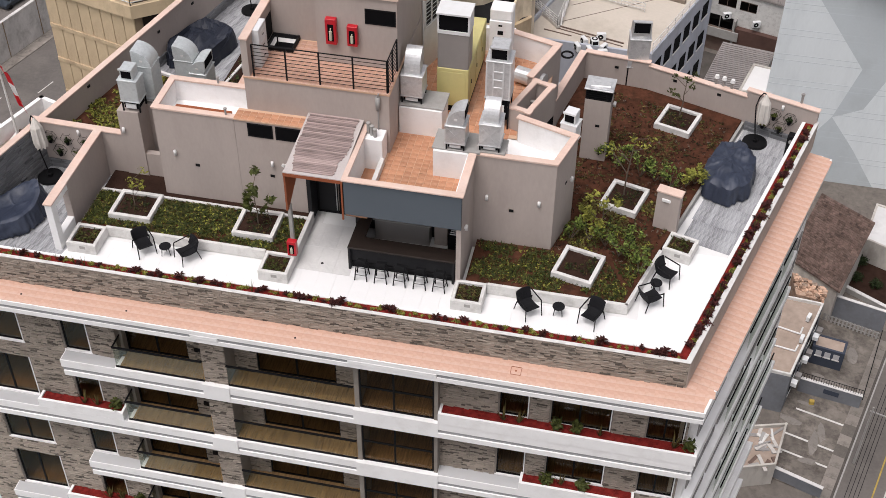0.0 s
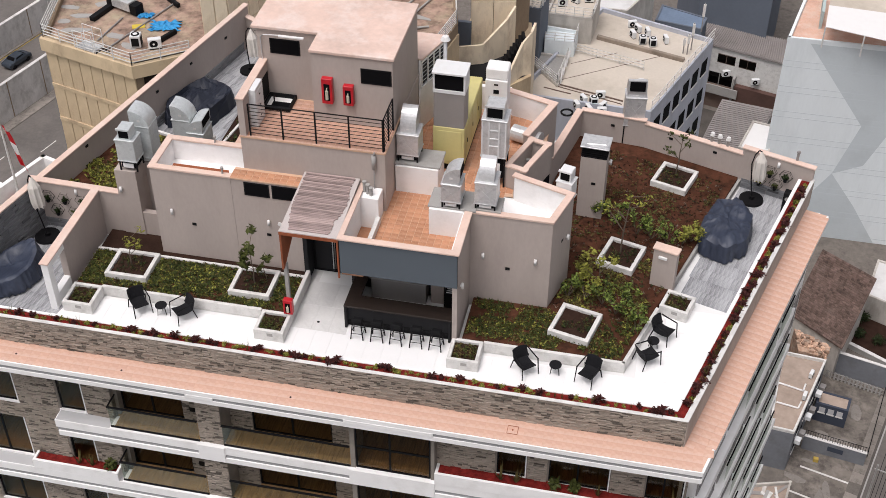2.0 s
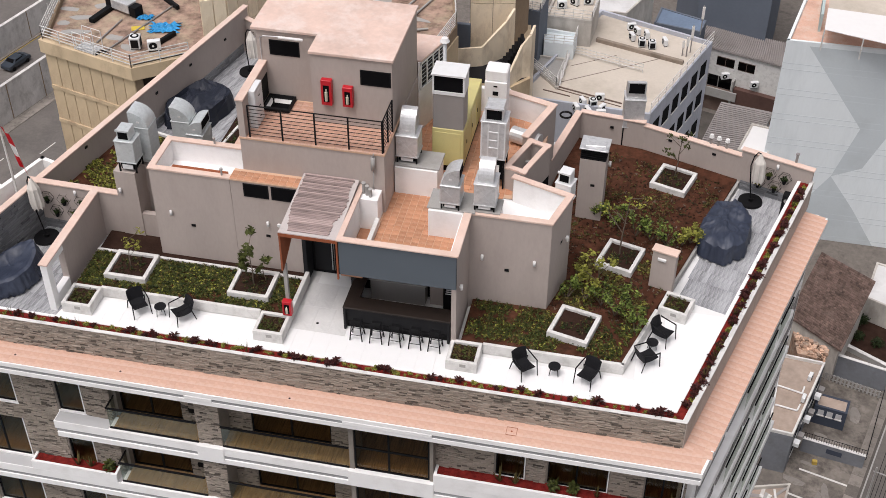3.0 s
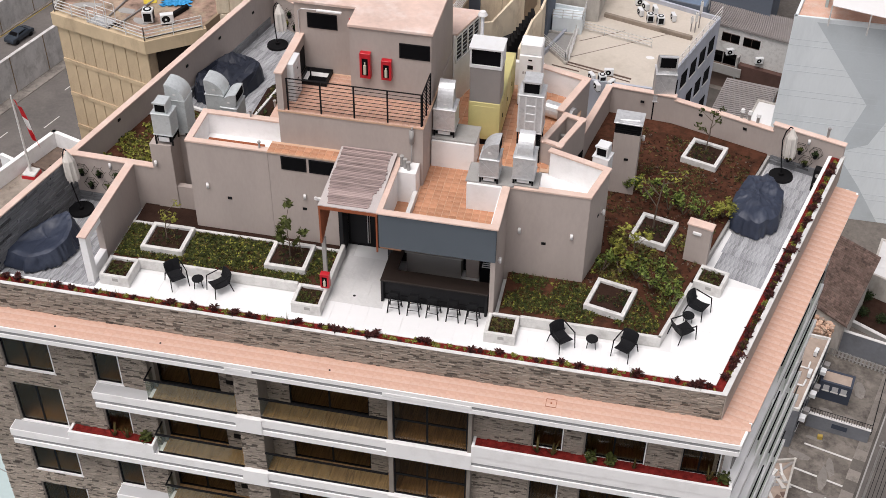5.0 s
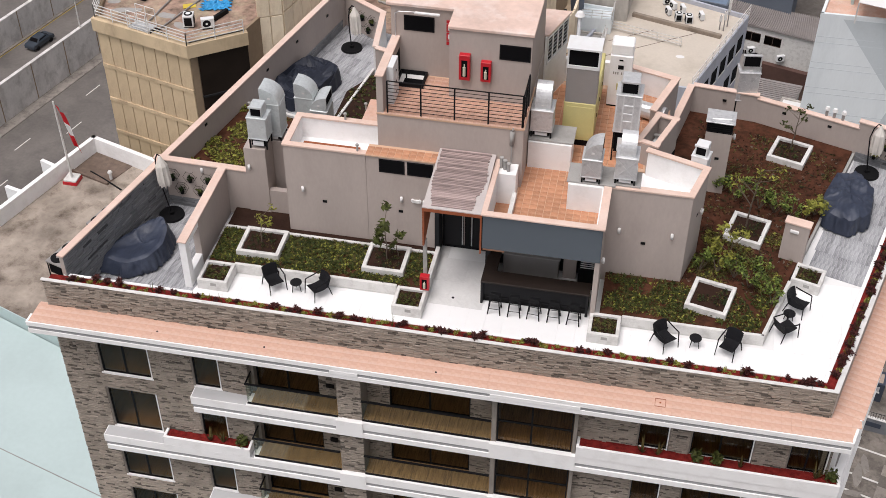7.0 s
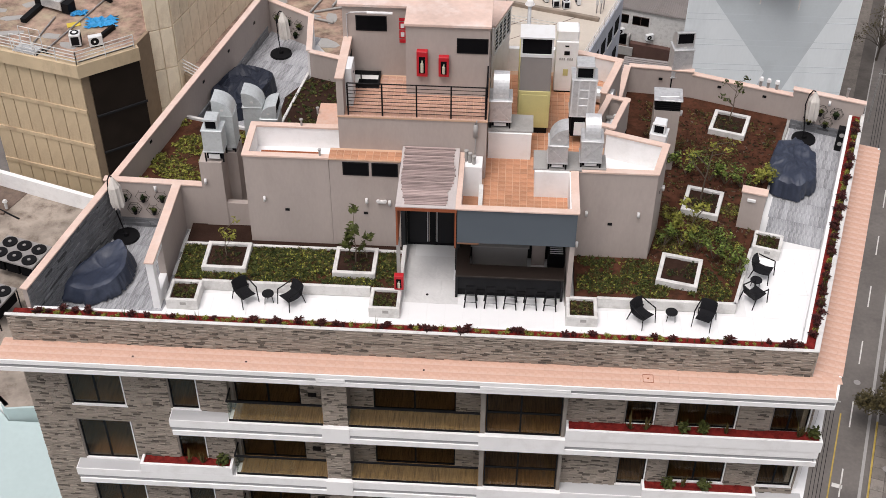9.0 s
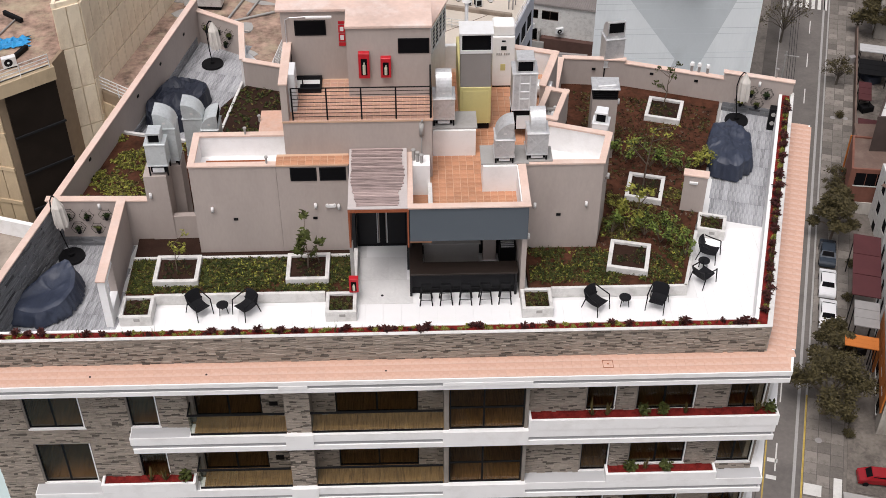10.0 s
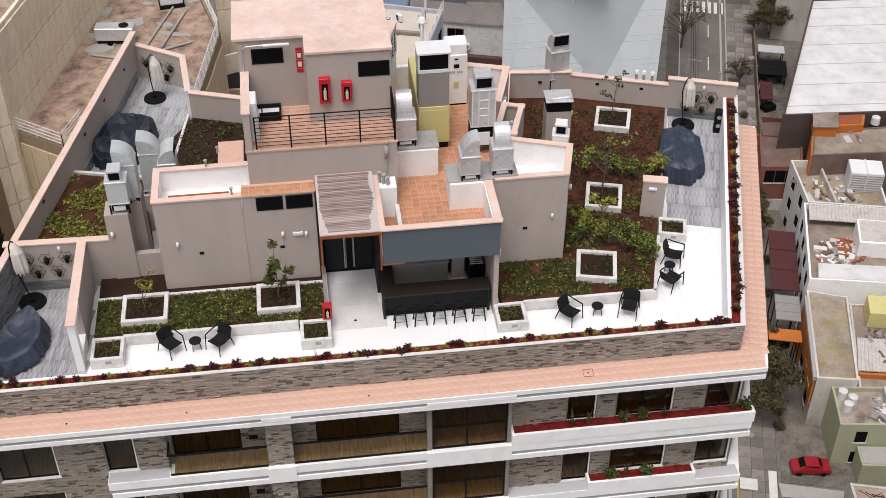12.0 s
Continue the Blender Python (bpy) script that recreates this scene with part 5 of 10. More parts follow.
for x0, y0, x1, y1 in ((-26.5, 56.0, -24.0, 64.0), (-26.2, 56.0, -22.6, 57.5), (-30.2, 56.5, -24.5, 54.5), (-24.9, 57.0, -23.2, 62.5)):
    d = thing("roof_pipe", "pale pipe run over the brick roof", "pipe", (0, 0, 0), group="roof pipe runs")
    bm = bmesh.new()
    tube(bm, (x0, y0, -20.1), (x1, y1, -20.1), 0.09, 6)
    part("pipe", bm, CONCRETE, d)

pr = random.Random(9)
for i in range(16):
    d = thing("cement_patch", "thin grey cement patch on the brick roof", "patch", (pr.uniform(-31, -23), pr.uniform(50, 66), -20.228), pr.uniform(-20, 20), group="cement patches")
    bm = bmesh.new()
    sx, sy = pr.uniform(0.5, 2.2), pr.uniform(0.3, 0.9)
    n = 9
    ring = [(sx * math.cos(2 * math.pi * k / n) * pr.uniform(0.7, 1.1), sy * math.sin(2 * math.pi * k / n) * pr.uniform(0.7, 1.1)) for k in range(n)]
    quad_prism(bm, ring, 0, 0.03)
    part("patch", bm, CONCRETE, d)
lay(1.9, 3.9)
# outside stair behind the tower, set straight into the world
def tapered_wall(bm, pts, t, z0):
    """A wall of thickness t on the plan points, its top following the height given with each."""
    for (x0, y0, a), (x1, y1, c) in zip(pts, pts[1:]):
        d = Vector((x1 - x0, y1 - y0)).normalized()
        n = Vector((-d.y, d.x)) * t
        lo = [bm.verts.new((x, y, z0)) for x, y in ((x0, y0), (x1, y1), (x1 + n.x, y1 + n.y), (x0 + n.x, y0 + n.y))]
        hi = [bm.verts.new((x, y, h)) for x, y, h in ((x0, y0, a), (x1, y1, c), (x1 + n.x, y1 + n.y, c), (x0 + n.x, y0 + n.y, a))]
        bm.faces.new(lo)
        bm.faces.new(hi)
        for i in range(4):
            k = (i + 1) % 4
            bm.faces.new((lo[i], lo[k], hi[k], hi[i]))


b = thing("stair_block", "beige concrete block with a dark outside stair", "building", (0, 0, 0))
bm = bmesh.new()
quad_prism(bm, [(-21.8, 70.4), (-15.9, 70.2), (-14.2, 72.4), (-15.6, 82.0), (-21.6, 82.0)], GROUND_Z, -33.0)
part("lower_mass", bm, BEIGE, b)
bm = bmesh.new()
quad_prism(bm, [(-21.5, 70.7), (-16.0, 70.6), (-14.5, 72.6), (-16.5, 77.5), (-21.3, 77.0)], -33.0, -32.98)
part("landing", bm, BARSIDE, b, "dark landing floor")
bm = bmesh.new()
quad_prism(bm, [(-20.7, 76.7), (-16.6, 77.6), (-15.8, 81.0), (-20.0, 82.0)], -33.0, -19.0)
part("core", bm, BEIGE_JOINT, b)
panels(b, (-20.7, 76.7), (-16.6, 77.6), -33.0, -19.0, 2.0, 4.6, BEIGE_PALE)
bm = bmesh.new()
tapered_wall(bm, [(-21.6, 71.0, -31.0), (-21.0, 72.7, -31.0), (-18.9, 73.5, -31.0), (-17.0, 75.6, -29.2), (-16.5, 77.0, -28.6)], 0.22, -33.0)
part("stair_parapet", bm, BEIGE_PALE, b, "beige parapet that climbs with the stair")
bm = bmesh.new()
tapered_wall(bm, [(-15.85, 70.4, -31.6), (-15.0, 72.2, -29.5), (-14.3, 72.7, -28.6), (-14.2, 74.4, -28.6)], 0.22, -44.0)
part("stair_wall", bm, BEIGE_PALE, b, "beige outer stair wall")
bm = bmesh.new()
box(bm, -21.9, -20.6, 76.2, 76.6, -33.0, -30.4)
part("door_leaf", bm, NAVYGREY, b, "grey steel door")
for k in range(10):
    bm = bmesh.new()
    x, y = -17.3 + 0.24 * k, 71.7 + 0.1 * k
    quad_prism(bm, [(x, y), (x + 0.27, y + 0.08), (x - 0.1, y + 1.4), (x - 0.37, y + 1.32)], -33.0, -32.62 + 0.36 * k)
    part("step", bm, BLACK, b)
laid.update(scene.objects)
# pale screed roof block behind the plant deck
R1, R2, R3, R4 = (-2.1, 68.0), (2.8, 82.0), (-8.5, 86.0), (-14.5, 68.5)
b = building("screed_roof_block", [R4, R1, R2, R3], -31.6, PALEBLUE, SCREED, "grey block with a pale screed roof and dark windows", rim=0.4)
face_windows(b, R1, R2, 5, 6, -33.0, 3.2, 1.5, 1.5)
roof_rail(b, [R1, R2], -31.6, 1.1, 1.5, 3)
roof_rail(b, [(-3.4, 75.5), (-12.5, 78.0)], -32.0, 0.9, 2.0, 3)
lay(-0.8, 3.8)
SZ = -38.36
t = thing("roof_upstand", "brown stained upstand with pipes across the screed roof", "upstand", (0, 0, 0))
bm = bmesh.new()
seg(bm, (-0.5, 87.0), (-9.6, 89.7), 0.4, SZ, SZ + 0.45)
soften(bm, 0.03)
part("upstand", bm, DUSTROOF, t)
bm = bmesh.new()
tube(bm, (-0.5, 86.9, SZ + 0.25), (-9.6, 89.6, SZ + 0.25), 0.09, 6)
part("pipe", bm, BROWNROOF, t)
for i, (x, y, a, up) in enumerate(((-10.10, 75.99, -60, 0), (-9.60, 77.20, -55, 0), (-8.59, 77.01, 20, 1), (-8.08, 78.34, 10, 0), (-7.65, 76.41, 60, 0), (-8.92, 75.64, -60, 0), (-7.66, 75.52, 15, 0),
                                (-6.32, 92.62, 25, 0), (-5.65, 91.80, -50, 0), (-6.07, 90.53, -60, 0), (-4.61, 91.31, -70, 0), (-4.98, 89.48, 10, 1), (-3.92, 89.24, 15, 1), (-2.65, 90.21, -70, 0))):
    ac_condenser((x, y, SZ + 0.02), a, s=1.0, upward=bool(up))
for p0, p1, r in (((-12.56, 79.92), (-5.87, 78.14), 0.08), ((-13.72, 79.04), (-10.96, 78.39), 0.06), ((-12.50, 79.51), (-5.93, 77.62), 0.05), ((-12.17, 80.85), (-2.31, 87.79), 0.025), ((-11.68, 84.00), (-7.31, 87.06), 0.025)):
    p = thing("roof_pipe", "thin dark pipe run over the screed roof", "pipe", (0, 0, 0), group="roof pipe runs")
    bm = bmesh.new()
    tube(bm, (*p0, SZ + 0.02 + r), (*p1, SZ + 0.02 + r), r, 6)
    part("pipe", bm, BROWNROOF, p)
t = thing("tyre", "old dark tyre lying on the screed roof", "tyre", (-10.90, 75.02, SZ + 0.02))
bm = bmesh.new()
ring = [(0.55 * math.cos(0.5236 * k), 0.55 * math.sin(0.5236 * k), 0.1) for k in range(13)]
path_tube(bm, ring, 0.1, 6)
part("tyre_ring", bm, BLACK, t)
p = thing("cement_patch", "round white patch on the screed roof", "patch", (-4.38, 82.48, SZ + 0.022), group="cement patches")
bm = bmesh.new()
quad_prism(bm, [(0.45 * math.cos(0.7 * k), 0.3 * math.sin(0.7 * k)) for k in range(9)], 0, 0.02)
part("patch", bm, PAPER, p)
for x, y, h in ((-0.34, 88.29, 2.4), (0.01, 89.28, 3.2), (-0.75, 88.43, 1.8), (0.85, 93.20, 3.4)):
    p = thing("roof_mast", "slender grey mast with aerials at the roof corner", "mast", (x, y, SZ), group="roof masts")
    bm = bmesh.new()
    tube(bm, (0, 0, 0), (0, 0, h), 0.06, 6)
    part("pole", bm, GREYBOX, p)
    bm = bmesh.new()
    box(bm, -0.14, 0.14, -0.1, 0.1, h * 0.55, h * 0.95)
    part("aerial", bm, CURB, p, "pale panel aerial")
b = building("roof_house", [(-17.5, 84.2), (-15.0, 83.6), (-14.6, 87.0), (-17.1, 87.8)], -32.4, NAVYGREY, SCREED, "small slate-blue roof house with white railings", base=GROUND_Z, rim=0.4)
roof_rail(b, [(-17.1, 87.8), (-17.5, 84.2), (-15.0, 83.6), (-14.6, 87.0)], -32.4, 1.0, 0.8, 4)
b = building("roof_house", [(-14.6, 85.2), (-11.6, 85.3), (-11.5, 87.7), (-15.1, 88.1)], -36.6, BLUEGREY, BLUEGREY, "pale blue roof house with white railings", base=GROUND_Z, rim=0.3)
roof_rail(b, [(-14.6, 85.2), (-11.6, 85.3), (-11.5, 87.7)], -36.6, 0.9, 0.8, 3)
b = building("roof_terrace", [(-15.0, 88.3), (-10.2, 88.1), (-9.9, 93.2), (-14.6, 93.6)], -35.3, HOUSEWALL, SCREED, "raised roof terrace with grey railings and roof plant", base=GROUND_Z, rim=0.3)
roof_rail(b, [(-15.0, 88.3), (-10.2, 88.1), (-9.9, 93.2)], -35.3, 1.1, 0.9, 3)
for x, y, a in ((-13.6, 90.6, 20), (-12.4, 91.6, -30), (-11.0, 92.0, 10)):
    ac_condenser((x, y, -35.58), a, s=1.1)
b = building("roof_annex", [(-15.9, 83.3), (-12.4, 79.3), (-12.0, 84.9), (-15.6, 85.0)], -38.0, HOUSEWALL, CONCRETE, "low annex roof with white rails and conduits", base=GROUND_Z, rim=0.2)
roof_rail(b, [(-15.9, 83.3), (-12.5, 79.5), (-12.1, 84.8)], -38.0, 1.0, 0.7, 4)
for k in range(5):
    bm = bmesh.new()
    tube(bm, (-12.25 + 0.05 * k, 80.0 + 1.6 * k, -38.6), (-12.15 + 0.1 * k, 80.9 + 1.6 * k, -37.0), 0.09, 6)
    part("conduit", bm, PAPER, b, "white conduit")
b = building("rear_block", [(-15.5, 117.0), (-8.0, 117.2), (-5.0, 124.6), (-16.5, 124.0)], -50.0, HOUSEWALL, MEMBRANE, "pale block with a white flat roof behind the screed roof", base=GROUND_Z, rim=0.5)
b = building("blue_roof_shed", [(-4.6, 124.6), (1.6, 123.4), (2.2, 126.6), (-4.0, 129.0)], -55.0, NAVYGREY, surface("faded_blue_roof", (0.15, 0.2, 0.28), 0.8, 0.2, 3, 0.4, 0.0), "shed with a faded blue roof", base=GROUND_Z, rim=0.1)
laid.update(scene.objects)
# white workshop with corrugated roof
EAVE, RIDGE = (Vector((0.68, 127.04)), Vector((15.22, 122.62))), (Vector((-1.98, 130.73)), Vector((15.05, 126.98)))
b = thing("workshop", "long white workshop with a corrugated grey roof", "building", (0, 0, 0))
back = (RIDGE[0] - EAVE[0]) * 0.06, (RIDGE[1] - EAVE[1]) * 0.06
W1, W2 = EAVE[0] + back[0], EAVE[1] + back[1]
out = Vector((-(W1 - W2).y, (W1 - W2).x)).normalized()
if out.y > 0:
    out = -out
bm = bmesh.new()
quad_prism(bm, [tuple(W1), tuple(W2), tuple(RIDGE[1]), tuple(RIDGE[0])], GROUND_Z, -58.95)
part("wall", bm, CURB, b)
for u0, u1 in ((0.26, 0.42), (0.455, 0.605)):
    p, q = W1.lerp(W2, u0), W1.lerp(W2, u1)
    bm = bmesh.new()
    seg(bm, tuple(p + out * 0.01), tuple(q + out * 0.01), 0.05, -61.2, -59.8)
    w = part("window", bm, BROWNROOF, b)
    bm = bmesh.new()
    seg(bm, tuple(p + out * 0.02), tuple(q + out * 0.02), 0.05, -61.1, -59.9)
    part("pane", bm, PANE_DARK, w)
    bm = bmesh.new()
    m = p.lerp(q, 0.5)
    seg(bm, tuple(m + out * 0.06 - (q - p) * 0.012), tuple(m + out * 0.06 + (q - p) * 0.012), 0.05, -61.1, -59.9)
    part("window_mullion", bm, BROWNROOF, w)
bm = bmesh.new()
n = 62
for i in range(n):
    p, q = EAVE[0].lerp(EAVE[1], i / n), EAVE[0].lerp(EAVE[1], (i + 0.55) / n)
    r, s = RIDGE[0].lerp(RIDGE[1], i / n), RIDGE[0].lerp(RIDGE[1], (i + 0.55) / n)
    lo = [bm.verts.new((*c, z)) for c, z in ((p, -58.8), (q, -58.8), (s, -57.6), (r, -57.6))]
    up = [bm.verts.new((*c, z)) for c, z in ((p, -58.64), (q, -58.64), (s, -57.44), (r, -57.44))]
    bm.faces.new(up)
    for k in range(4):
        m = (k + 1) % 4
        bm.faces.new((lo[k], lo[m], up[m], up[k]))
part("roof_ribs", bm, CORRUGATED, b, "ribs of the corrugated sheets", kind="stuff")
bm = bmesh.new()
lo = [bm.verts.new((*c, z)) for c, z in ((EAVE[0], -58.95), (EAVE[1], -58.95), (RIDGE[1], -57.75), (RIDGE[0], -57.75))]
up = [bm.verts.new((*c, z)) for c, z in ((EAVE[0], -58.79), (EAVE[1], -58.79), (RIDGE[1], -57.59), (RIDGE[0], -57.59))]
bm.faces.new(up)
bm.faces.new(list(reversed(lo)))
for k in range(4):
    m = (k + 1) % 4
    bm.faces.new((lo[k], lo[m], up[m], up[k]))
part("roof", bm, CORRUGATED, b, "corrugated roof sheets")
# gallery under the white wall
g = thing("gallery", "dark worn gallery below the white workshop wall", "building", (0, 0, 0))
bm = bmesh.new()
seg(bm, tuple(W1 + out * 0.5), tuple(W2 + out * 0.5), 1.0, GROUND_Z, -64.6)
part("wall", bm, BROWNROOF, g)
bm = bmesh.new()
seg(bm, tuple(W1 + out * 1.3), tuple(W1.lerp(W2, 0.5) + out * 1.3), 0.2, -65.4, -64.1)
part("parapet", bm, CONCRETE, g, "stained grey gallery parapet")
bm = bmesh.new()
seg(bm, tuple(W1 + out * 0.06), tuple(W1.lerp(W2, 0.42) + out * 0.06), 0.12, -64.5, -62.8)
part("opening", bm, PANE_DARK, g, "dark gallery openings")
for u in (0.1, 0.2, 0.3):
    bm = bmesh.new()
    m = W1.lerp(W2, u)
    seg(bm, tuple(m + out * 0.2), tuple(m + out * 0.2 + (W2 - W1) * 0.006), 0.2, -64.6, -62.8)
    part("gallery_post", bm, CONCRETE, g)
bm = bmesh.new()
seg(bm, tuple(W1.lerp(W2, 0.46) + out * 0.8), tuple(W2 + out * 0.8), 1.2, -66.2, -63.7)
part("shed_front", bm, surface("faded_red_brown_sheet", (0.1, 0.055, 0.045), 0.8, 0.3, 2, 0.4, 0.0), g, "faded red-brown sheet front")
bm = bmesh.new()
seg(bm, tuple(W1.lerp(W2, 0.44) + out * 1.0), tuple(W1.lerp(W2, 0.455) + out * 1.0), 1.6, -66.0, -62.6)
part("pier", bm, CONCRETE, g)
for u, d in ((0.36, 0.3), (0.63, 0.5)):
    m = W1.lerp(W2, u) + out * d
    ac_condenser((m.x, m.y, -62.9), 20, "old condenser on the workshop wall", s=1.2)
# thin dark sheet that paints the deep shade of the yard
bm = bmesh.new()
quad_prism(bm, [tuple(W1 + out * 1.5), tuple(W2 + out * 1.5), tuple(W2 + out * 22), tuple(W1 + out * 22)], GROUND_Z + 0.02, GROUND_Z + 0.06)
fixed("ground_workshop_yard", bm, LOT_BASE, "yard in front of the workshop, darkened to stand for shade", "yard")
b = building("slate_block", [(0.9, 130.26), (10.18, 127.61), (RIDGE[1].x - 2.0, RIDGE[1].y + 22), (RIDGE[0].x, RIDGE[0].y + 22)], -46.0, NAVYGREY, CONCRETE, "large plain slate-blue block behind the workshop", base=GROUND_Z, rim=0.5)
b = building("white_shed", [(7.18, 99.08), (10.80, 98.92), (11.41, 104.51), (8.75, 105.05)], -56.2, HOUSEWALL, PAPER, "low white-roofed shed beside the ribbed roof", base=GROUND_Z, rim=0.15)
laid.update(scene.objects)
b = thing("workshop_shed", "low shed with a ribbed grey roof", "building", (0, 0, 0))
bm = bmesh.new()
quad_prism(bm, [(4.0, 87.0), (9.6, 87.0), (12.0, 96.5), (6.4, 97.6)], G, -48.3)
part("wall", bm, CONCRETE, b)
bm = bmesh.new()
for k in range(26):
    p, q = Vector((4.0, 87.0)).lerp(Vector((6.4, 97.6)), k / 26), Vector((9.6, 87.0)).lerp(Vector((12.0, 96.5)), k / 26)
    n = Vector((0.08, 0.25))
    quad_prism(bm, [tuple(p), tuple(q), tuple(q + n), tuple(p + n)], -48.1, -47.95)
quad_prism(bm, [(3.9, 86.8), (9.8, 86.8), (12.2, 96.8), (6.3, 97.8)], -48.3, -48.1)
part("roof", bm, CORRUGATED, b, "ribbed roof sheets", kind="stuff")
lay(-1.7, 5.6)
# blue-grey block with painted diamonds, set straight into the world
BX0, BX1, BY, BTOP = 10.3, 29.5, 99.5, -41.9
b = thing("painted_block", "tall pale blue-grey block with large painted grey diamonds", "building", (0, 0, 0))
bm = bmesh.new()
quad_prism(bm, [(BX0, BY), (BX1, BY), (BX1 + 5.5, BY + 27), (BX0 + 5.5, BY + 28)], GROUND_Z - 4, BTOP)
part("wall", bm, BLUEGREY, b)
bm = bmesh.new()
quad_prism(bm, [(BX0 + 0.4, BY + 0.4), (BX1 - 0.4, BY + 0.4), (BX1 + 5, BY + 26.5), (BX0 + 5.8, BY + 27.5)], BTOP, BTOP + 0.05)
part("roof", bm, TILE, b, "terracotta roof deck")
bm = bmesh.new()
for p, q in (((BX0, BY), (BX1, BY)), ((BX1, BY), (BX1 + 5.5, BY + 27)), ((BX0 + 5.5, BY + 28), (BX0, BY))):
    seg(bm, p, q, 0.3, BTOP, BTOP + 0.5)
part("parapet", bm, BLUEGREY, b)
AWNING = [(13.90, 98.91), (21.95, 96.79), (22.39, 103.22), (14.38, 103.80)]
bm = bmesh.new()
quad_prism(bm, AWNING, BTOP + 2.5, BTOP + 2.56)
part("awning", bm, PAPER, b, "white stretched roof awning")
for x, y in AWNING[:3] + [tuple(Vector(AWNING[0]).lerp(Vector(AWNING[1]), 0.5))]:
    bm = bmesh.new()
    tube(bm, (x, y, BTOP), (x, y, BTOP + 2.5), 0.08, 6)
    part("awning_post", bm, CURB, b)
bm = bmesh.new()
seg(bm, (13.97, 102.87), (14.47, 108.72), 0.3, BTOP + 0.05, BTOP + 2.2)
part("wind_screen", bm, TEAL, b, "pale teal glass screen")
bm = bmesh.new()
quad_prism(bm, [(14.87, 105.02), (24.09, 102.57), (25.05, 115.29), (15.41, 116.08)], BTOP + 0.05, BTOP + 0.09)
part("deck_screed", bm, SCREED, b, "bare grey screed field")


def paint(pts):
    """A flat field of grey paint on the block's front."""
    bm = bmesh.new()
    v = [bm.verts.new((x, BY - 0.006, z)) for x, z in pts]
    w = [bm.verts.new((x, BY + 0.01, z)) for x, z in pts]
    bm.faces.new(v)
    for i in range(len(pts)):
        k = (i + 1) % len(pts)
        bm.faces.new((v[i], v[k], w[k], w[i]))
    part("painted_diamond", bm, PAINTGREY, b, "field of grey paint")


paint([(12.8, BTOP), (27.3, BTOP), (21.5, -57.0), (18.3, -58.6), (21.6, -62.9), (27.6, -72.0), (10.4, -72.0), (18.3, -58.55), (20.2, -51.7)])
for k in range(8):
    for dz in (0.0, 0.75):
        bm = bmesh.new()
        box(bm, BX0 + 0.1, BX1 - 0.1, BY - 0.014, BY + 0.01, BTOP - 2.4 - 3.3 * k - dz, BTOP - 2.34 - 3.3 * k - dz)
        part("groove", bm, PAINTGREY, b)
laid.update(scene.objects)

# flag roof and the teal wall on the left
STAINROOF = surface("stained_roof_concrete", (0.33, 0.28, 0.235), 0.95, 0.5, 2.2, 0.5, 0.2, stain=(0.085, 0.062, 0.047), stain_amount=0.95, stain_scale=0.55)
DARKMOSS = surface("mossy_roof_concrete", (0.17, 0.125, 0.1), 0.95, 0.5, 2.2, 0.6, 0.2, stain=(0.06, 0.048, 0.04), stain_amount=0.8, stain_scale=0.6)
ROOF_Z = -31.0
b = building("flag_block", [(-58.0, 32.1), (-43.0, 26.6), (-40.6, 24.1), (-37.0, 24.6), (-37.8, 43.35), (-49.65, 47.33), (-53.81, 34.53)], ROOF_Z + 1.2, TEAL, STAINROOF, "low block with teal walls, a stained concrete roof and white parapet", base=ZG, rim=1.2, t=0.35, top=WHITE)
for ob in b.children:
    if ob.name.startswith("parapet"):
        bpy.data.objects.remove(ob)
bm = bmesh.new()
for p, q in (((-37.8, 43.35), (-49.65, 47.33)), ((-49.65, 47.33), (-53.81, 34.53))):
    seg(bm, p, q, 0.35, ROOF_Z, ROOF_Z + 1.4)
part("parapet", bm, WHITE, b, "white parapet")
bm = bmesh.new()
path_tube(bm, [(-48.90, 44.44, ROOF_Z + 0.05), (-47.55, 43.76, ROOF_Z + 0.05), (-45.62, 42.67, ROOF_Z + 0.05)], 0.07, 6)
part("roof_pipe", bm, BLACK, b)
bm = bmesh.new()
quad_prism(bm, [(-49.28, 47.19), (-45.87, 45.92), (-47.03, 43.07), (-50.48, 44.18)], ROOF_Z + 0.004, ROOF_Z + 0.07)
part("mossy_field", bm, DARKMOSS, b, "dark mossy part of the roof")
bm = bmesh.new()
seg(bm, (-50.48, 44.18), (-46.92, 43.02), 0.2, ROOF_Z, ROOF_Z + 0.2)
part("roof_kerb", bm, DARKMOSS, b)
for p, q in (((-52.36, 43.38), (-50.83, 42.81)), ((-53.55, 39.77), (-52.11, 39.37))):
    bm = bmesh.new()
    seg(bm, p, q, 0.3, ROOF_Z - 1.0, ROOF_Z + 1.35)
    part("parapet_fin", bm, WHITE, b, "white fin behind the parapet")
v = thing("roof_vent", "short pale vent pipe with a cap on the stained roof", "vent", (-46.93, 43.82, ROOF_Z))
bm = bmesh.new()
tube(bm, (0, 0, 0), (0, 0, 0.7), 0.12, 10)
part("pipe", bm, CURB, v)
bm = bmesh.new()
tube(bm, (0, 0, 0.7), (0, 0, 0.85), 0.2, 10, 0.12)
part("cap", bm, CURB, v)
f = thing("flagpole", "white flagpole with a limp red and white flag", "flag", (-49.75, 43.02, ROOF_Z))
f.matrix_basis = f.matrix_basis @ Matrix.Scale(0.8, 4)
bm = bmesh.new()
box(bm, -0.7, 0.7, -0.7, 0.7, 0, 0.35)
part("plinth", bm, RED, f, "red plinth")
bm = bmesh.new()
box(bm, -0.65, 0.65, -0.65, 0.65, 0.35, 0.55)
soften(bm, 0.04)
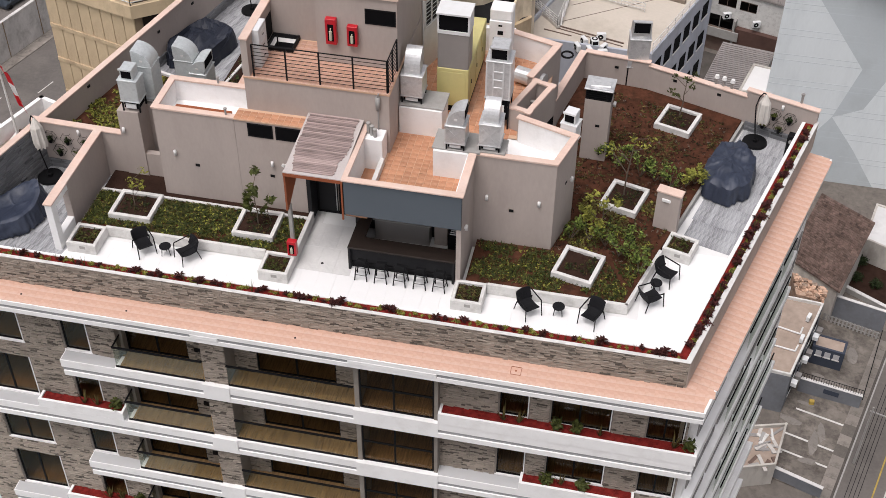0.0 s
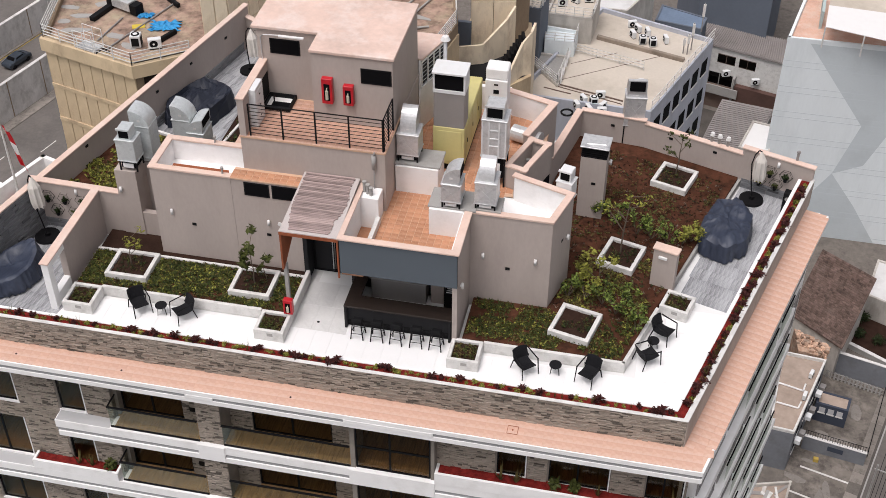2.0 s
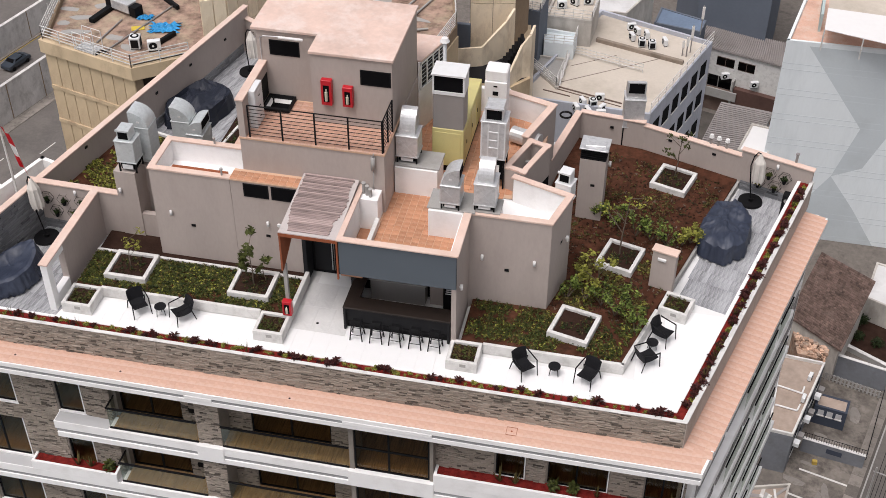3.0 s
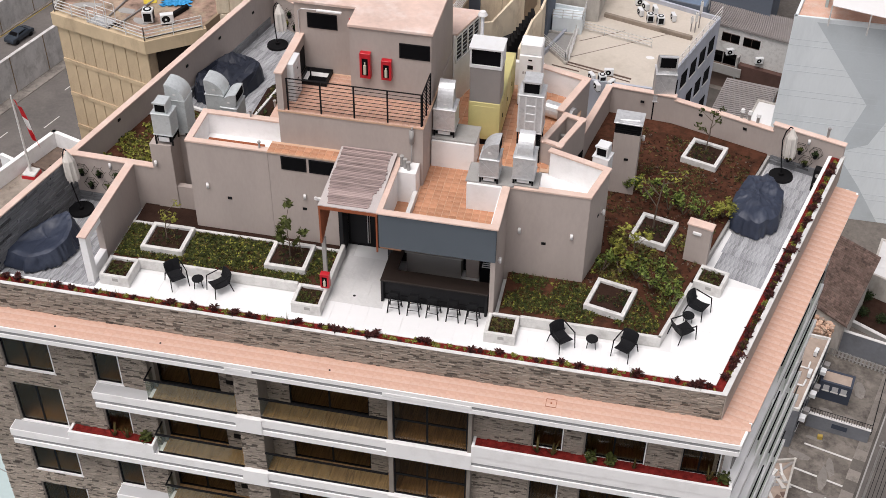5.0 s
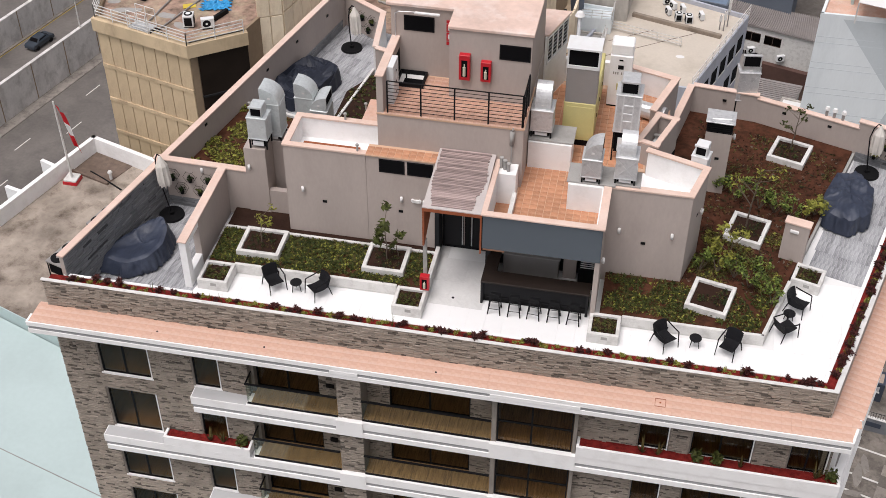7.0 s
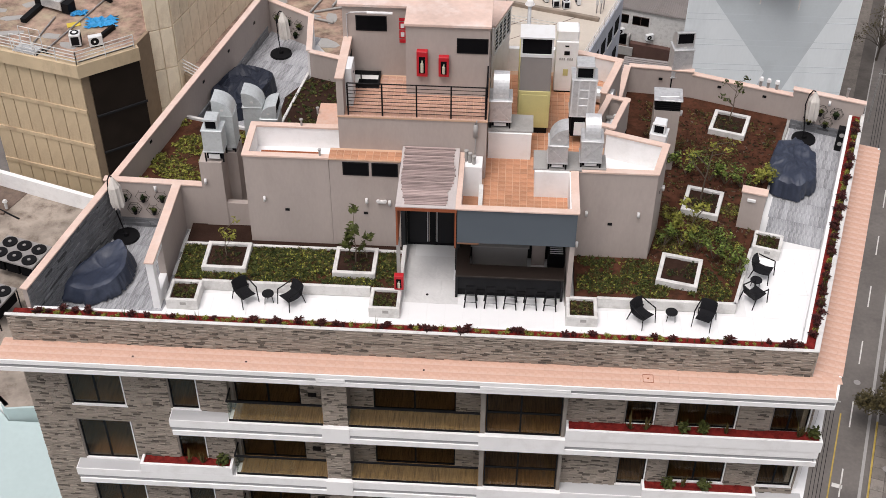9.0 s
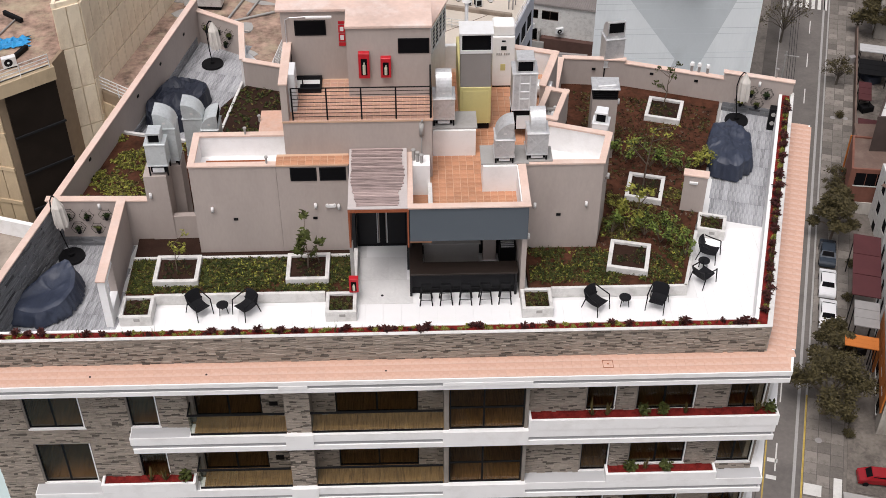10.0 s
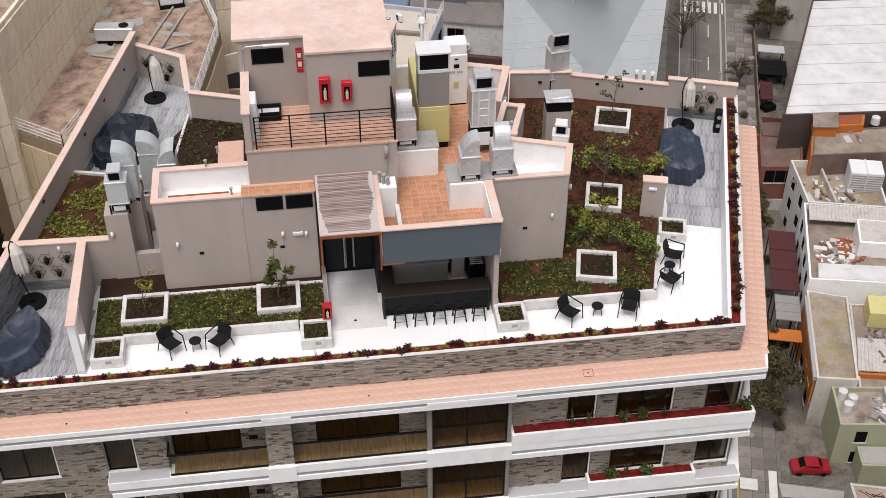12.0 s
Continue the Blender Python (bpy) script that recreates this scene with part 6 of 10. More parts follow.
part("plinth_cap", bm, CURB, f, "white cap")
bm = bmesh.new()
tube(bm, (0, 0, 0.5), (-0.2, 0.1, 9.2), 0.13, 8, 0.08)
part("pole", bm, CURB, f)
for k, m in ((0, RED), (1, PAPER), (2, RED)):
    bm = bmesh.new()
    rows = []
    for i in range(7):
        u = (k + i / 6) / 3
        x, z = 0.0 + 1.1 * u, 8.9 - 4.4 * u
        rows.append([bm.verts.new((x + 0.62 * v, 0.16 * math.sin(v * 7 + u * 5), z - 0.9 * v)) for v in (0.0, 0.33, 0.66, 1.0)])
    for p, q in zip(rows, rows[1:]):
        for i in range(3):
            bm.faces.new((p[i], q[i], q[i + 1], p[i + 1]))
    part("flag_stripe", bm, m, f, "flag stripe")


def fan_rack(at, turn, size):
    """Condensers in a steel rack, six fans side by side on top."""
    r = thing("fan_rack", "steel rack of condensers with six round black fans", "condenser rack", at, turn, group="racks of roof condensers")
    r.matrix_basis = r.matrix_basis @ Matrix.Scale(size, 4)
    bm = bmesh.new()
    box(bm, -0.75, 3.6, -2.15, 0.75, 2.15, 2.3)
    part("deck", bm, GREYBOX, r)
    for i in range(3):
        for j in range(2):
            bm = bmesh.new()
            tube(bm, (1.42 * i, -1.42 * j, 2.3), (1.42 * i, -1.42 * j, 2.42), 0.62, 18)
            fan = part("fan", bm, BLACK, r)
            bm = bmesh.new()
            tube(bm, (1.42 * i, -1.42 * j, 2.42), (1.42 * i, -1.42 * j, 2.47), 0.14, 10)
            part("hub", bm, GREYBOX, fan)
        bm = bmesh.new()
        quad_prism(bm, [(1.42 * i - 0.6, -2.0), (1.42 * i + 0.6, -2.0), (1.42 * i + 0.6, 0.6), (1.42 * i - 0.6, 0.6)], 1.0, 2.15)
        part("coil", bm, DARKVOID, r, "dark coil block")
    for x in (-0.7, 3.5):
        for y in (-2.1, 0.65):
            bm = bmesh.new()
            box(bm, x, x + 0.08, y, y + 0.08, 0, 2.15)
            part("leg", bm, BLACK, r)


for x, y in ((-44.32, 37.86), (-45.43, 33.48)):
    fan_rack((x, y, ROOF_Z), -17, 0.84)
laid.update(scene.objects)
b = building("teal_block", [(-90.0, 36.0), (-90.0, -40.0), (-26.0, -40.0), (-26.0, 24.0), (-40.6, 24.0), (-43.0, 26.5), (-58.0, 32.0)], ROOF_Z - 1.0, TEAL, TEAL, "neighbouring block with a flat pale teal roof", base=ZG, rim=0.0)
bm = bmesh.new()
seg(bm, (-70.0, 25.6), (-30.0, 13.6), 0.06, ROOF_Z - 1.0, ROOF_Z - 0.96)
part("roof_joint", bm, GREYBOX, b, "thin grey roof joint")
# white step in the block's front edge
bm = bmesh.new()
seg(bm, (-43.20, 26.52), (-40.72, 24.28), 0.3, ROOF_Z - 3.0, ROOF_Z + 0.02)
fixed("wall_step", bm, WHITE, "white stepped wall on the teal block's edge", "wall")
laid.update(scene.objects)
PALESHEET = surface("pale_ribbed_sheet", (0.54, 0.51, 0.48), 0.7, 0.3, 2.5, 0.5, 0.0, stain=(0.27, 0.22, 0.185), stain_amount=0.75, stain_scale=0.5)
# low houses and yards on the right flank, set straight into the world
LOT = surface("oil_stained_yard_concrete", (0.165, 0.145, 0.127), 0.9, 0.6, 2.5, 0.6, 0.2, stain=(0.045, 0.038, 0.034), stain_amount=0.8, stain_scale=0.7)
REPAIR = surface("grey_cement_repair", (0.23, 0.21, 0.19), 0.95, 0.3, 3, 0.6, 0.1, stain=(0.1, 0.09, 0.08), stain_amount=0.7, stain_scale=1.2)
PINKROOF = surface("dusty_pink_roof_screed", (0.36, 0.285, 0.235), 0.95, 0.3, 2.5, 0.4, 0.1, stain=(0.27, 0.21, 0.17), stain_amount=0.6, stain_scale=0.5)
BRICKHEAP = surface("broken_brick", (0.42, 0.27, 0.19), 0.95, 0.5, 3, 1.2, 0.2, island=0.9, stain=(0.5, 0.43, 0.36), stain_amount=0.6, stain_scale=1.5)
SLATEWALL = surface("slate_grey_yard_wall", (0.19, 0.2, 0.22), 0.9, 0.18, 3, 0.4, 0.05, stain=(0.12, 0.12, 0.125), stain_amount=0.5, stain_scale=0.5)
TILEROWS = surface("old_brown_tile", (0.115, 0.077, 0.064), 0.95, 0.5, 3.5, 0.8, 0.1, island=0.5, stain=(0.17, 0.125, 0.105), stain_amount=0.5, stain_scale=0.9)


def slope(bm, pts, t):
    """A slab t thick on four corner points (x, y, z)."""
    lo = [bm.verts.new(p) for p in pts]
    hi = [bm.verts.new((p[0], p[1], p[2] + t)) for p in pts]
    bm.faces.new(list(reversed(lo)))
    bm.faces.new(hi)
    for i in range(4):
        k = (i + 1) % 4
        bm.faces.new((lo[i], lo[k], hi[k], hi[i]))


b = thing("tile_roof_house", "old house with a sloping brown tile roof", "building", (0, 0, 0))
bm = bmesh.new()
quad_prism(bm, [(14.8, 78.6), (19.4, 75.0), (22.6, 83.7), (17.6, 87.1)], ZG, -63.1)
part("wall", bm, HOUSEWALL, b)
P0, P1, P2, P3 = Vector((14.2, 78.9, -63.0)), Vector((19.6, 74.5, -63.0)), Vector((23.0, 83.6, -60.5)), Vector((17.4, 87.5, -60.5))
bm = bmesh.new()
for k in range(34):
    a, c = k / 34, (k + 1.1) / 34
    for j in range(22):
        u, v = (j + 0.03) / 22, (j + 0.97) / 22
        p, q = P0.lerp(P3, a), P1.lerp(P2, a)
        r, s = P0.lerp(P3, c), P1.lerp(P2, c)
        slope(bm, [tuple(w) for w in (p.lerp(q, u), p.lerp(q, v), r.lerp(s, v) - Vector((0, 0, 0.05)), r.lerp(s, u) - Vector((0, 0, 0.05)))], 0.09)
part("roof_tiles", bm, TILEROWS, b, "courses of worn brown tiles", kind="stuff")
bm = bmesh.new()
slope(bm, [tuple(w - Vector((0, 0, 0.1))) for w in (P0, P1, P2, P3)], 0.06)
part("roof_deck", bm, BROWNROOF, b)
# flat-roofed grey house with pipes on its roof
b = building("flank_house", [(12.2, 61.4), (14.6, 61.15), (17.85, 71.9), (13.4, 72.3)], -62.35, SLATEWALL, PINKROOF, "narrow grey house with a dusty pink flat roof and white pipes", base=ZG, rim=0.35, t=0.2, top=CURB)
face_windows(b, (14.6, 61.15), (17.85, 71.9), 2, 4, -63.2, 2.4, 1.0, 1.2)
for pts in ([(12.9, 67.8), (15.5, 67.1), (15.75, 68.1)], [(12.9, 65.0), (15.0, 64.6), (15.3, 65.5)]):
    bm = bmesh.new()
    path_tube(bm, [(x, y, -62.55) for x, y in pts], 0.09, 6)
    part("pipe", bm, PAPER, b, "white roof pipe")
for x, y, a in ((16.3, 69.4, 70), (15.6, 66.2, 75)):
    ac_condenser((x, y, -62.68), a, s=0.9)
for k in range(6):
    q = Vector((14.75, 61.3)).lerp(Vector((17.95, 71.6)), (k + 0.4) / 6)
    t = thing("wall_condenser", "small weathered condenser on a bracket at the house wall", "condenser", (q.x + 0.3, q.y, -64.6 - 0.7 * (k % 2)), 73, group="wall condensers")
    bm = bmesh.new()
    box(bm, -0.35, 0.35, -0.28, 0.3, 0, 0.5)
    soften(bm, 0.03)
    part("case", bm, (ENAMEL, GREYBOX)[k % 2], t)
    bm = bmesh.new()
    tube(bm, (0, -0.3, 0.25), (0, -0.28, 0.25), 0.18, 10)
    part("fan_grille", bm, BLACK, t)
# broken brick parapet beyond it
b = thing("ruined_parapet", "broken brick parapet with loose rubble", "ruin", (0, 0, 0))
bm = bmesh.new()
quad_prism(bm, [(15.0, 72.6), (17.7, 72.1), (18.1, 73.9), (14.6, 75.9)], ZG, -62.3)
part("wall", bm, BRICKHEAP, b)
bm = bmesh.new()
pr = random.Random(8)
for i in range(150):
    q = Vector((14.9, 74.5)).lerp(Vector((17.9, 72.9)), pr.random()) + Vector((pr.uniform(-0.2, 0.2), pr.uniform(-1.0, 0.9)))
    s = pr.uniform(0.08, 0.28)
    c, sn = math.cos(pr.uniform(0, 3)), math.sin(pr.uniform(0, 3))
    quad_prism(bm, [(q.x + s * c, q.y + s * sn), (q.x - s * sn, q.y + s * c), (q.x - s * c, q.y - s * sn), (q.x + s * sn, q.y - s * c)], -62.32, -62.25 + pr.uniform(0, 0.35))
part("rubble", bm, BRICKHEAP, b, "loose broken bricks", kind="stuff")
# low white house in front, with sheets lying on its roof
b = building("low_house", [(9.5, 50.5), (13.8, 52.0), (14.8, 57.3), (10.5, 56.0)], -65.0, HOUSEWALL, PINKROOF, "low pale house with a cluttered dusty roof", base=ZG, rim=0.4, t=0.2)
pr = random.Random(12)
for i in range(22):
    x, y = pr.uniform(11.2, 14.0), pr.uniform(51.8, 56.4)
    t = thing("roof_clutter", pr.choice(("brown board lying on a low roof", "grey sheet lying on a low roof", "dark plank lying on a low roof")), "clutter", (x, y, -65.37), pr.uniform(0, 180), group="clutter on flat roofs")
    bm = bmesh.new()
    box(bm, -pr.uniform(0.3, 1.0), pr.uniform(0.3, 1.0), -pr.uniform(0.06, 0.25), pr.uniform(0.06, 0.25), 0, pr.uniform(0.04, 0.2))
    part("board", bm, pr.choice((CONCRETE, BROWNROOF, GREYBOX, PALESHEET, CURB)), t)
# parking yards
bm = bmesh.new()
quad_prism(bm, [(13.2, 52.9), (18.3, 51.3), (22.2, 63.3), (14.9, 64.5), (14.2, 58.0)], ZG, ZG + 0.112)
fixed("ground_yard", bm, LOT, "oil-stained concrete of the parking yard", "yard")
bm = bmesh.new()
quad_prism(bm, [(14.9, 64.8), (22.3, 63.6), (24.7, 73.8), (19.0, 75.4), (17.0, 71.5)], ZG, ZG + 0.112)
fixed("ground_yard_rear", bm, LOT, "stained concrete of the rear yard", "yard")
bm = bmesh.new()
for p, q in (((16.1, 61.85), (21.0, 60.5)), ((14.9, 58.5), (20.05, 56.95)), ((14.2, 56.4), (19.6, 54.75))):
    seg(bm, p, q, 0.22, ZG, ZG + 0.12)
fixed("yard_marking", bm, LINE, "white bay lines of the parking yard", "road marking")
for p, q, h, t in (((16.2, 64.45), (22.25, 63.25), 1.9, 0.3), ((13.0, 53.1), (18.3, 51.2), 1.5, 0.3), ((18.6, 76.4), (25.0, 74.7), 3.0, 0.3)):
    w = coped_wall("wall_yard", p, q, t, ZG, ZG + h, "slate-grey yard wall with a pale coping", 0.03, 0.08, SLATEWALL)
    w.children[0].data.materials[0] = CURB
bm = bmesh.new()
seg(bm, (18.6, 63.93), (20.1, 63.62), 0.03, ZG + 0.8, ZG + 1.4)
fixed("wall_yard_grille", bm, NAVYWALL, "dark grille in the yard wall", "grille")
f = thing("yard_fence", "pale slatted fence before the yard wall", "fence", (0, 0, 0))
fence_turn = math.degrees(math.atan2(-1.7, 5.6))
bm = bmesh.new()
box(bm, -0.1, 0.1, -0.03, 0.03, 0.0, 1.1)
slat_mesh = mesh_of("slat", bm, CONCRETE)
for k in range(15):
    ob = new("slat", slat_mesh)
    ob.parent = f
    ob.matrix_basis = pose(18.95 + 0.385 * k, 75.2 - 0.117 * k, ZG, 0, 0, fence_turn)
for h in (0.3, 0.85):
    bm = bmesh.new()
    seg(bm, (18.8, 75.3), (24.6, 73.55), 0.05, ZG + h, ZG + h + 0.1)
    part("fence_rail", bm, CONCRETE, f)
f = thing("yard_railing", "thin dark railing on the yard wall", "railing", (0, 0, 0))
bm = bmesh.new()
for k in range(26):
    q = Vector((16.3, 64.6)).lerp(Vector((22.3, 63.4)), k / 25)
    tube(bm, (q.x, q.y, ZG + 1.9), (q.x, q.y, ZG + 2.6), 0.025, 4)
tube(bm, (16.3, 64.6, ZG + 2.6), (22.3, 63.4, ZG + 2.6), 0.03, 4)
tube(bm, (22.4, 63.5, ZG + 1.2), (24.8, 73.8, ZG + 1.2), 0.06, 4)
part("bars", bm, BLACK, f)
k = building("kiosk", [(17.3, 68.6), (20.5, 68.0), (20.9, 69.9), (17.6, 70.5)], ZG + 2.6, NAVYWALL, PINKROOF, "small dark kiosk with a dusty roof and pale window frames", base=ZG, rim=0.06)
face_windows(k, (17.3, 68.6), (20.5, 68.0), 1, 3, ZG + 2.2, 2, 0.6, 0.7, 0.3, material=SLABGREY)
t = thing("traffic_cone", "small yellow bollard in the parking yard", "bollard", (17.6, 62.9, ZG + 0.112))
bm = bmesh.new()
box(bm, -0.25, 0.25, -0.2, 0.2, 0, 0.5)
soften(bm, 0.05)
part("body", bm, YELLOW_LINE, t)
pr = random.Random(31)
for x, y, sx, sy in ((15.6, 60.3, 1.4, 0.5), (17.8, 57.8, 0.5, 1.6), (18.6, 59.2, 0.4, 1.3), (17.2, 55.4, 1.0, 0.4), (19.8, 66.3, 1.9, 0.35), (18.4, 66.9, 0.8, 0.3), (17.0, 62.8, 0.9, 0.3), (21.8, 70.5, 0.6, 1.4)):
    d = thing("cement_patch", "grey cement repair on the yard floor", "patch", (x, y, ZG + 0.113), pr.uniform(-20, 10), group="cement patches")
    bm = bmesh.new()
    quad_prism(bm, [(sx * math.cos(0.63 * j) * pr.uniform(0.7, 1.15), sy * math.sin(0.63 * j) * pr.uniform(0.7, 1.15)) for j in range(10)], 0, 0.02)
    part("patch", bm, REPAIR, d)
# porch and small court behind the brown roof
b = building("porch_house", [(22.9, 86.0), (26.0, 84.6), (28.0, 91.5), (24.5, 92.5)], -64.8, HOUSEWALL, MEMBRANE, "pale flat-roofed porch beside a small court", base=ZG, rim=0.15)
bm = bmesh.new()
quad_prism(bm, [(21.2, 81.0), (25.6, 78.4), (26.3, 84.6), (22.6, 86.2)], ZG, ZG + 0.08)
fixed("ground_court", bm, DARKSOIL, "dark earth of a small court", "yard")
coped_wall("wall_court", (21.1, 80.9), (26.2, 78.0), -0.4, ZG, ZG + 0.7, "low pale court wall", 0.02, 0.08, CONCRETE).children[0].data.materials[0] = CURB
for i, (x, y) in enumerate(((22.4, 84.6), (23.2, 85.2), (24.6, 81.6), (22.6, 82.4))):
    p = thing("street_bush", "dark green bush in a small court", "bush", (x, y, ZG + 0.08), group="front yard bushes")
    bm = bmesh.new()
    leaf_cloud(bm, (0, 0, 0.6), (0.8, 0.8, 0.6), 300, 0.14, random.Random(340 + i), 0.3)
    part("leaves", bm, LEAF_DARK, p)
laid.update(scene.objects)
# houses across the side street
def house(outline, z1, wall, roof, label, front=None, cols=2, rows=2):
    b = building("house", outline, z1, wall, roof, label, rim=0.7)
    if front:
        face_windows(b, front[0], front[1], rows, cols, z1 - 1.2, 2.9, 1.1, 1.5)
    return b


def lot(s0, s1, o0, o1):
    return [street(s0, o0), street(s0, o1), street(s1, o1), street(s1, o0)]


rng = random.Random(5)
house(lot(124.0, 170.0, 19.0, 50), -47.0, HOUSEWALL, SCREED, "long pale block beyond the hall")
for k in range(14):
    o = 32.5 + 13 * (k % 3)
    s = 30 + 12 * (k // 3)
    house(lot(s, s + 10.5, o, o + 12), -50 + rng.uniform(-2, 2.5), rng.choice((HOUSEWALL, CONCRETE, BEIGE)), rng.choice((SCREED, CONCRETE, MEMBRANE)), "plain flat-roofed city house across the street")
lay(2.2, 7.6)
for s0, s1, o0, o1, z, m, label in ((69.2, 71.0, 13.9, 17.3, -63.0, ORANGE, "flat orange awning over the pavement"), (72.0, 76.0, 14.7, 17.3, -62.6, GREYBOX, "grey metal porch roof"), (76.6, 87.0, 14.4, 17.4, -62.4, MAROON, "maroon metal canopy over the forecourt"),
                                    (112.0, 116.0, 15.3, 19.2, -66.0, MAROON, "dark maroon sheet over a forecourt"), (120.5, 125.0, 15.3, 17.0, -66.0, MAROON, "dark maroon sheet over a forecourt"), (127.0, 131.0, 15.3, 19.2, -66.0, BLACK, "black netting over a forecourt"), (132.4, 134.4, 15.3, 19.0, -65.6, SLABGREY, "pale grey sheet roof over a forecourt")):
    a = thing("awning", label, "awning", (0, 0, 0), group="street awnings")
    for k in range(3):
        bm = bmesh.new()
        way_strip(bm, s0 + (s1 - s0) * k / 3, s0 + (s1 - s0) * (k + 0.97) / 3, o0, o1, z, z + 0.12)
        part("sheet", bm, m, a)
    for s, o in ((s0 + 0.2, o0 + 0.2), (s1 - 0.2, o0 + 0.2), (s0 + 0.2, o1 - 0.2), (s1 - 0.2, o1 - 0.2)):
        x, y = way(s, o)
        bm = bmesh.new()
        tube(bm, (x, y, ZG), (x, y, z), 0.06, 6)
        part("post", bm, BLACK, a)
bm = bmesh.new()
way_strip(bm, 104, 142, 15.05, 19.5, ZG, ZG + 0.12)
fixed("ground_forecourts", bm, LOT, "dark stained floor of the forecourts", "yard")
bm = bmesh.new()
way_strip(bm, 104, 142, 15.0, 15.2, ZG, ZG + 1.6)
fixed("fence_forecourts", bm, BROWNROOF, "dark sheet fence along the forecourts", "fence")
for i, (s, o, sx, sy, h) in enumerate(((121.0, 16.6, 0.9, 0.6, 0.9), (129.0, 17.0, 1.0, 1.4, 1.2), (133.0, 14.6, 0.5, 0.4, 1.0), (74.0, 16.0, 0.6, 1.0, 1.1), (110.6, 16.0, 0.9, 0.5, 0.8), (108.0, 16.8, 0.6, 0.9, 1.2))):
    t = thing("yard_clutter", "dark stacked goods in a front yard", "clutter", (*way(s, o), ZG + 0.1), 16, group="front yard goods")
    bm = bmesh.new()
    box(bm, -sx, sx, -sy, sy, 0, h)
    soften(bm, 0.08)
    part("crate", bm, (BLACK, NAVYWALL, GREYBOX)[i % 3], t)
laid.update(scene.objects)


def street_tree(at, h, r, count, leaf, size, label, seed, bare=False):
    """A forked trunk with limbs and twigs; the leaves hang in uneven clumps round the limbs' ends."""
    rng = random.Random(seed)
    t = thing("street_tree", label, "tree", at, group="street trees")
    wood, leaves = bmesh.new(), bmesh.new()
    tube(wood, (0, 0, 0), (0.1, 0, h * 0.3), 0.2, 8, 0.15)
    limbs = 16
    for i in range(limbs):
        a = 6.28 * (i + rng.uniform(-0.4, 0.4)) / limbs * 2.62
        k = math.sqrt((i + 0.7) / limbs)
        base = Vector((0.1, 0, h * rng.uniform(0.25, 0.34)))
        tip = Vector((math.cos(a) * r * 0.8 * k, math.sin(a) * r * 0.8 * k, h * (0.92 - 0.42 * k * k + rng.uniform(-0.1, 0.1))))
        mid = base.lerp(tip, 0.5) + Vector((0, 0, h * 0.06))
        tube(wood, base, mid, 0.09, 6, 0.06)
        tube(wood, mid, tip, 0.06, 6, 0.02)
        for j in range(7 if bare else 3):
            e = tip + Vector((rng.uniform(-1, 1), rng.uniform(-1, 1), rng.uniform(-0.1, 0.6))) * r * 0.3
            tube(wood, mid.lerp(tip, rng.uniform(0.2, 0.9)), e, 0.03, 4, 0.01)
        w = r * rng.uniform(0.24, 0.4)
        leaf_cloud(leaves, tip, (w, w, w * 0.75), count // limbs, size, rng, 0.15)
    part("trunk", wood, DRYTWIG if bare else BARK, t)
    part("crown", leaves, leaf, t)


for i, (x, y, hh, r, bare) in enumerate(((30.2, 57.6, 7.2, 4.7, 0), (32.6, 64.4, 6.0, 2.4, 0), (38.0, 84.5, 6.5, 3.0, 0), (39.6, 88.4, 5.0, 2.2, 0), (41.3, 94.6, 3.6, 1.8, 1), (42.6, 129.2, 8.0, 4.4, 1), (47.7, 117.9, 4.4, 2.4, 1), (56.6, 130.8, 6.5, 3.4, 0), (40.6, 92.6, 3.2, 1.4, 1))):
    street_tree((x, y, ZG), hh, r, 900 if bare else 9000, TREELEAF, 0.14 if bare else 0.2, "half bare street tree beside the road" if bare else "dense dusty green street tree", 200 + i, bool(bare))
for i, (s, o) in enumerate(((82.0, 14.9), (88.0, 15.2), (63.5, 15.3), (61.4, 15.4), (118.6, 13.2))):
    p = thing("street_bush", "dark green clipped bush in a front yard", "bush", (*way(s, o), ZG + 0.05), group="front yard bushes")
    bm = bmesh.new()
    leaf_cloud(bm, (0, 0, 0.5), (0.7, 0.7, 0.5), 300, 0.13, random.Random(300 + i), 0.4)
    part("leaves", bm, TREELEAF, p)
laid.update(scene.objects)
# street cables and poles
for k in range(4):
    c = thing("street_cable", "thin dark overhead cable along the street", "cable", (0, 0, 0), group="overhead cables")
    for s in range(20, 160, 20):
        o = 5.2 + 0.35 * k
        bm = bmesh.new()
        path_tube(bm, [(*way(s, o), -60.4 - 0.35 * k), (*way(s + 5, o), -60.7 - 0.35 * k), (*way(s + 10, o), -60.8 - 0.35 * k), (*way(s + 15, o), -60.7 - 0.35 * k), (*way(s + 20, o), -60.4 - 0.35 * k)], 0.035, 4)
        part("span", bm, BLACK, c)
for s in range(20, 161, 20):
    c = thing("utility_pole", "slender concrete utility pole", "pole", (*way(s, 4.9), ZG), group="utility poles")
    bm = bmesh.new()
    tube(bm, (0, 0, 0), (0, 0, 8.2), 0.13, 8, 0.08)
    part("shaft", bm, CONCRETE, c)
    bm = bmesh.new()
    seg(bm, way(s, 4.7), way(s, 6.6), 0.1, ZG + 7.5, ZG + 7.6)
    arm = part("cross_arm", bm, CONCRETE, c)
    arm.matrix_parent_inverse = c.matrix_basis.inverted()
laid.update(scene.objects)
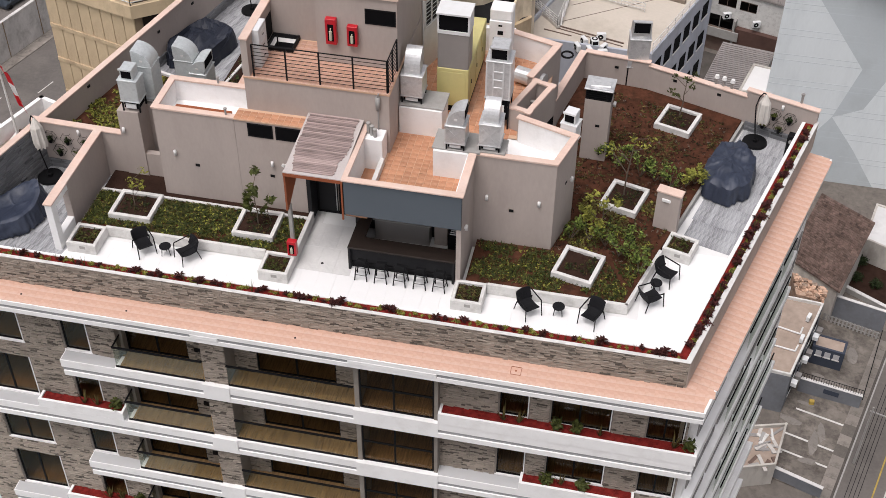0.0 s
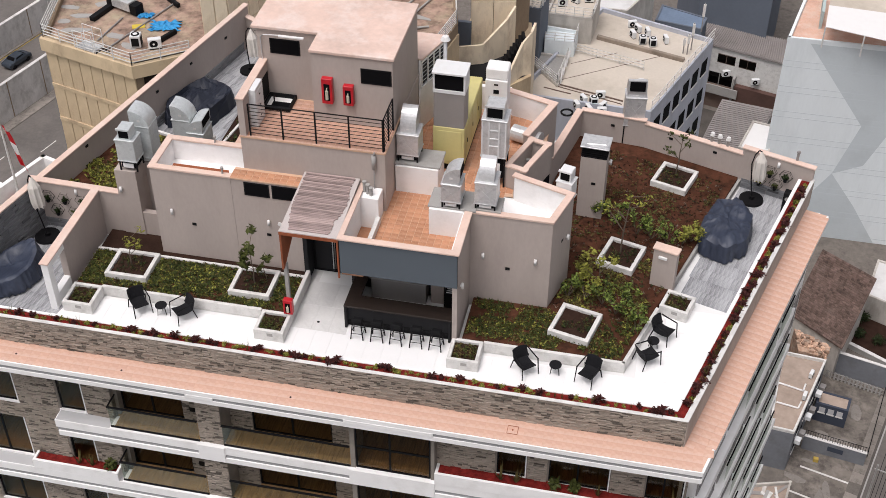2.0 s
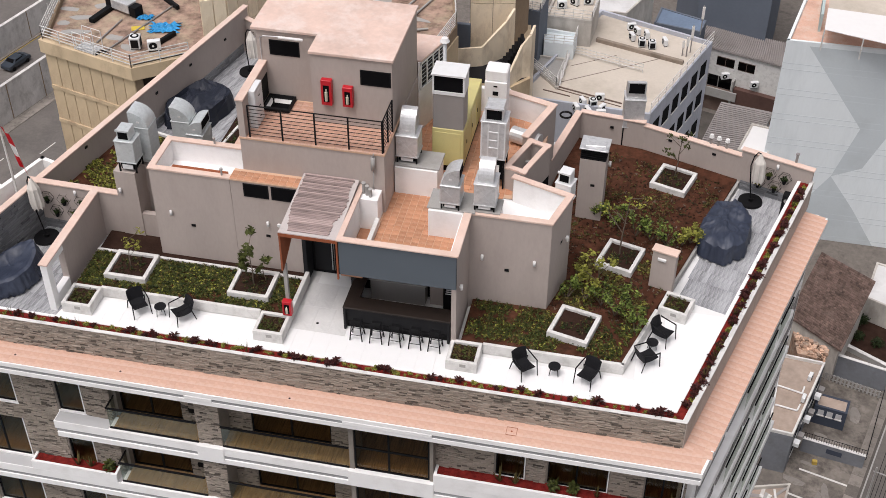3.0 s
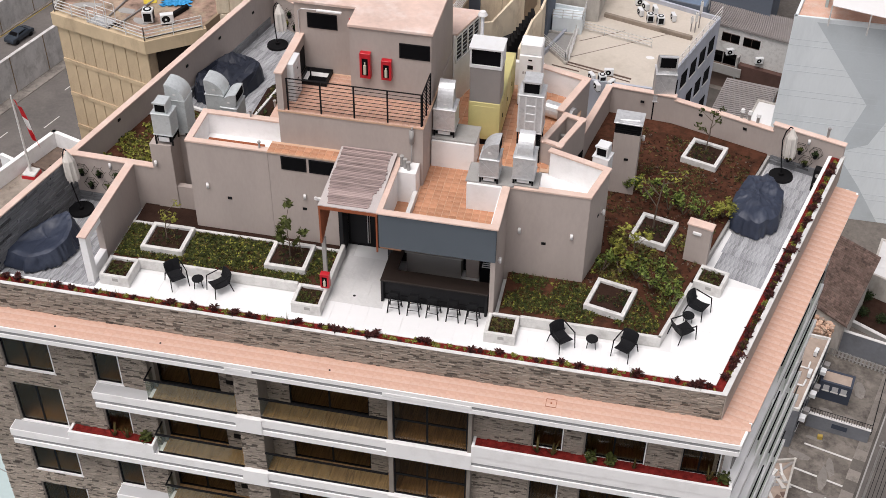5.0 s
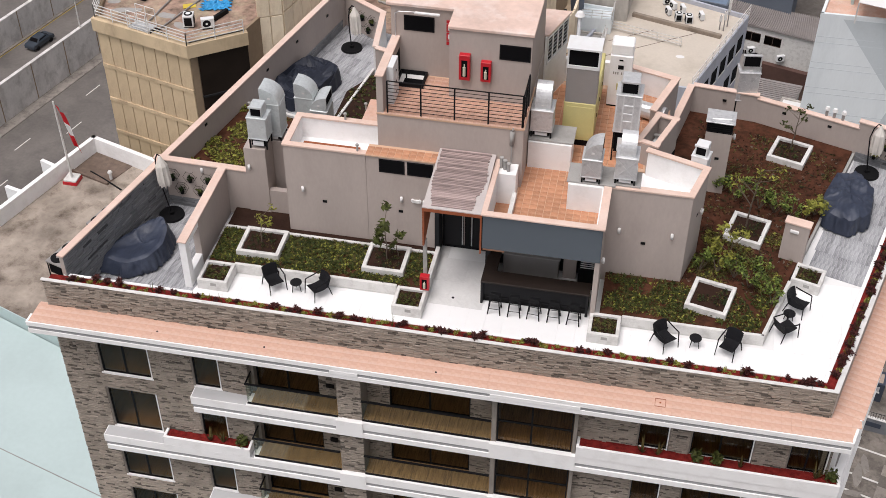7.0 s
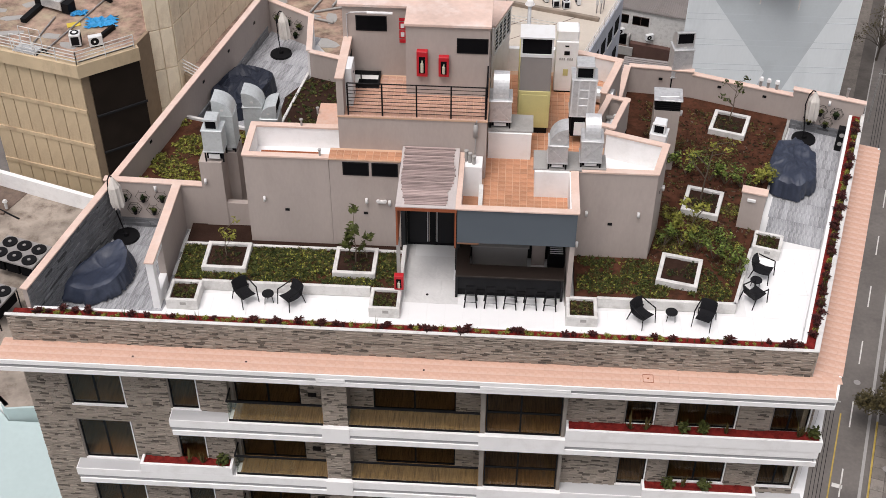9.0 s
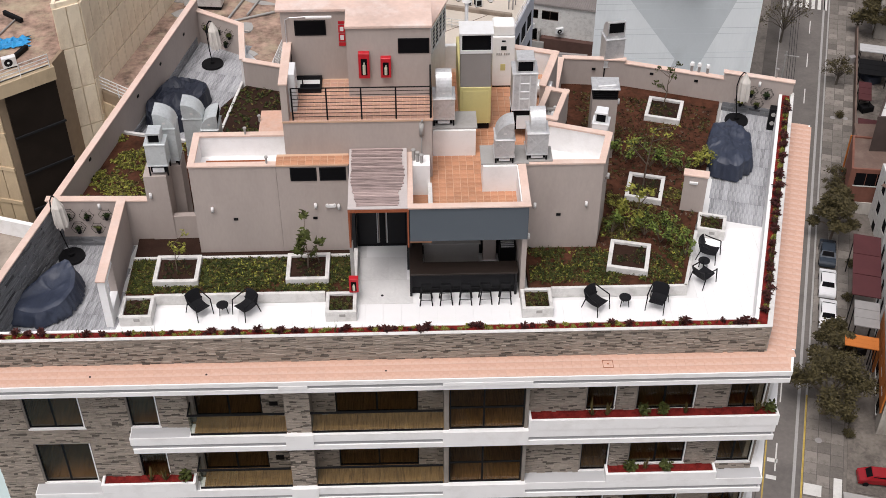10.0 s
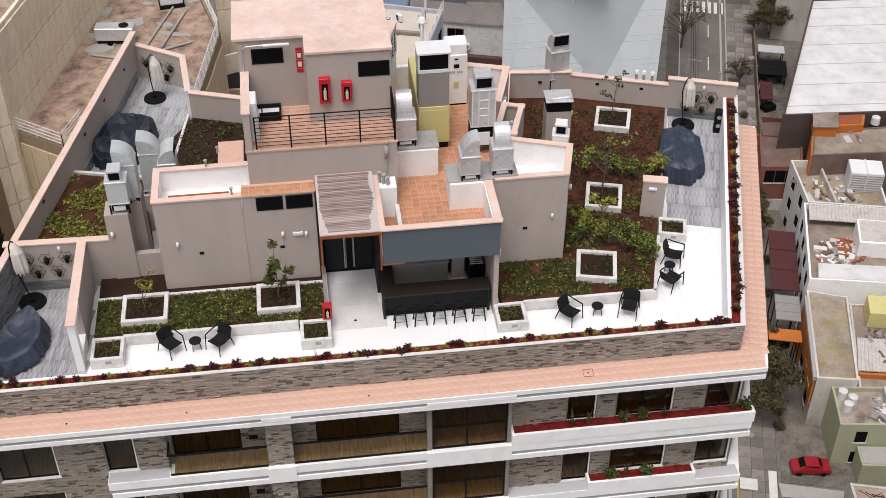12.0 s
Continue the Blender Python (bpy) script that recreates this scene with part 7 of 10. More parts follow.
# stained front yard beside the green house
bm = bmesh.new()
quad_prism(bm, [(30.0, 47.7), (36.5, 46.0), (38.0, 54.0), (35.2, 57.5), (33.0, 58.0)], GROUND_Z, GROUND_Z + 0.06)
fixed("ground_front_yard", bm, LOT, "dark stained concrete of a front yard", "yard")
bm = bmesh.new()
quad_prism(bm, [(29.6, 47.6), (35.6, 45.8), (35.2, 44.7), (29.4, 45.9)], GROUND_Z, GROUND_Z + 0.15)
fixed("ramp_front_yard", bm, CONCRETE, "grey concrete ramp beside the forecourt", "ramp")
bm = bmesh.new()
quad_prism(bm, [(29.4, 45.6), (34.9, 44.6), (34.4, 41.0), (28.6, 41.5)], GROUND_Z, GROUND_Z + 0.4)
fixed("grass_front_yard", bm, LEAF_DARK, "dark olive patch of lawn behind a low wall", "lawn")
b = building("house", [(33.2, 36.0), (42.0, 34.0), (43.4, 40.6), (34.2, 43.2)], -63.3, HOUSEWALL, PINKROOF, "low house with a pale pinkish flat roof", base=GROUND_Z, rim=0.2)
for k in range(4):
    bm = bmesh.new()
    path_tube(bm, [(34.8 + 0.5 * k, 42.4 - 0.3 * k, -63.44), (35.6 + 0.4 * k, 41.4, -63.44), (36.9, 41.8 - 0.3 * k, -63.44)], 0.03, 4)
    part("roof_cable", bm, BLACK, b, "loose cable on the roof")
# hall with the white roof
HALL = [(44.0, 93.8), (84.0, 91.0), (90.0, 119.0), (57.8, 121.4)]
b = building("hall", HALL, -56.6, surface("dark_brown_hall_wall", (0.075, 0.056, 0.05), 0.9, 0.25, 2, 0.4, 0.1), MEMBRANE, "large hall with a white membrane roof", base=GROUND_Z, rim=0.4)
face_windows(b, HALL[3], HALL[0], 2, 5, -58.5, 3.4, 1.6, 1.6)
for k in range(6):
    bm = bmesh.new()
    p, q = Vector(HALL[0]).lerp(Vector(HALL[3]), (k + 0.5) / 6), Vector(HALL[1]).lerp(Vector(HALL[2]), (k + 0.5) / 6)
    seg(bm, p, q, 0.07, -57.0, -56.95)
    part("roof_seam", bm, CONCRETE, b)


def row_house(name, outline, z1, wall, roof, label, rim=0.5, windows=None, rows=2, cols=2):
    b = building(name, outline, z1, wall, roof, label, base=GROUND_Z, rim=rim, t=0.22)
    if windows:
        face_windows(b, windows[0], windows[1], rows, cols, z1 - 1.0, 2.9, 1.1, 1.5)
    return b


def slab_on(b, name, outline, z0, z1, material, label=""):
    bm = bmesh.new()
    quad_prism(bm, outline, z0, z1)
    part(name, bm, material, b, label)


def ribs_on(b, name, p, q, d, n, z, material, label):
    """Ribbed sheets from edge p-q over the vector d."""
    bm = bmesh.new()
    p, q, d = Vector(p), Vector(q), Vector(d)
    quad_prism(bm, [tuple(v) for v in (p, q, q + d, p + d)], z - 0.08, z)
    for k in range(n):
        a, c = p.lerp(q, k / n), p.lerp(q, (k + 0.5) / n)
        quad_prism(bm, [tuple(v) for v in (a, c, c + d, a + d)], z, z + 0.07)
    part(name, bm, material, b, label, kind="stuff")


MOSSROOF = surface("mossy_flat_roof", (0.30, 0.25, 0.195), 0.95, 0.5, 2.5, 0.4, 0.2, stain=(0.27, 0.2, 0.075), stain_amount=0.85, stain_scale=0.45)
# green house, two storeys, with a lower wing
b = row_house("house", [(35.5, 49.5), (43.5, 48.3), (44.7, 53.3), (36.5, 54.5)], -62.3, GREENWALL, STAINROOF, "pale green house with water tanks on its roof", 0.5, ((35.5, 49.5), (43.5, 48.3)), 2, 2)
slab_on(b, "lower_wing", [(37.2, 46.6), (40.6, 46.0), (41.0, 48.5), (37.6, 49.0)], GROUND_Z, -65.2, GREENWALL)
slab_on(b, "wing_roof", [(37.4, 46.8), (40.4, 46.2), (40.8, 48.3), (37.8, 48.8)], -65.2, -65.15, CONCRETE)
slab_on(b, "partition", [(40.4, 48.9), (40.6, 48.9), (41.6, 53.5), (41.4, 53.5)], -62.8, -61.9, HOUSEWALL)
for x, y in ((37.2, 53.4), (37.9, 52.5), (37.1, 51.7)):
    t = thing("water_tank", "round white water tank on a flat roof", "water tank", (x, y, -62.79), group="roof water tanks")
    bm = bmesh.new()
    tube(bm, (0, 0, 0), (0, 0, 0.95), 0.5, 14, 0.46)
    tube(bm, (0, 0, 0.95), (0, 0, 1.1), 0.46, 14, 0.2)
    part("tank", bm, CURB, t)
# orange-fronted house with the mossy roof
b = row_house("house", [(34.9, 54.8), (38.9, 54.0), (42.4, 66.0), (38.4, 67.6)], -61.2, HOUSEWALL, MOSSROOF, "narrow orange-fronted house with a mossy flat roof", 0.4)
for k in range(7):
    p, q = Vector((34.62, 54.9)).lerp(Vector((37.97, 66.7)), k / 7), Vector((34.62, 54.9)).lerp(Vector((37.97, 66.7)), (k + 0.92) / 7)
    slab_on(b, "front_panel", [tuple(p), (p.x + 0.2, p.y), (q.x + 0.2, q.y), tuple(q)], GROUND_Z if k > 4 else -65.0, -61.6, ORANGE, "orange front panel")
slab_on(b, "front_fascia", [(34.5, 54.9), (34.85, 54.8), (38.2, 66.6), (37.85, 66.7)], -61.6, -61.1, CONCRETE, "grey fascia board")
face_windows(b, (38.0, 66.4), (34.65, 54.9), 2, 4, -62.2, 2.8, 1.2, 1.5)
# ribbed roof house behind it
b = row_house("house", [(39.2, 54.0), (46.0, 52.6), (50.5, 64.6), (42.9, 66.2)], -62.4, HOUSEWALL, DUSTROOF, "low house with pale ribbed roof sheets", 0.3)
ribs_on(b, "ribbed_roof", (39.9, 56.2), (45.6, 55.0), (1.7, 4.6), 16, -62.2, PALESHEET, "pale ribbed roof sheets")
slab_on(b, "orange_wall", [(39.7, 55.6), (45.4, 54.4), (45.5, 54.7), (39.8, 55.9)], -63.5, -62.1, ORANGE, "orange wall strip")
slab_on(b, "roof_room", [(43.4, 62.6), (47.6, 61.6), (48.4, 64.4), (44.2, 65.4)], -62.6, -60.6, YELLOW, "pale yellow roof room")
# white three-storey house with courts
b = row_house("house", [(38.6, 67.9), (47.6, 66.0), (51.6, 78.6), (42.6, 80.8)], -59.9, WHITE, DUSTROOF, "white three-storey house with patched roofs and a court", 0.7, ((42.5, 80.6), (38.6, 67.9)), 3, 4)
ribs_on(b, "sheet_roof", (42.0, 77.4), (50.8, 75.3), (0.9, 2.8), 22, -59.6, PALESHEET, "weathered pale sheet roof")
slab_on(b, "white_room", [(45.4, 71.6), (49.4, 70.6), (50.6, 74.6), (46.6, 75.6)], -60.6, -58.6, WHITE, "white roof room")
slab_on(b, "room_roof", [(45.7, 71.9), (49.2, 71.0), (50.3, 74.4), (46.8, 75.3)], -58.6, -58.5, PALESHEET)
slab_on(b, "front_roof", [(39.6, 67.9), (47.4, 66.2), (48.2, 68.6), (40.4, 70.2)], -60.5, -59.8, MEMBRANE, "white roof strip")
slab_on(b, "red_floor", [(43.2, 72.0), (44.9, 71.6), (45.8, 74.6), (44.1, 75.0)], -60.58, -60.5, RUST, "red floor patch")
# grey terrace house with a white louvred box
b = row_house("house", [(43.2, 81.0), (52.0, 78.8), (53.8, 87.6), (44.0, 89.2)], -60.0, CURB, MOSSROOF, "pale grey terrace house with a white louvred roof box", 0.9, ((44.0, 89.0), (43.2, 81.0)), 3, 2)
slab_on(b, "partition", [(46.3, 80.6), (46.55, 80.5), (47.3, 88.4), (47.05, 88.5)], -60.9, -59.9, HOUSEWALL)
box_z = -60.88
t = thing("louvred_box", "large white louvred cooling box on a roof terrace", "cooling unit", (51.2, 84.4, box_z), -14)
bm = bmesh.new()
box(bm, -1.9, 1.9, -1.4, 1.4, 0, 2.7)
soften(bm, 0.06)
part("case", bm, ENAMEL, t)
for k in range(7):
    bm = bmesh.new()
    box(bm, -1.8, 1.8, -1.46, -1.4, 0.25 + 0.33 * k, 0.4 + 0.33 * k)
    part("louvre", bm, CONCRETE, t)
bm = bmesh.new()
box(bm, -0.08, 0.08, -1.5, 1.45, 0.1, 2.78)
part("centre_post", bm, CURB, t)
# orange houses against the hall
b = row_house("house", [(45.5, 87.0), (58.5, 86.3), (60.0, 91.6), (47.4, 91.8)], -57.9, BROWNROOF, DUSTROOF, "brown house with a dusty roof and orange side wall", 0.12)
slab_on(b, "orange_side", [(45.35, 87.1), (45.5, 87.0), (47.4, 91.8), (47.25, 91.9)], GROUND_Z, -57.95, ORANGE, "orange side wall")
slab_on(b, "upper_room", [(49.5, 91.2), (53.2, 91.0), (54.4, 93.6), (51.0, 93.8)], -58.2, -56.9, ORANGE, "orange upper wall")
slab_on(b, "upper_floor", [(49.9, 91.5), (53.0, 91.3), (54.0, 93.4), (51.1, 93.5)], -56.9, -56.86, RUST, "rust floor of the upper room")
slab_on(b, "green_roof_room", [(46.9, 90.9), (49.6, 90.5), (50.6, 93.4), (47.8, 93.6)], -58.2, -56.6, ORANGE)
slab_on(b, "green_roof", [(46.7, 90.7), (49.7, 90.3), (50.9, 93.5), (47.7, 93.7)], -56.6, -56.5, DUSTROOF, "dull green-brown roof sheet")
t = thing("water_tank", "round white water tank on a flat roof", "water tank", (55.4, 92.5, -57.9), group="roof water tanks")
bm = bmesh.new()
tube(bm, (0, 0, 0), (0, 0, 0.9), 0.55, 14, 0.5)
tube(bm, (0, 0, 0.9), (0, 0, 1.05), 0.5, 14, 0.2)
part("tank", bm, CURB, t)
b = thing("porch", "open porch with a brown sheet roof on orange posts", "porch", (0, 0, 0))
bm = bmesh.new()
slope(bm, [(43.4, 95.5, -62.2), (47.6, 94.4, -62.2), (48.9, 99.2, -61.8), (43.9, 99.8, -61.8)], 0.12)
part("sheet_roof", bm, BROWNROOF, b, "brown sheet roof")
for x, y in ((43.5, 95.6), (45.5, 95.1), (47.5, 94.5), (42.4, 91.4), (43.2, 98.0)):
    bm = bmesh.new()
    tube(bm, (x, y, GROUND_Z), (x, y, -62.2), 0.12, 6)
    part("post", bm, ORANGE, b)
for (x0, y0), (x1, y1), h in (((42.3, 91.2), (46.2, 90.4), 1.3), ((42.3, 91.2), (43.5, 95.8), 2.2), ((42.2, 90.9), (46.0, 90.0), 3.2)):
    bm = bmesh.new()
    seg(bm, (x0, y0), (x1, y1), 0.18, GROUND_Z, GROUND_Z + h)
    part("low_wall", bm, BROWNROOF, b)
bm = bmesh.new()
quad_prism(bm, [(45.4, 94.0), (47.6, 93.5), (48.0, 94.9), (45.8, 95.4)], GROUND_Z, -63.0)
part("orange_wall", bm, ORANGE, b, "orange side wall")
bm = bmesh.new()
quad_prism(bm, [(43.0, 92.0), (46.4, 91.2), (47.6, 99.0), (44.4, 99.6)], GROUND_Z, GROUND_Z + 0.12)
part("porch_floor", bm, LOT, b)
for x, y, m in ((44.4, 93.2, BLACK), (45.2, 92.4, GREYBOX), (44.6, 94.6, CURB), (45.5, 91.9, BLACK)):
    t = thing("yard_clutter", "dark stacked goods in a front yard", "clutter", (x, y, GROUND_Z + 0.12), 14, group="front yard goods")
    bm = bmesh.new()
    box(bm, -0.6, 0.6, -0.35, 0.35, 0, 1.3)
    soften(bm, 0.06)
    part("crate", bm, m, t)
rr = random.Random(21)
for i in range(46):
    x, y, z = rr.choice(((44.0, 73.0, -60.57), (42.6, 71.6, -60.57), (48.6, 82.5, -60.87), (45.0, 84.0, -60.87), (40.6, 50.8, -62.77), (41.0, 60.5, -62.67), (45.5, 60.0, -62.67), (52.0, 89.5, -58.17)))
    t = thing("roof_clutter", rr.choice(("stack of pale boards lying on a flat roof", "brown board lying on a flat roof", "grey storage box on a flat roof")), "clutter", (x + rr.uniform(-1.3, 1.3), y + rr.uniform(-1.7, 1.7), z), rr.uniform(0, 180), group="clutter on flat roofs")
    bm = bmesh.new()
    sx, sy = rr.uniform(0.2, 0.9), rr.uniform(0.12, 0.4)
    box(bm, -sx, sx, -sy, sy, 0, rr.uniform(0.06, 0.5))
    soften(bm, 0.02)
    part("board", bm, rr.choice((CURB, CONCRETE, BROWNROOF, GREYBOX, PALESHEET)), t)
laid.update(scene.objects)
# distant city
for i in range(60):
    s = rng.uniform(0, 1)
    x, y = rng.uniform(-160, 30), rng.uniform(140, 330)
    if x < -30 and y < 200:
        continue
    w, dd = rng.uniform(9, 20), rng.uniform(9, 20)
    building("city_block", [(x, y), (x + w, y - w * 0.25), (x + w + dd * 0.25, y - w * 0.25 + dd), (x + dd * 0.25, y + dd)], G + rng.uniform(5, 16), rng.choice((HOUSEWALL, BEIGE, CONCRETE, MIDGREY)), rng.choice((SCREED, CONCRETE, OLDROOF)), "distant flat-roofed city block", rim=0.6)
lay(0, 7.0)

# ---- planter boxes and what grows in them ----
def planter_box(at, sx, sy, h, turn, label, group, wall=0.14, vent=False, sink=0.1):
    p = thing("planter_box", label, "planter", at, turn, group)
    bm = bmesh.new()
    box(bm, 0, sx, 0, wall, 0, h)
    box(bm, 0, sx, sy - wall, sy, 0, h)
    box(bm, 0, wall, wall, sy - wall, 0, h)
    box(bm, sx - wall, sx, wall, sy - wall, 0, h)
    bmesh.ops.bevel(bm, geom=list(bm.edges), offset=0.012, segments=1, affect="EDGES", clamp_overlap=True)
    part("wall_ring", bm, CURB, p)
    bm = bmesh.new()
    n = 8
    grid = [[bm.verts.new((wall + (sx - 2 * wall) * i / n, wall + (sy - 2 * wall) * j / n,
                           h - sink + 0.05 * noise.noise(Vector((at[0] + i * 0.7, at[1] + j * 0.7, 3))))) for j in range(n + 1)] for i in range(n + 1)]
    for i in range(n):
        for j in range(n):
            bm.faces.new((grid[i][j], grid[i + 1][j], grid[i + 1][j + 1], grid[i][j + 1]))
    part("soil", bm, DARKSOIL, p, "dark reddish soil")
    if vent:
        bm = bmesh.new()
        box(bm, sx * 0.45, sx * 0.45 + 0.2, -0.012, 0.002, h * 0.5, h * 0.5 + 0.12)
        part("vent_plate", bm, CONCRETE, p, "small grey vent plate")
    return p


BIG = "raised square planters"
LOW = "low square planters"
big_label = "large square white-washed concrete planter with bare soil"
planter_box((-20.04, 3.35, 0.3), 1.52, 1.37, 0.3, 0, "square white concrete planter with a young tree", BIG)
planter_box((-15.58, 3.35, 0.3), 1.46, 1.37, 0.3, 0, "square white concrete planter with a leafy young tree", BIG)
planter_box((-4.696, 3.704, 0.3), 1.4, 1.5, 0.3, -13, big_label, BIG)
planter_box((-3.55, 7.564, 0.3), 1.34, 1.5, 0.3, -15, "square white concrete planter with a thin sparse tree", BIG)
planter_box((-2.07, 12.62, 0.3), 1.4, 1.45, 0.3, -17, "square white concrete planter with a sapling near the far wall", BIG)
low_label = "low white concrete planter with a vent plate and small plants"
planter_box((-20.95, 1.85, 0.0), 1.05, 1.05, 0.42, 0, low_label, LOW, 0.12, True)
planter_box((-14.2, 1.88, 0.0), 1.02, 1.02, 0.43, 0, low_label, LOW, 0.12, True)
planter_box((-7.7, 1.88, 0.0), 1.03, 1.03, 0.42, 0, low_label, LOW, 0.12, True)
planter_box((-1.2, 5.88, 0.0), 1.0, 0.95, 0.42, -15.5, low_label, LOW, 0.12, True)


def ground_cover(name, outline, z, count, size, mats, label, seed, holes=(), height=0.09, clump=5, thin=None):
    """Creeping leaves as clumps over a bed, in as many layers as there are leaf colours."""
    rng = random.Random(seed)
    xs, ys = [p[0] for p in outline], [p[1] for p in outline]
    bms = [bmesh.new() for _ in mats]
    made = tries = 0
    while made < count and tries < count * 8:
        tries += 1
        x, y = rng.uniform(min(xs), max(xs)), rng.uniform(min(ys), max(ys))
        if not inside(outline, x, y) or any(inside(h, x, y) for h in holes):
            continue
        if noise.noise(Vector((x * 0.9, y * 0.9, seed))) < (thin if thin is not None else -0.35) + rng.uniform(-0.15, 0.15):
            continue
        made += 1
        k = 0 if rng.random() < 0.42 else rng.randrange(len(mats))
        leaf_cloud(bms[k], (x, y, z + height * 0.5), (0.09, 0.09, height), clump, size, rng, 0.1)
    for b, m in zip(bms, mats):
        ob = new(name, mesh_of(name, b, m))
        tagged(ob, label, "ground cover", "", "stuff")


def rect(x, y, sx, sy, turn=0.0):
    c, s = math.cos(radians(turn)), math.sin(radians(turn))
    return [(x + a * c - b * s, y + a * s + b * c) for a, b in ((0, 0), (sx, 0), (sx, sy), (0, sy))]


H_A, H_B = rect(-20.06, 3.33, 1.56, 1.42), rect(-15.6, 3.33, 1.5, 1.42)
H_E, H_F, H_H = rect(-4.7, 3.7, 1.42, 1.52, -13), rect(-3.57, 7.55, 1.38, 1.54, -15), rect(-2.1, 12.6, 1.44, 1.5, -17)
ground_cover("ground_cover", [(-20.85, 3.0), (-13.4, 3.0), (-13.4, 4.7), (-20.85, 4.7)], SOIL_Z, 3000, 0.05, (LEAF, LEAF_DARK, LEAF_DRY, LEAF_YOUNG),
             "dense low green creeping plants on the bed", 3, (H_A, H_B), thin=-0.22)
ground_cover("ground_cover", [(-7.3, 3.0), (-2.3, 3.0), (-1.75, 4.8), (-7.3, 5.0)], SOIL_Z, 1650, 0.046, (LEAF, LEAF_DRY, LEAF_DARK, LEAF_YOUNG),
             "low creeping plants with bare patches on the bed", 5, (H_E,), thin=-0.15)
ground_cover("ground_cover", [(-4.8, 4.9), (-1.75, 4.9), (-0.6, 8.6), (-4.0, 8.6)], SOIL_Z, 900, 0.055, (LEAF_DRY, LEAF, LEAF_YOUNG),
             "sparse weeds on reddish soil", 8, (H_E, H_F), thin=0.0)
ground_cover("ground_cover", [(-5.2, 9.0), (-0.4, 9.0), (0.8, 13.4), (-4.6, 14.8)], SOIL_Z, 700, 0.045, (LEAF_DRY, SOIL, LEAF),
             "thin dry weeds on reddish soil", 9, (H_H,), thin=0.05, height=0.06)
ground_cover("soil_litter", [(-5.0, 5.0), (-1.75, 4.9), (0.8, 13.4), (-4.6, 14.8)], SOIL_Z, 1500, 0.05, (DARKSOIL, LEAF_DRY, LEAF_DARK, BARK),
             "dead leaves and clods scattered over reddish soil", 14, (H_E, H_F, H_H), thin=-0.5, height=0.03, clump=3)
ground_cover("ground_cover", [(-23.6, 6.4), (-20.4, 6.4), (-19.7, 10.7), (-22.6, 11.4)], 0.9, 1700, 0.06, (LEAF_YOUNG, LEAF_DRY, LEAF),
             "yellowish low plants on the upper soil bed", 11, thin=-0.05)
ground_cover("ground_cover", [(-18.8, 11.1), (-16.2, 9.0), (-15.8, 14.7), (-17.9, 15.5), (-18.7, 14.0)], 0.36, 450, 0.065, (LEAF, LEAF_DARK, LEAF_DRY),
             "low green plants of the back bed", 12, thin=-0.3)
for i, (x, y) in enumerate(((-20.42, 2.36), (-13.7, 2.38), (-7.18, 2.38), (-0.62, 6.2))):
    ground_cover("low_planting", rect(x - 0.34, y - 0.34, 0.68, 0.68), 0.32, 60, 0.05, (LEAF, LEAF_DRY), "small mixed plants in a low planter", 20 + i, thin=-0.8)
for i, (x, y) in enumerate(((-19.28, 4.02), (-14.85, 4.02), (-3.8, 4.3), (-2.7, 8.1), (-1.2, 13.1))):
    ground_cover("planter_weeds", rect(x - 0.5, y - 0.45, 1.0, 0.9), 0.5, 70, 0.04, (LEAF_DARK, LEAF, LEAF_DRY), "small weeds in a raised planter", 30 + i, thin=-0.1)


def branchy(at, height, crown, leaf, count, size, label, seed, trunk_r=0.022, forks=4, name="young_tree"):
    """A thin young tree: leaning tapered trunk, forked twigs, leaves gathered at the twigs' ends."""
    rng = random.Random(seed)
    t = thing(name, label, "tree", at, rng.uniform(0, 360), group="young trees")
    wood, leaves = bmesh.new(), bmesh.new()
    pts = [Vector((0, 0, 0))]
    for i in range(5):
        pts.append(pts[-1] + Vector((rng.uniform(-0.05, 0.05), rng.uniform(-0.05, 0.05), height / 5)))
    for i in range(5):
        tube(wood, pts[i], pts[i + 1], trunk_r * (1 - 0.13 * i), 6, trunk_r * (1 - 0.13 * (i + 1)))
    for i in range(forks):
        base = pts[2 + i % 4]
        a = rng.uniform(0, 6.28)
        tip = base + Vector((math.cos(a), math.sin(a), rng.uniform(0.5, 1.2))) * crown * rng.uniform(0.6, 1.1)
        tube(wood, base, tip, trunk_r * 0.5, 5, trunk_r * 0.2)
        leaf_cloud(leaves, tip, (crown * 0.4, crown * 0.4, crown * 0.35), count // forks, size, rng, 0.2)
    leaf_cloud(leaves, pts[-1], (crown * 0.45, crown * 0.45, crown * 0.45), count // 3, size, rng, 0.2)
    part("trunk", wood, BARK, t)
    part("crown", leaves, leaf, t)


branchy((-19.3, 4.0, 0.5), 1.15, 0.42, LEAF_YOUNG, 60, 0.07, "spindly sapling with yellowish leaves in a planter", 2)
branchy((-14.85, 4.05, 0.5), 1.6, 0.45, LEAF, 110, 0.14, "young tree with broad green leaves in a planter", 4, 0.03, 5)
branchy((-14.5, 4.3, 0.5), 0.7, 0.25, LEAF, 30, 0.09, "low side shoot with broad leaves in a planter", 6, 0.02, 3)
branchy((-2.75, 8.3, 0.5), 2.5, 0.75, LEAF_YOUNG, 70, 0.075, "tall thin sparse tree in a raised planter", 7, 0.035, 6)
branchy((-1.15, 13.4, 0.5), 1.7, 0.45, LEAF, 60, 0.09, "thin sapling with a tuft of leaves near the far wall", 10, 0.03, 5)
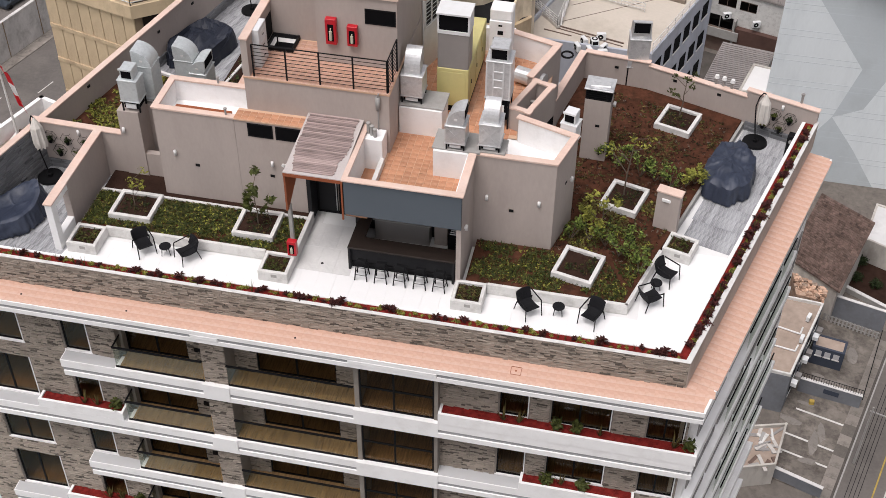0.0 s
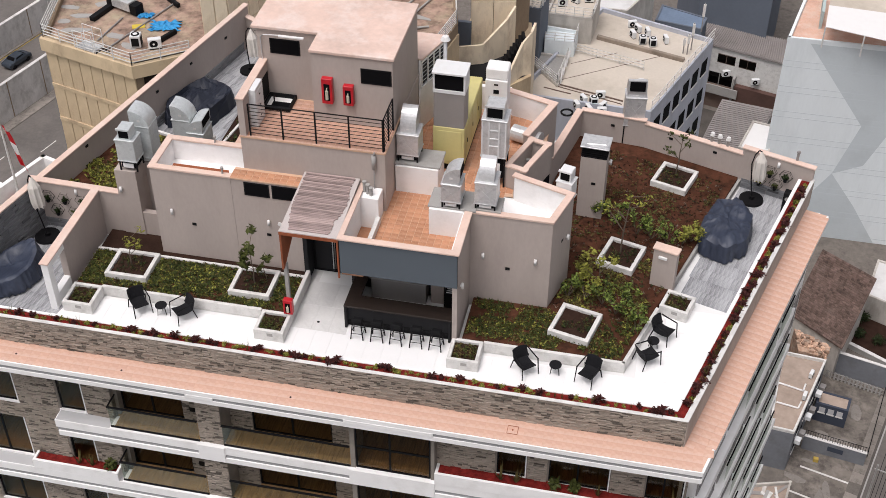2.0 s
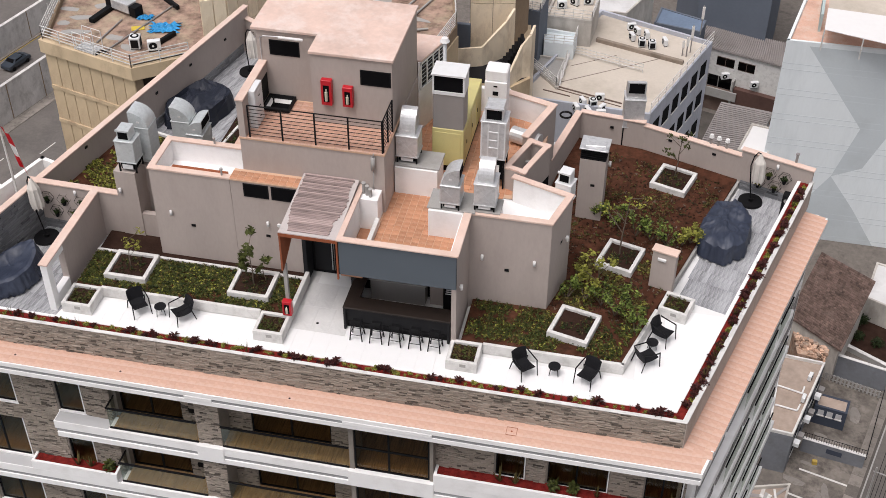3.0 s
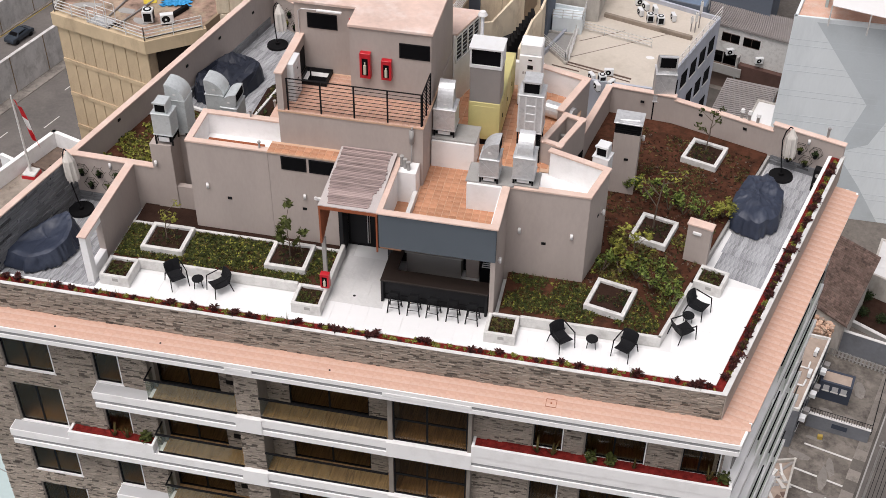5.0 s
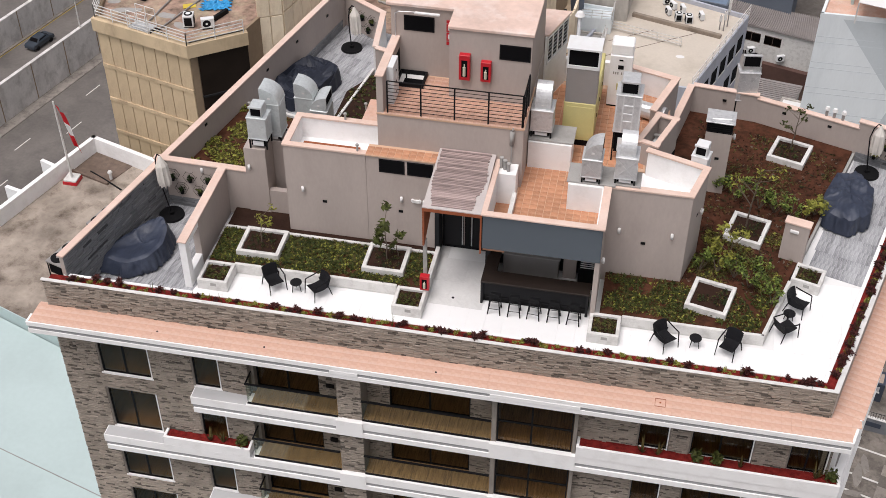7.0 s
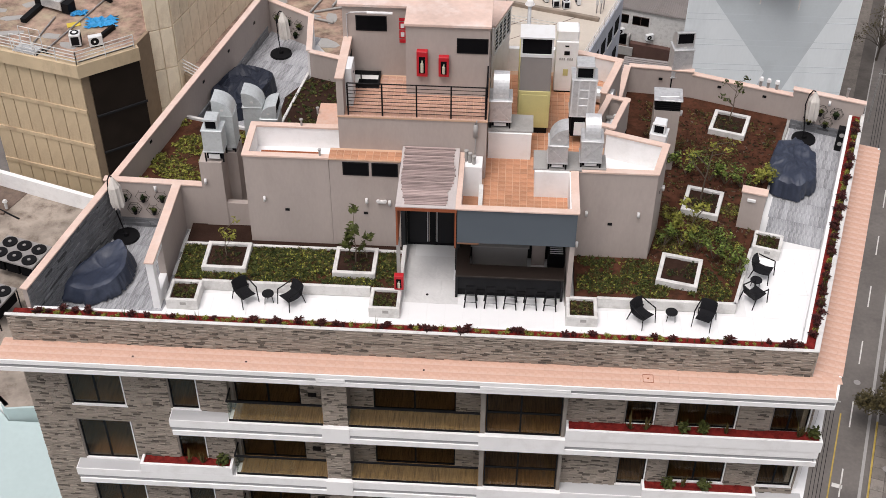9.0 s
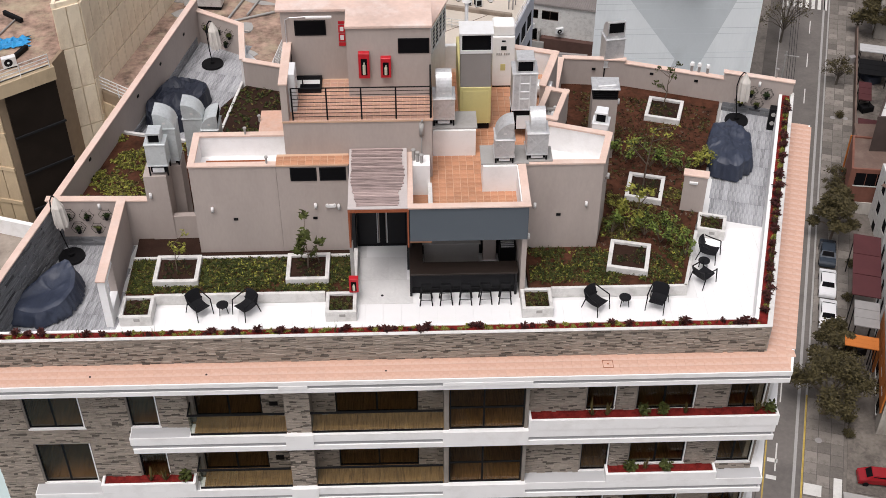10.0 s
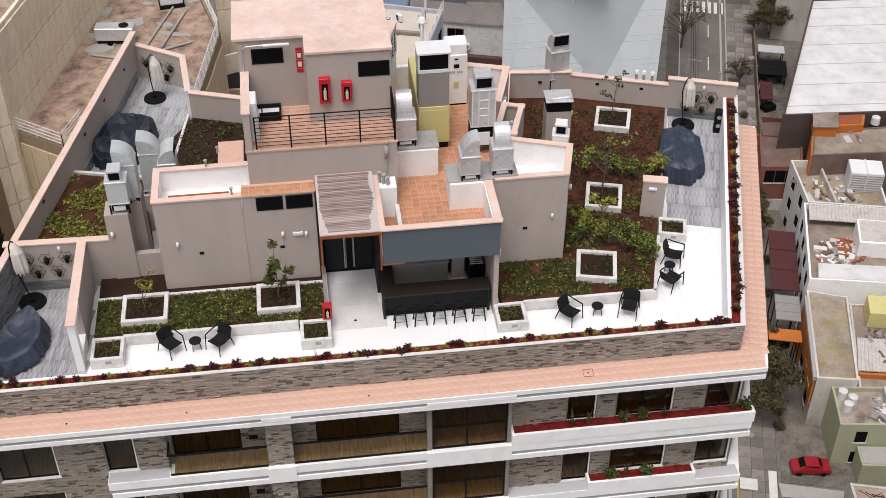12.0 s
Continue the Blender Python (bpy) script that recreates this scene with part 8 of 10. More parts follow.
branchy((-3.35, 6.1, 0.35), 1.5, 0.6, LEAF_YOUNG, 120, 0.085, "small tree with bright yellow-green leaves in the bed", 13, 0.03, 6)


def shrub(at, r, h, leaf, count, size, label, seed):
    rng = random.Random(seed)
    s = thing("shrub", label, "shrub", at, rng.uniform(0, 360), group="shrubs of the large bed")
    wood, leaves = bmesh.new(), bmesh.new()
    for i in range(7):
        a = rng.uniform(0, 6.28)
        k = rng.uniform(0.4, 0.95)
        tip = Vector((math.cos(a) * r * k, math.sin(a) * r * k, h * rng.uniform(0.55, 1.0)))
        tube(wood, (0, 0, 0), tip, 0.014, 5, 0.005)
        leaf_cloud(leaves, tip * 0.95, (r * 0.42, r * 0.42, h * 0.27), count // 7, size, rng, 0.15)
    part("stem", wood, BARK, s)
    part("leaves", leaves, leaf, s)


for i, (x, y, r, h, m) in enumerate((
        (-3.14, 10.0, 0.55, 0.95, LEAF), (-3.7, 10.3, 0.4, 0.8, LEAF), (-2.3, 9.6, 0.45, 0.95, LEAF), (-1.75, 9.45, 0.5, 0.85, LEAF),
        (-1.2, 9.3, 0.45, 0.65, LEAF), (-0.65, 9.35, 0.45, 0.75, LEAF_YOUNG), (-0.35, 9.6, 0.4, 0.8, LEAF_YOUNG),
        (-4.3, 5.7, 0.45, 0.7, LEAF), (-3.7, 5.75, 0.5, 0.9, LEAF_YOUNG), (-3.1, 5.6, 0.55, 0.95, LEAF), (-2.6, 5.2, 0.5, 0.8, LEAF),
        (-2.05, 5.0, 0.42, 0.7, LEAF), (-1.85, 4.5, 0.35, 0.6, LEAF), (-2.2, 6.0, 0.4, 0.6, LEAF), (-4.0, 6.6, 0.4, 0.7, LEAF_YOUNG))):
    shrub((x, y, SOIL_Z - 0.02), r, h, LEAF_SHRUB if m is LEAF else m, 190, 0.072, "leafy green shrub growing in reddish soil" if m is LEAF else "yellow-green leafy shrub growing in reddish soil", 50 + i)


# ---- plants of the flower trough ----
def rosette(leaf, seed, count, length, name, label):
    rng = random.Random(seed)
    p = thing(name, label, "plant", (0, 0, 0), group=name + "s of the flower trough")
    bm = bmesh.new()
    for stem in range(3):
        c = Vector((rng.uniform(-0.1, 0.1), rng.uniform(-0.07, 0.07), rng.uniform(0.05, 0.14)))
        tube(bm, (c.x * 0.4, c.y * 0.4, -0.05), c, 0.012, 5)
        for i in range(count):
            a, up = rng.uniform(0, 6.28), rng.uniform(0.15, 1.1)
            d = Vector((math.cos(a) * math.cos(up), math.sin(a) * math.cos(up), math.sin(up)))
            s = Vector((-math.sin(a), math.cos(a), 0)) * length * 0.16
            k = length * rng.uniform(0.7, 1.15)
            m = c + d * k * 0.55 + Vector((0, 0, 0.02))
            t = c + d * k
            t.z -= k * 0.15
            v = [bm.verts.new(q) for q in (c, m - s, t, m + s)]
            bm.faces.new((v[0], v[1], v[2]))
            bm.faces.new((v[0], v[2], v[3]))
    part("leaves", bm, leaf, p)
    return p


def bush(seed):
    rng = random.Random(seed)
    p = thing("trough_bush", "small yellow-green bush in red mulch", "plant", (0, 0, 0), group="trough_bushes of the flower trough")
    bm = bmesh.new()
    leaf_cloud(bm, (0, 0, 0.08), (0.19, 0.14, 0.12), 70, 0.055, rng, 0.2)
    part("leaves", bm, LEAF_YOUNG, p)
    return p


def grass_tuft(seed):
    rng = random.Random(seed)
    p = thing("trough_grass", "tuft of upright grass blades in red mulch", "plant", (0, 0, 0), group="trough_grasses of the flower trough")
    bm = bmesh.new()
    for i in range(9):
        a = rng.uniform(0, 6.28)
        h = rng.uniform(0.25, 0.5)
        d = Vector((math.cos(a), math.sin(a), 0))
        s = Vector((-d.y, d.x, 0)) * 0.012
        v = [bm.verts.new(q) for q in (-s, s, d * 0.1 + Vector((0, 0, h)))]
        bm.faces.new(v)
    part("blades", bm, LEAF, p)
    return p


rng = random.Random(44)
makers = [rosette(LEAF_RED, 60 + i, 16, 0.2, "trough_rosette", "dark red spiky plant in red mulch") for i in range(3)]
bushes = [bush(70 + i) for i in range(3)]
tufts = [grass_tuft(80 + i) for i in range(2)]
used = set()


def put_plant(x, y, small, large, share):
    k = rng.random()
    src = rng.choice(makers if k < share else bushes if k < 0.87 else tufts)
    m = pose(x, y, 1.1, 0, 0, rng.uniform(0, 360)) @ Matrix.Scale(rng.uniform(small, large), 4)
    if src.name not in used:
        used.add(src.name)
        src.matrix_basis = m
    else:
        copy_thing(src, m)


x = -24.7
while x < -0.3:
    put_plant(x, 0.28 + rng.uniform(-0.07, 0.08), 0.6, 1.1, 0.36)
    x += rng.uniform(0.12, 0.27)
y = 0.7
while y < 12.9:
    put_plant(-0.21 + SLOPE * y + rng.uniform(-0.05, 0.05), y, 0.7, 1.1, 0.42)
    y += rng.uniform(0.065, 0.11)


# ---- terrace furniture ----
def armchair():
    c = thing("armchair", "black woven resin garden armchair on the white terrace", "chair", (0, 0, 0), group="terrace armchairs")
    bm = bmesh.new()
    n = 6
    rows = []
    for i in range(n + 1):
        u = i / n
        yy = -0.29 + 0.56 * u
        z = 0.40 - 0.06 * math.sin(u * math.pi * 0.9)
        rows.append([bm.verts.new((xx, yy, z)) for xx in (-0.24, 0.24)] + [bm.verts.new((xx, yy, z - 0.03)) for xx in (0.24, -0.24)])
    for a, b in zip(rows, rows[1:]):
        for j in range(4):
            bm.faces.new((a[j], a[(j + 1) % 4], b[(j + 1) % 4], b[j]))
    bm.faces.new(rows[0])
    bm.faces.new(list(reversed(rows[-1])))
    part("seat", bm, RATTAN, c)
    bm = bmesh.new()
    rows = []
    for i in range(n + 1):
        xx = -0.27 + 0.54 * i / n
        back = 0.27 - 0.05 * (2 * i / n - 1) ** 2
        rows.append([bm.verts.new(q) for q in ((xx, back, 0.38), (xx, back + 0.12, 0.78 - 0.03 * (2 * i / n - 1) ** 2), (xx, back + 0.15, 0.77 - 0.03 * (2 * i / n - 1) ** 2), (xx, back + 0.03, 0.37))])
    for a, b in zip(rows, rows[1:]):
        for j in range(4):
            bm.faces.new((a[j], a[(j + 1) % 4], b[(j + 1) % 4], b[j]))
    bm.faces.new(rows[0])
    bm.faces.new(list(reversed(rows[-1])))
    part("backrest", bm, RATTAN, c)
    for s in (-1, 1):
        bm = bmesh.new()
        path_tube(bm, [(s * 0.27, 0.3, 0.72), (s * 0.3, 0.1, 0.66), (s * 0.31, -0.28, 0.62)], 0.022, 6)
        part("armrest", bm, BLACK, c)
        for yy, zz, dy in ((-0.29, 0.63, -0.05), (0.24, 0.42, 0.12)):
            bm = bmesh.new()
            tube(bm, (s * 0.29, yy, zz), (s * 0.31, yy + dy, 0.0), 0.022, 6, 0.016)
            part("leg", bm, BLACK, c)
    return c


first = armchair()
spots = ((-5.2, 2.28, 42), (-3.15, 2.3, -24), (-0.95, 4.75, 62), (-1.38, 3.5, 128), (-18.4, 2.42, 42), (-16.85, 2.38, -42))
first.matrix_basis = pose(spots[0][0], spots[0][1], 0.001, 0, 0, spots[0][2])
for x, y, a in spots[1:]:
    copy_thing(first, pose(x, y, 0.001, 0, 0, a))


def side_table():
    t = thing("side_table", "small round black resin side table", "table", (0, 0, 0), group="terrace side tables")
    bm = bmesh.new()
    tube(bm, (0, 0, 0.37), (0, 0, 0.4), 0.2, 20)
    part("tabletop", bm, RATTAN, t)
    for i in range(3):
        a = radians(90 + 120 * i)
        bm = bmesh.new()
        tube(bm, (0.12 * math.cos(a), 0.12 * math.sin(a), 0.37), (0.17 * math.cos(a), 0.17 * math.sin(a), 0.0), 0.018, 6, 0.013)
        part("leg", bm, BLACK, t)
    return t


first = side_table()
first.matrix_basis = pose(-4.23, 2.38, 0.001)
copy_thing(first, pose(-1.25, 4.15, 0.001, 0, 0, 50))
copy_thing(first, pose(-17.62, 2.4, 0.001, 0, 0, 20))


def bar_stool():
    s = thing("bar_stool", "black metal bar stool with a low back at the bar", "stool", (0, 0, 0), group="stools at the bar")
    bm = bmesh.new()
    box(bm, -0.17, 0.17, -0.16, 0.16, 0.68, 0.72)
    soften(bm, 0.015)
    part("seat", bm, BLACK, s)
    bm = bmesh.new()
    box(bm, -0.17, 0.17, -0.19, -0.165, 0.74, 0.92)
    soften(bm, 0.01)
    part("backrest", bm, BLACK, s)
    for x in (-1, 1):
        for y in (-1, 1):
            bm = bmesh.new()
            tube(bm, (x * 0.14, y * 0.13, 0.69), (x * 0.21, y * 0.19, 0.0), 0.022, 6)
            part("leg", bm, BLACK, s)
    bm = bmesh.new()
    ring = [(-0.19, -0.17, 0.24), (0.19, -0.17, 0.24), (0.19, 0.17, 0.24), (-0.19, 0.17, 0.24), (-0.19, -0.17, 0.24)]
    path_tube(bm, ring, 0.011, 5)
    part("footrest", bm, BLACK, s)
    return s


first = bar_stool()
first.matrix_basis = pose(-10.86, 2.74, 0.001)
for i in range(1, 5):
    copy_thing(first, pose(-10.86 + 0.662 * i, 2.74, 0.001, 0, 0, (3, -4, 2, -3)[i - 1]))


def bar():
    b = thing("bar_counter", "dark brown wooden bar counter under the grey fascia", "bar counter", (0, 0, 0))
    bm = bmesh.new()
    quad_prism(bm, [(-11.4, 3.0), (-7.78, 3.0), (-7.78, 3.62), (-10.95, 3.62), (-10.95, 4.95), (-11.4, 4.95)], 0.95, 1.02)
    soften(bm, 0.008)
    part("counter_top", bm, DARKWOOD, b, "dark wooden top")
    bm = bmesh.new()
    box(bm, -11.32, -7.88, 3.17, 3.24, 0.3, 0.945)
    part("front_panel", bm, BARSIDE, b, "dark grey front panel")
    bm = bmesh.new()
    box(bm, -11.32, -7.88, 3.2, 3.3, 0.002, 0.3)
    part("plinth", bm, BLACK, b)
    for x in (-11.4, -7.88):
        bm = bmesh.new()
        box(bm, x, x + 0.08, 3.03, 3.6, 0.002, 0.948)
        soften(bm, 0.006)
        part("side_panel", bm, BARSIDE, b)
    bm = bmesh.new()
    box(bm, -11.36, -11.3, 3.62, 4.93, 0.002, 0.948)
    part("return_panel", bm, BARSIDE, b)
    bm = bmesh.new()
    tube(bm, (-11.3, 3.12, 0.26), (-7.9, 3.12, 0.26), 0.022, 8)
    part("foot_rail", bm, BLACK, b)
    k = thing("back_counter", "dark counter along the bar's rear wall", "counter", (0, 0, 0))
    bm = bmesh.new()
    box(bm, -10.9, -9.0, 4.72, 5.19, 0.002, 0.86)
    part("cabinet", bm, GREYBOX, k, "greyish cabinet front")
    bm = bmesh.new()
    box(bm, -10.95, -8.95, 4.68, 5.195, 0.862, 0.9)
    part("counter_top", bm, CONCRETE, k, "grey counter top")
    c = thing("bar_column", "pale plastered column inside the bar", "column", (-8.65, 4.85, 0.0))
    bm = bmesh.new()
    box(bm, -0.2, 0.25, 0, 0.3, 0.002, 2.62)
    part("shaft", bm, WALL, c)
    g = thing("grill_unit", "steel grill unit in the bar's corner", "grill", (-8.15, 4.4, 0.0))
    bm = bmesh.new()
    box(bm, -0.15, 0.4, 0, 0.7, 0.002, 0.85)
    part("cabinet", bm, BLACK, g)
    for i in range(5):
        bm = bmesh.new()
        tube(bm, (-0.1, 0.1 + 0.1 * i, 0.88), (0.35, 0.1 + 0.1 * i, 0.88), 0.018, 6)
        part("bar", bm, GALV, g)
    s = thing("service_mat", "low dark floor mat behind the bar", "mat", (-10.2, 3.9, 0.0))
    bm = bmesh.new()
    box(bm, 0, 1.9, 0, 0.7, 0.002, 0.02)
    part("mat", bm, CONCRETE, s)


bar()


# ---- entrance, pergola ----
def pergola():
    p = thing("pergola", "weathered slatted wooden pergola with rusty steel edges over the entrance", "pergola", (0, 0, 0))
    x0, x1, y0, y1 = -13.32, -11.42, 2.8, 5.74
    zf, zb = 3.98, 4.2

    def zat(y):
        return zf + (zb - zf) * (y - y0) / (y1 - y0)
    n = 38
    ends = random.Random(17)
    for i in range(n):
        y = y0 + 0.16 + (y1 - y0 - 0.22) * i / (n - 1)
        bm = bmesh.new()
        box(bm, x0 + 0.06 + ends.uniform(0, 0.05) + 0.22 * max(0.0, 1 - (y - y0) / 1.1), x1 - 0.04 - ends.uniform(0, 0.07) - 0.1 * (1 + math.sin(y * 3.7 + 1)) / 2 - 0.22 * max(0.0, 1 - (y - y0) / 1.2), y - 0.031, y + 0.031, zat(y) + 0.03, zat(y) + 0.062)
        part("slat", bm, SLAT, p)
    for xa, xb in ((x0, x0 + 0.62), (x0 + 0.63, x0 + 1.26), (x0 + 1.27, x1)):
        bm = bmesh.new()
        v = []
        for y in (y0, y1):
            v.append([bm.verts.new((x, y, zat(y) + dz)) for x, dz in ((xa, 0.0), (xb, 0.0), (xb, 0.026), (xa, 0.026))])
        for j in range(4):
            bm.faces.new((v[0][j], v[0][(j + 1) % 4], v[1][(j + 1) % 4], v[1][j]))
        bm.faces.new(v[0])
        bm.faces.new(list(reversed(v[1])))
        part("base_board", bm, GREYPAINT, p, "greyed peeling base board")
    bm = bmesh.new()
    box(bm, x0, x1, y0 - 0.02, y0 + 0.1, zf + 0.022, zf + 0.058)
    part("front_board", bm, GREYPAINT, p, "greyed peeling front board")
    bm = bmesh.new()
    box(bm, x0 + 0.95, x0 + 1.02, y0, y1, zf - 0.12, zf + 0.0)
    part("joist", bm, SLAT, p)
    bm = bmesh.new()
    box(bm, x0, x1 + 0.04, y0 - 0.03, y0 + 0.04, zf - 0.1, zf + 0.02)
    part("front_beam", bm, RUST, p, "rusty front beam")
    bm = bmesh.new()
    a = [bm.verts.new((x0, *q)) for q in ((y0, zf), (y0, 2.42), (y0 + 0.12, 2.42), (y1, zb - 0.15), (y1, zb))]
    b = [bm.verts.new((x0 + 0.06, *q)) for q in ((y0, zf), (y0, 2.42), (y0 + 0.12, 2.42), (y1, zb - 0.15), (y1, zb))]
    bm.faces.new(a)
    bm.faces.new(list(reversed(b)))
    for i in range(5):
        j = (i + 1) % 5
        bm.faces.new((a[i], b[i], b[j], a[j]))
    part("side_plate", bm, RUST, p, "rusty tapered side plate")
    bm = bmesh.new()
    box(bm, x1 - 0.02, x1 + 0.03, y0 - 0.02, y0 + 0.05, 2.4, zf - 0.1)
    part("corner_plate", bm, RUST, p)
    bm = bmesh.new()
    box(bm, x0 - 0.02, x0 + 0.1, y0 + 0.18, y0 + 0.3, 0.36, 2.5)
    part("post", bm, CONCRETE, p, "grey steel post")


pergola()


def entrance():
    d = thing("door_1", "dark glazed double entrance door with tall steel handles", "door", (-13.22, 5.7, 0.0), kind="structure")
    w, h = 1.78, 2.35
    bm = bmesh.new()
    box(bm, 0, 0.09, 0, 0.055, 0, h)
    box(bm, w - 0.09, w, 0, 0.055, 0, h)
    box(bm, 0.09, w - 0.09, 0, 0.055, h - 0.09, h)
    box(bm, 0.09, w - 0.09, 0, 0.055, 0, 0.1)
    part("door_frame", bm, BLACK, d)
    for a, b in ((0.09, 0.75), (0.79, 1.0), (1.04, w - 0.09)):
        bm = bmesh.new()
        box(bm, a, b, 0.01, 0.05, 0.1, h - 0.09)
        leaf = part("door_leaf", bm, BARSIDE if b - a > 0.3 else BLACK, d, "dark glass leaf")
        for x in (0.72, 1.05):
            if a < x < b:
                bm = bmesh.new()
                tube(bm, (x, -0.05, 0.2), (x, -0.05, 2.1), 0.018, 8)
                part("door_handle", bm, GALV, leaf, "tall steel handle")
    bm = bmesh.new()
    box(bm, -13.38, -13.24, 5.1, 5.76, 0.0, 3.9)
    fixed("wall_entrance", bm, BARSIDE, "dark pier beside the entrance", "wall")


entrance()


def fire_box(at, w, h, d, label, turn=0.0):
    f = thing("fire_cabinet", label, "fire cabinet", at, turn, group="red fire cabinets")
    bm = bmesh.new()
    box(bm, 0, w, 0, d, 0, h)
    soften(bm, 0.012)
    part("case", bm, RED, f)
    bm = bmesh.new()
    box(bm, w * 0.22, w * 0.78, -0.006, 0.002, h * 0.14, h * 0.8)
    part("window_pane", bm, DARKVOID, f, "dark viewing pane")
    bm = bmesh.new()
    tube(bm, (w * 0.5, -0.02, h * 0.2), (w * 0.5, -0.02, h * 0.55), w * 0.14, 8)
    tube(bm, (w * 0.5, -0.02, h * 0.55), (w * 0.52, -0.02, h * 0.66), w * 0.06, 6)
    part("extinguisher", bm, surface("extinguisher_label", (0.55, 0.53, 0.42), 0.6, 0.3), f, "pale extinguisher behind the pane")


fire_box((-12.94, 6.93, 6.2), 0.36, 0.95, 0.19, "tall red fire hose cabinet on the tower wall")
fire_box((-12.22, 6.93, 6.22), 0.34, 0.74, 0.19, "red fire extinguisher cabinet on the tower wall")
fire_box((-13.42, 2.78, 0.46), 0.31, 0.6, 0.2, "red fire extinguisher cabinet on the pergola post")


# ---- tower: railing, windows, signs, lamp ----
def railing(p, q, z, posts, label):
    r = thing("railing", label, "railing", (0, 0, 0))
    p, q = Vector((*p, z)), Vector((*q, z))
    for i in range(posts + 1):
        a = p.lerp(q, i / posts)
        bm = bmesh.new()
        box(bm, a.x - 0.025, a.x + 0.025, a.y - 0.02, a.y + 0.02, z - 0.05, z + 1.2)
        part("post", bm, BLACK, r)
    for k in range(9):
        bm = bmesh.new()
        h = Vector((0, 0, 0.1 + 0.1375 * k))
        tube(bm, p + h, q + h, 0.022 if k == 8 else 0.011, 6)
        part("rail", bm, BLACK, r)


railing((-15.1, 5.8), (-10.62, 5.8), 5.4, 4, "black steel balcony railing with horizontal bars")
railing((-10.6, 5.85), (-10.6, 7.08), 5.4, 2, "short black steel return railing")
window("window_tower_right", -11.64, -10.62, 7.04, 7.6, 7.1, "dark strip window of the upper room", split=0, trim=False, pane=PANE_DARK)
window("window_tower_left", -15.06, -14.02, 7.08, 7.65, 8.23, "dark strip window of the upper room", split=0, trim=False, pane=PANE_DARK)
window("window_strip", -15.3, -14.42, 3.36, 3.9, 5.16, "dark strip window pane in a black frame", split=0, trim=False, pane=PANE_DARK)
window("window_strip", -14.33, -13.45, 3.36, 3.9, 5.16, "dark strip window pane in a black frame", split=0, trim=False, pane=PANE_DARK)
bm = bmesh.new()
box(bm, -11.6, -10.66, 7.105, 7.117, 7.08, 7.56)
box(bm, -15.02, -14.06, 8.235, 8.247, 7.12, 7.61)
box(bm, -15.26, -14.46, 5.165, 5.177, 3.4, 3.86)
box(bm, -14.29, -13.49, 5.165, 5.177, 3.4, 3.86)
fixed("backing_windows", bm, DARKVOID, "dark rooms behind the strip windows", "backing")
s = thing("fire_sign", "red and white fire equipment signs on the tower wall", "sign", (-13.5, 8.225, 6.67))
for z0, z1 in ((0.0, 0.13), (0.17, 0.47), (0.51, 0.79), (0.83, 0.94)):
    bm = bmesh.new()
    box(bm, -0.11, 0.11, 0.0, 0.015, z0, z1)
    plate = part("sign_plate", bm, RED, s)
    if z1 - z0 > 0.2:
        bm = bmesh.new()
        box(bm, -0.06, 0.06, -0.006, 0.004, z0 + 0.06, z1 - 0.06)
        part("sign_symbol", bm, PAPER, plate, "white symbol bars")
l = thing("wall_tube_lamp", "white tube lamp on a bent conduit", "lamp", (0, 0, 0))
bm = bmesh.new()
path_tube(bm, [(-15.35, 8.2, 5.9), (-15.35, 8.2, 7.7), (-15.2, 8.1, 7.84), (-14.6, 8.05, 7.9)], 0.018, 6)
part("conduit", bm, GALV, l)
bm = bmesh.new()
box(bm, -14.65, -13.8, 7.98, 8.08, 7.86, 7.92)
soften(bm, 0.01)
part("tube_cover", bm, PAPER, l)
# roof hatch
r = thing("roof_hatch", "open roof hatch with black rim, white shaft and raised dark lid", "hatch", (-15.2, 7.38, 5.36))
for x0, x1, y0, y1 in ((0, 0.95, 0, 0.06), (0, 0.95, 0.78, 0.84), (0, 0.06, 0.06, 0.78), (0.89, 0.95, 0.06, 0.78)):
    bm = bmesh.new()
    box(bm, x0, x1, y0, y1, 0, 0.17)
    part("rim", bm, BLACK, r, "black rim")
bm = bmesh.new()
box(bm, 0.06, 0.89, 0.06, 0.78, 0.0, 0.03)
part("shaft_wall", bm, PAPER, r, "white shaft lining")
bm = bmesh.new()
box(bm, 0.22, 0.89, 0.06, 0.5, 0.03, 0.05)
part("opening", bm, DARKVOID, r, "dark opening")
bm = bmesh.new()
box(bm, 0.3, 0.34, 0.3, 0.34, 0.03, 0.42)
part("ladder_rail", bm, BLACK, r)
bm = bmesh.new()
box(bm, -0.08, -0.02, 0.0, 0.84, 0.17, 1.02)
part("lid", bm, BLACK, r, "dark raised lid")
c = thing("meter_cabinet", "white metal cabinet with drawers on the balcony", "cabinet", (-15.2, 6.3, 5.36))
bm = bmesh.new()
box(bm, -0.22, 0.2, 0.0, 0.75, 0, 1.45)
soften(bm, 0.01)
part("body", bm, ENAMEL, c)
for z in (0.15, 0.55, 0.95):
    bm = bmesh.new()
    box(bm, 0.2, 0.212, 0.05, 0.7, z, z + 0.34)
    drawer = part("drawer", bm, ENAMEL, c)
    bm = bmesh.new()
    box(bm, 0.212, 0.225, 0.32, 0.42, z + 0.15, z + 0.18)
    part("handle", bm, BLACK, drawer)
c = thing("wall_cylinder", "grey steel cylinder clamped to the tower wall", "cylinder", (-10.92, 5.68, 4.75))
bm = bmesh.new()
tube(bm, (0, 0, 0), (0, 0, 0.5), 0.075, 10)
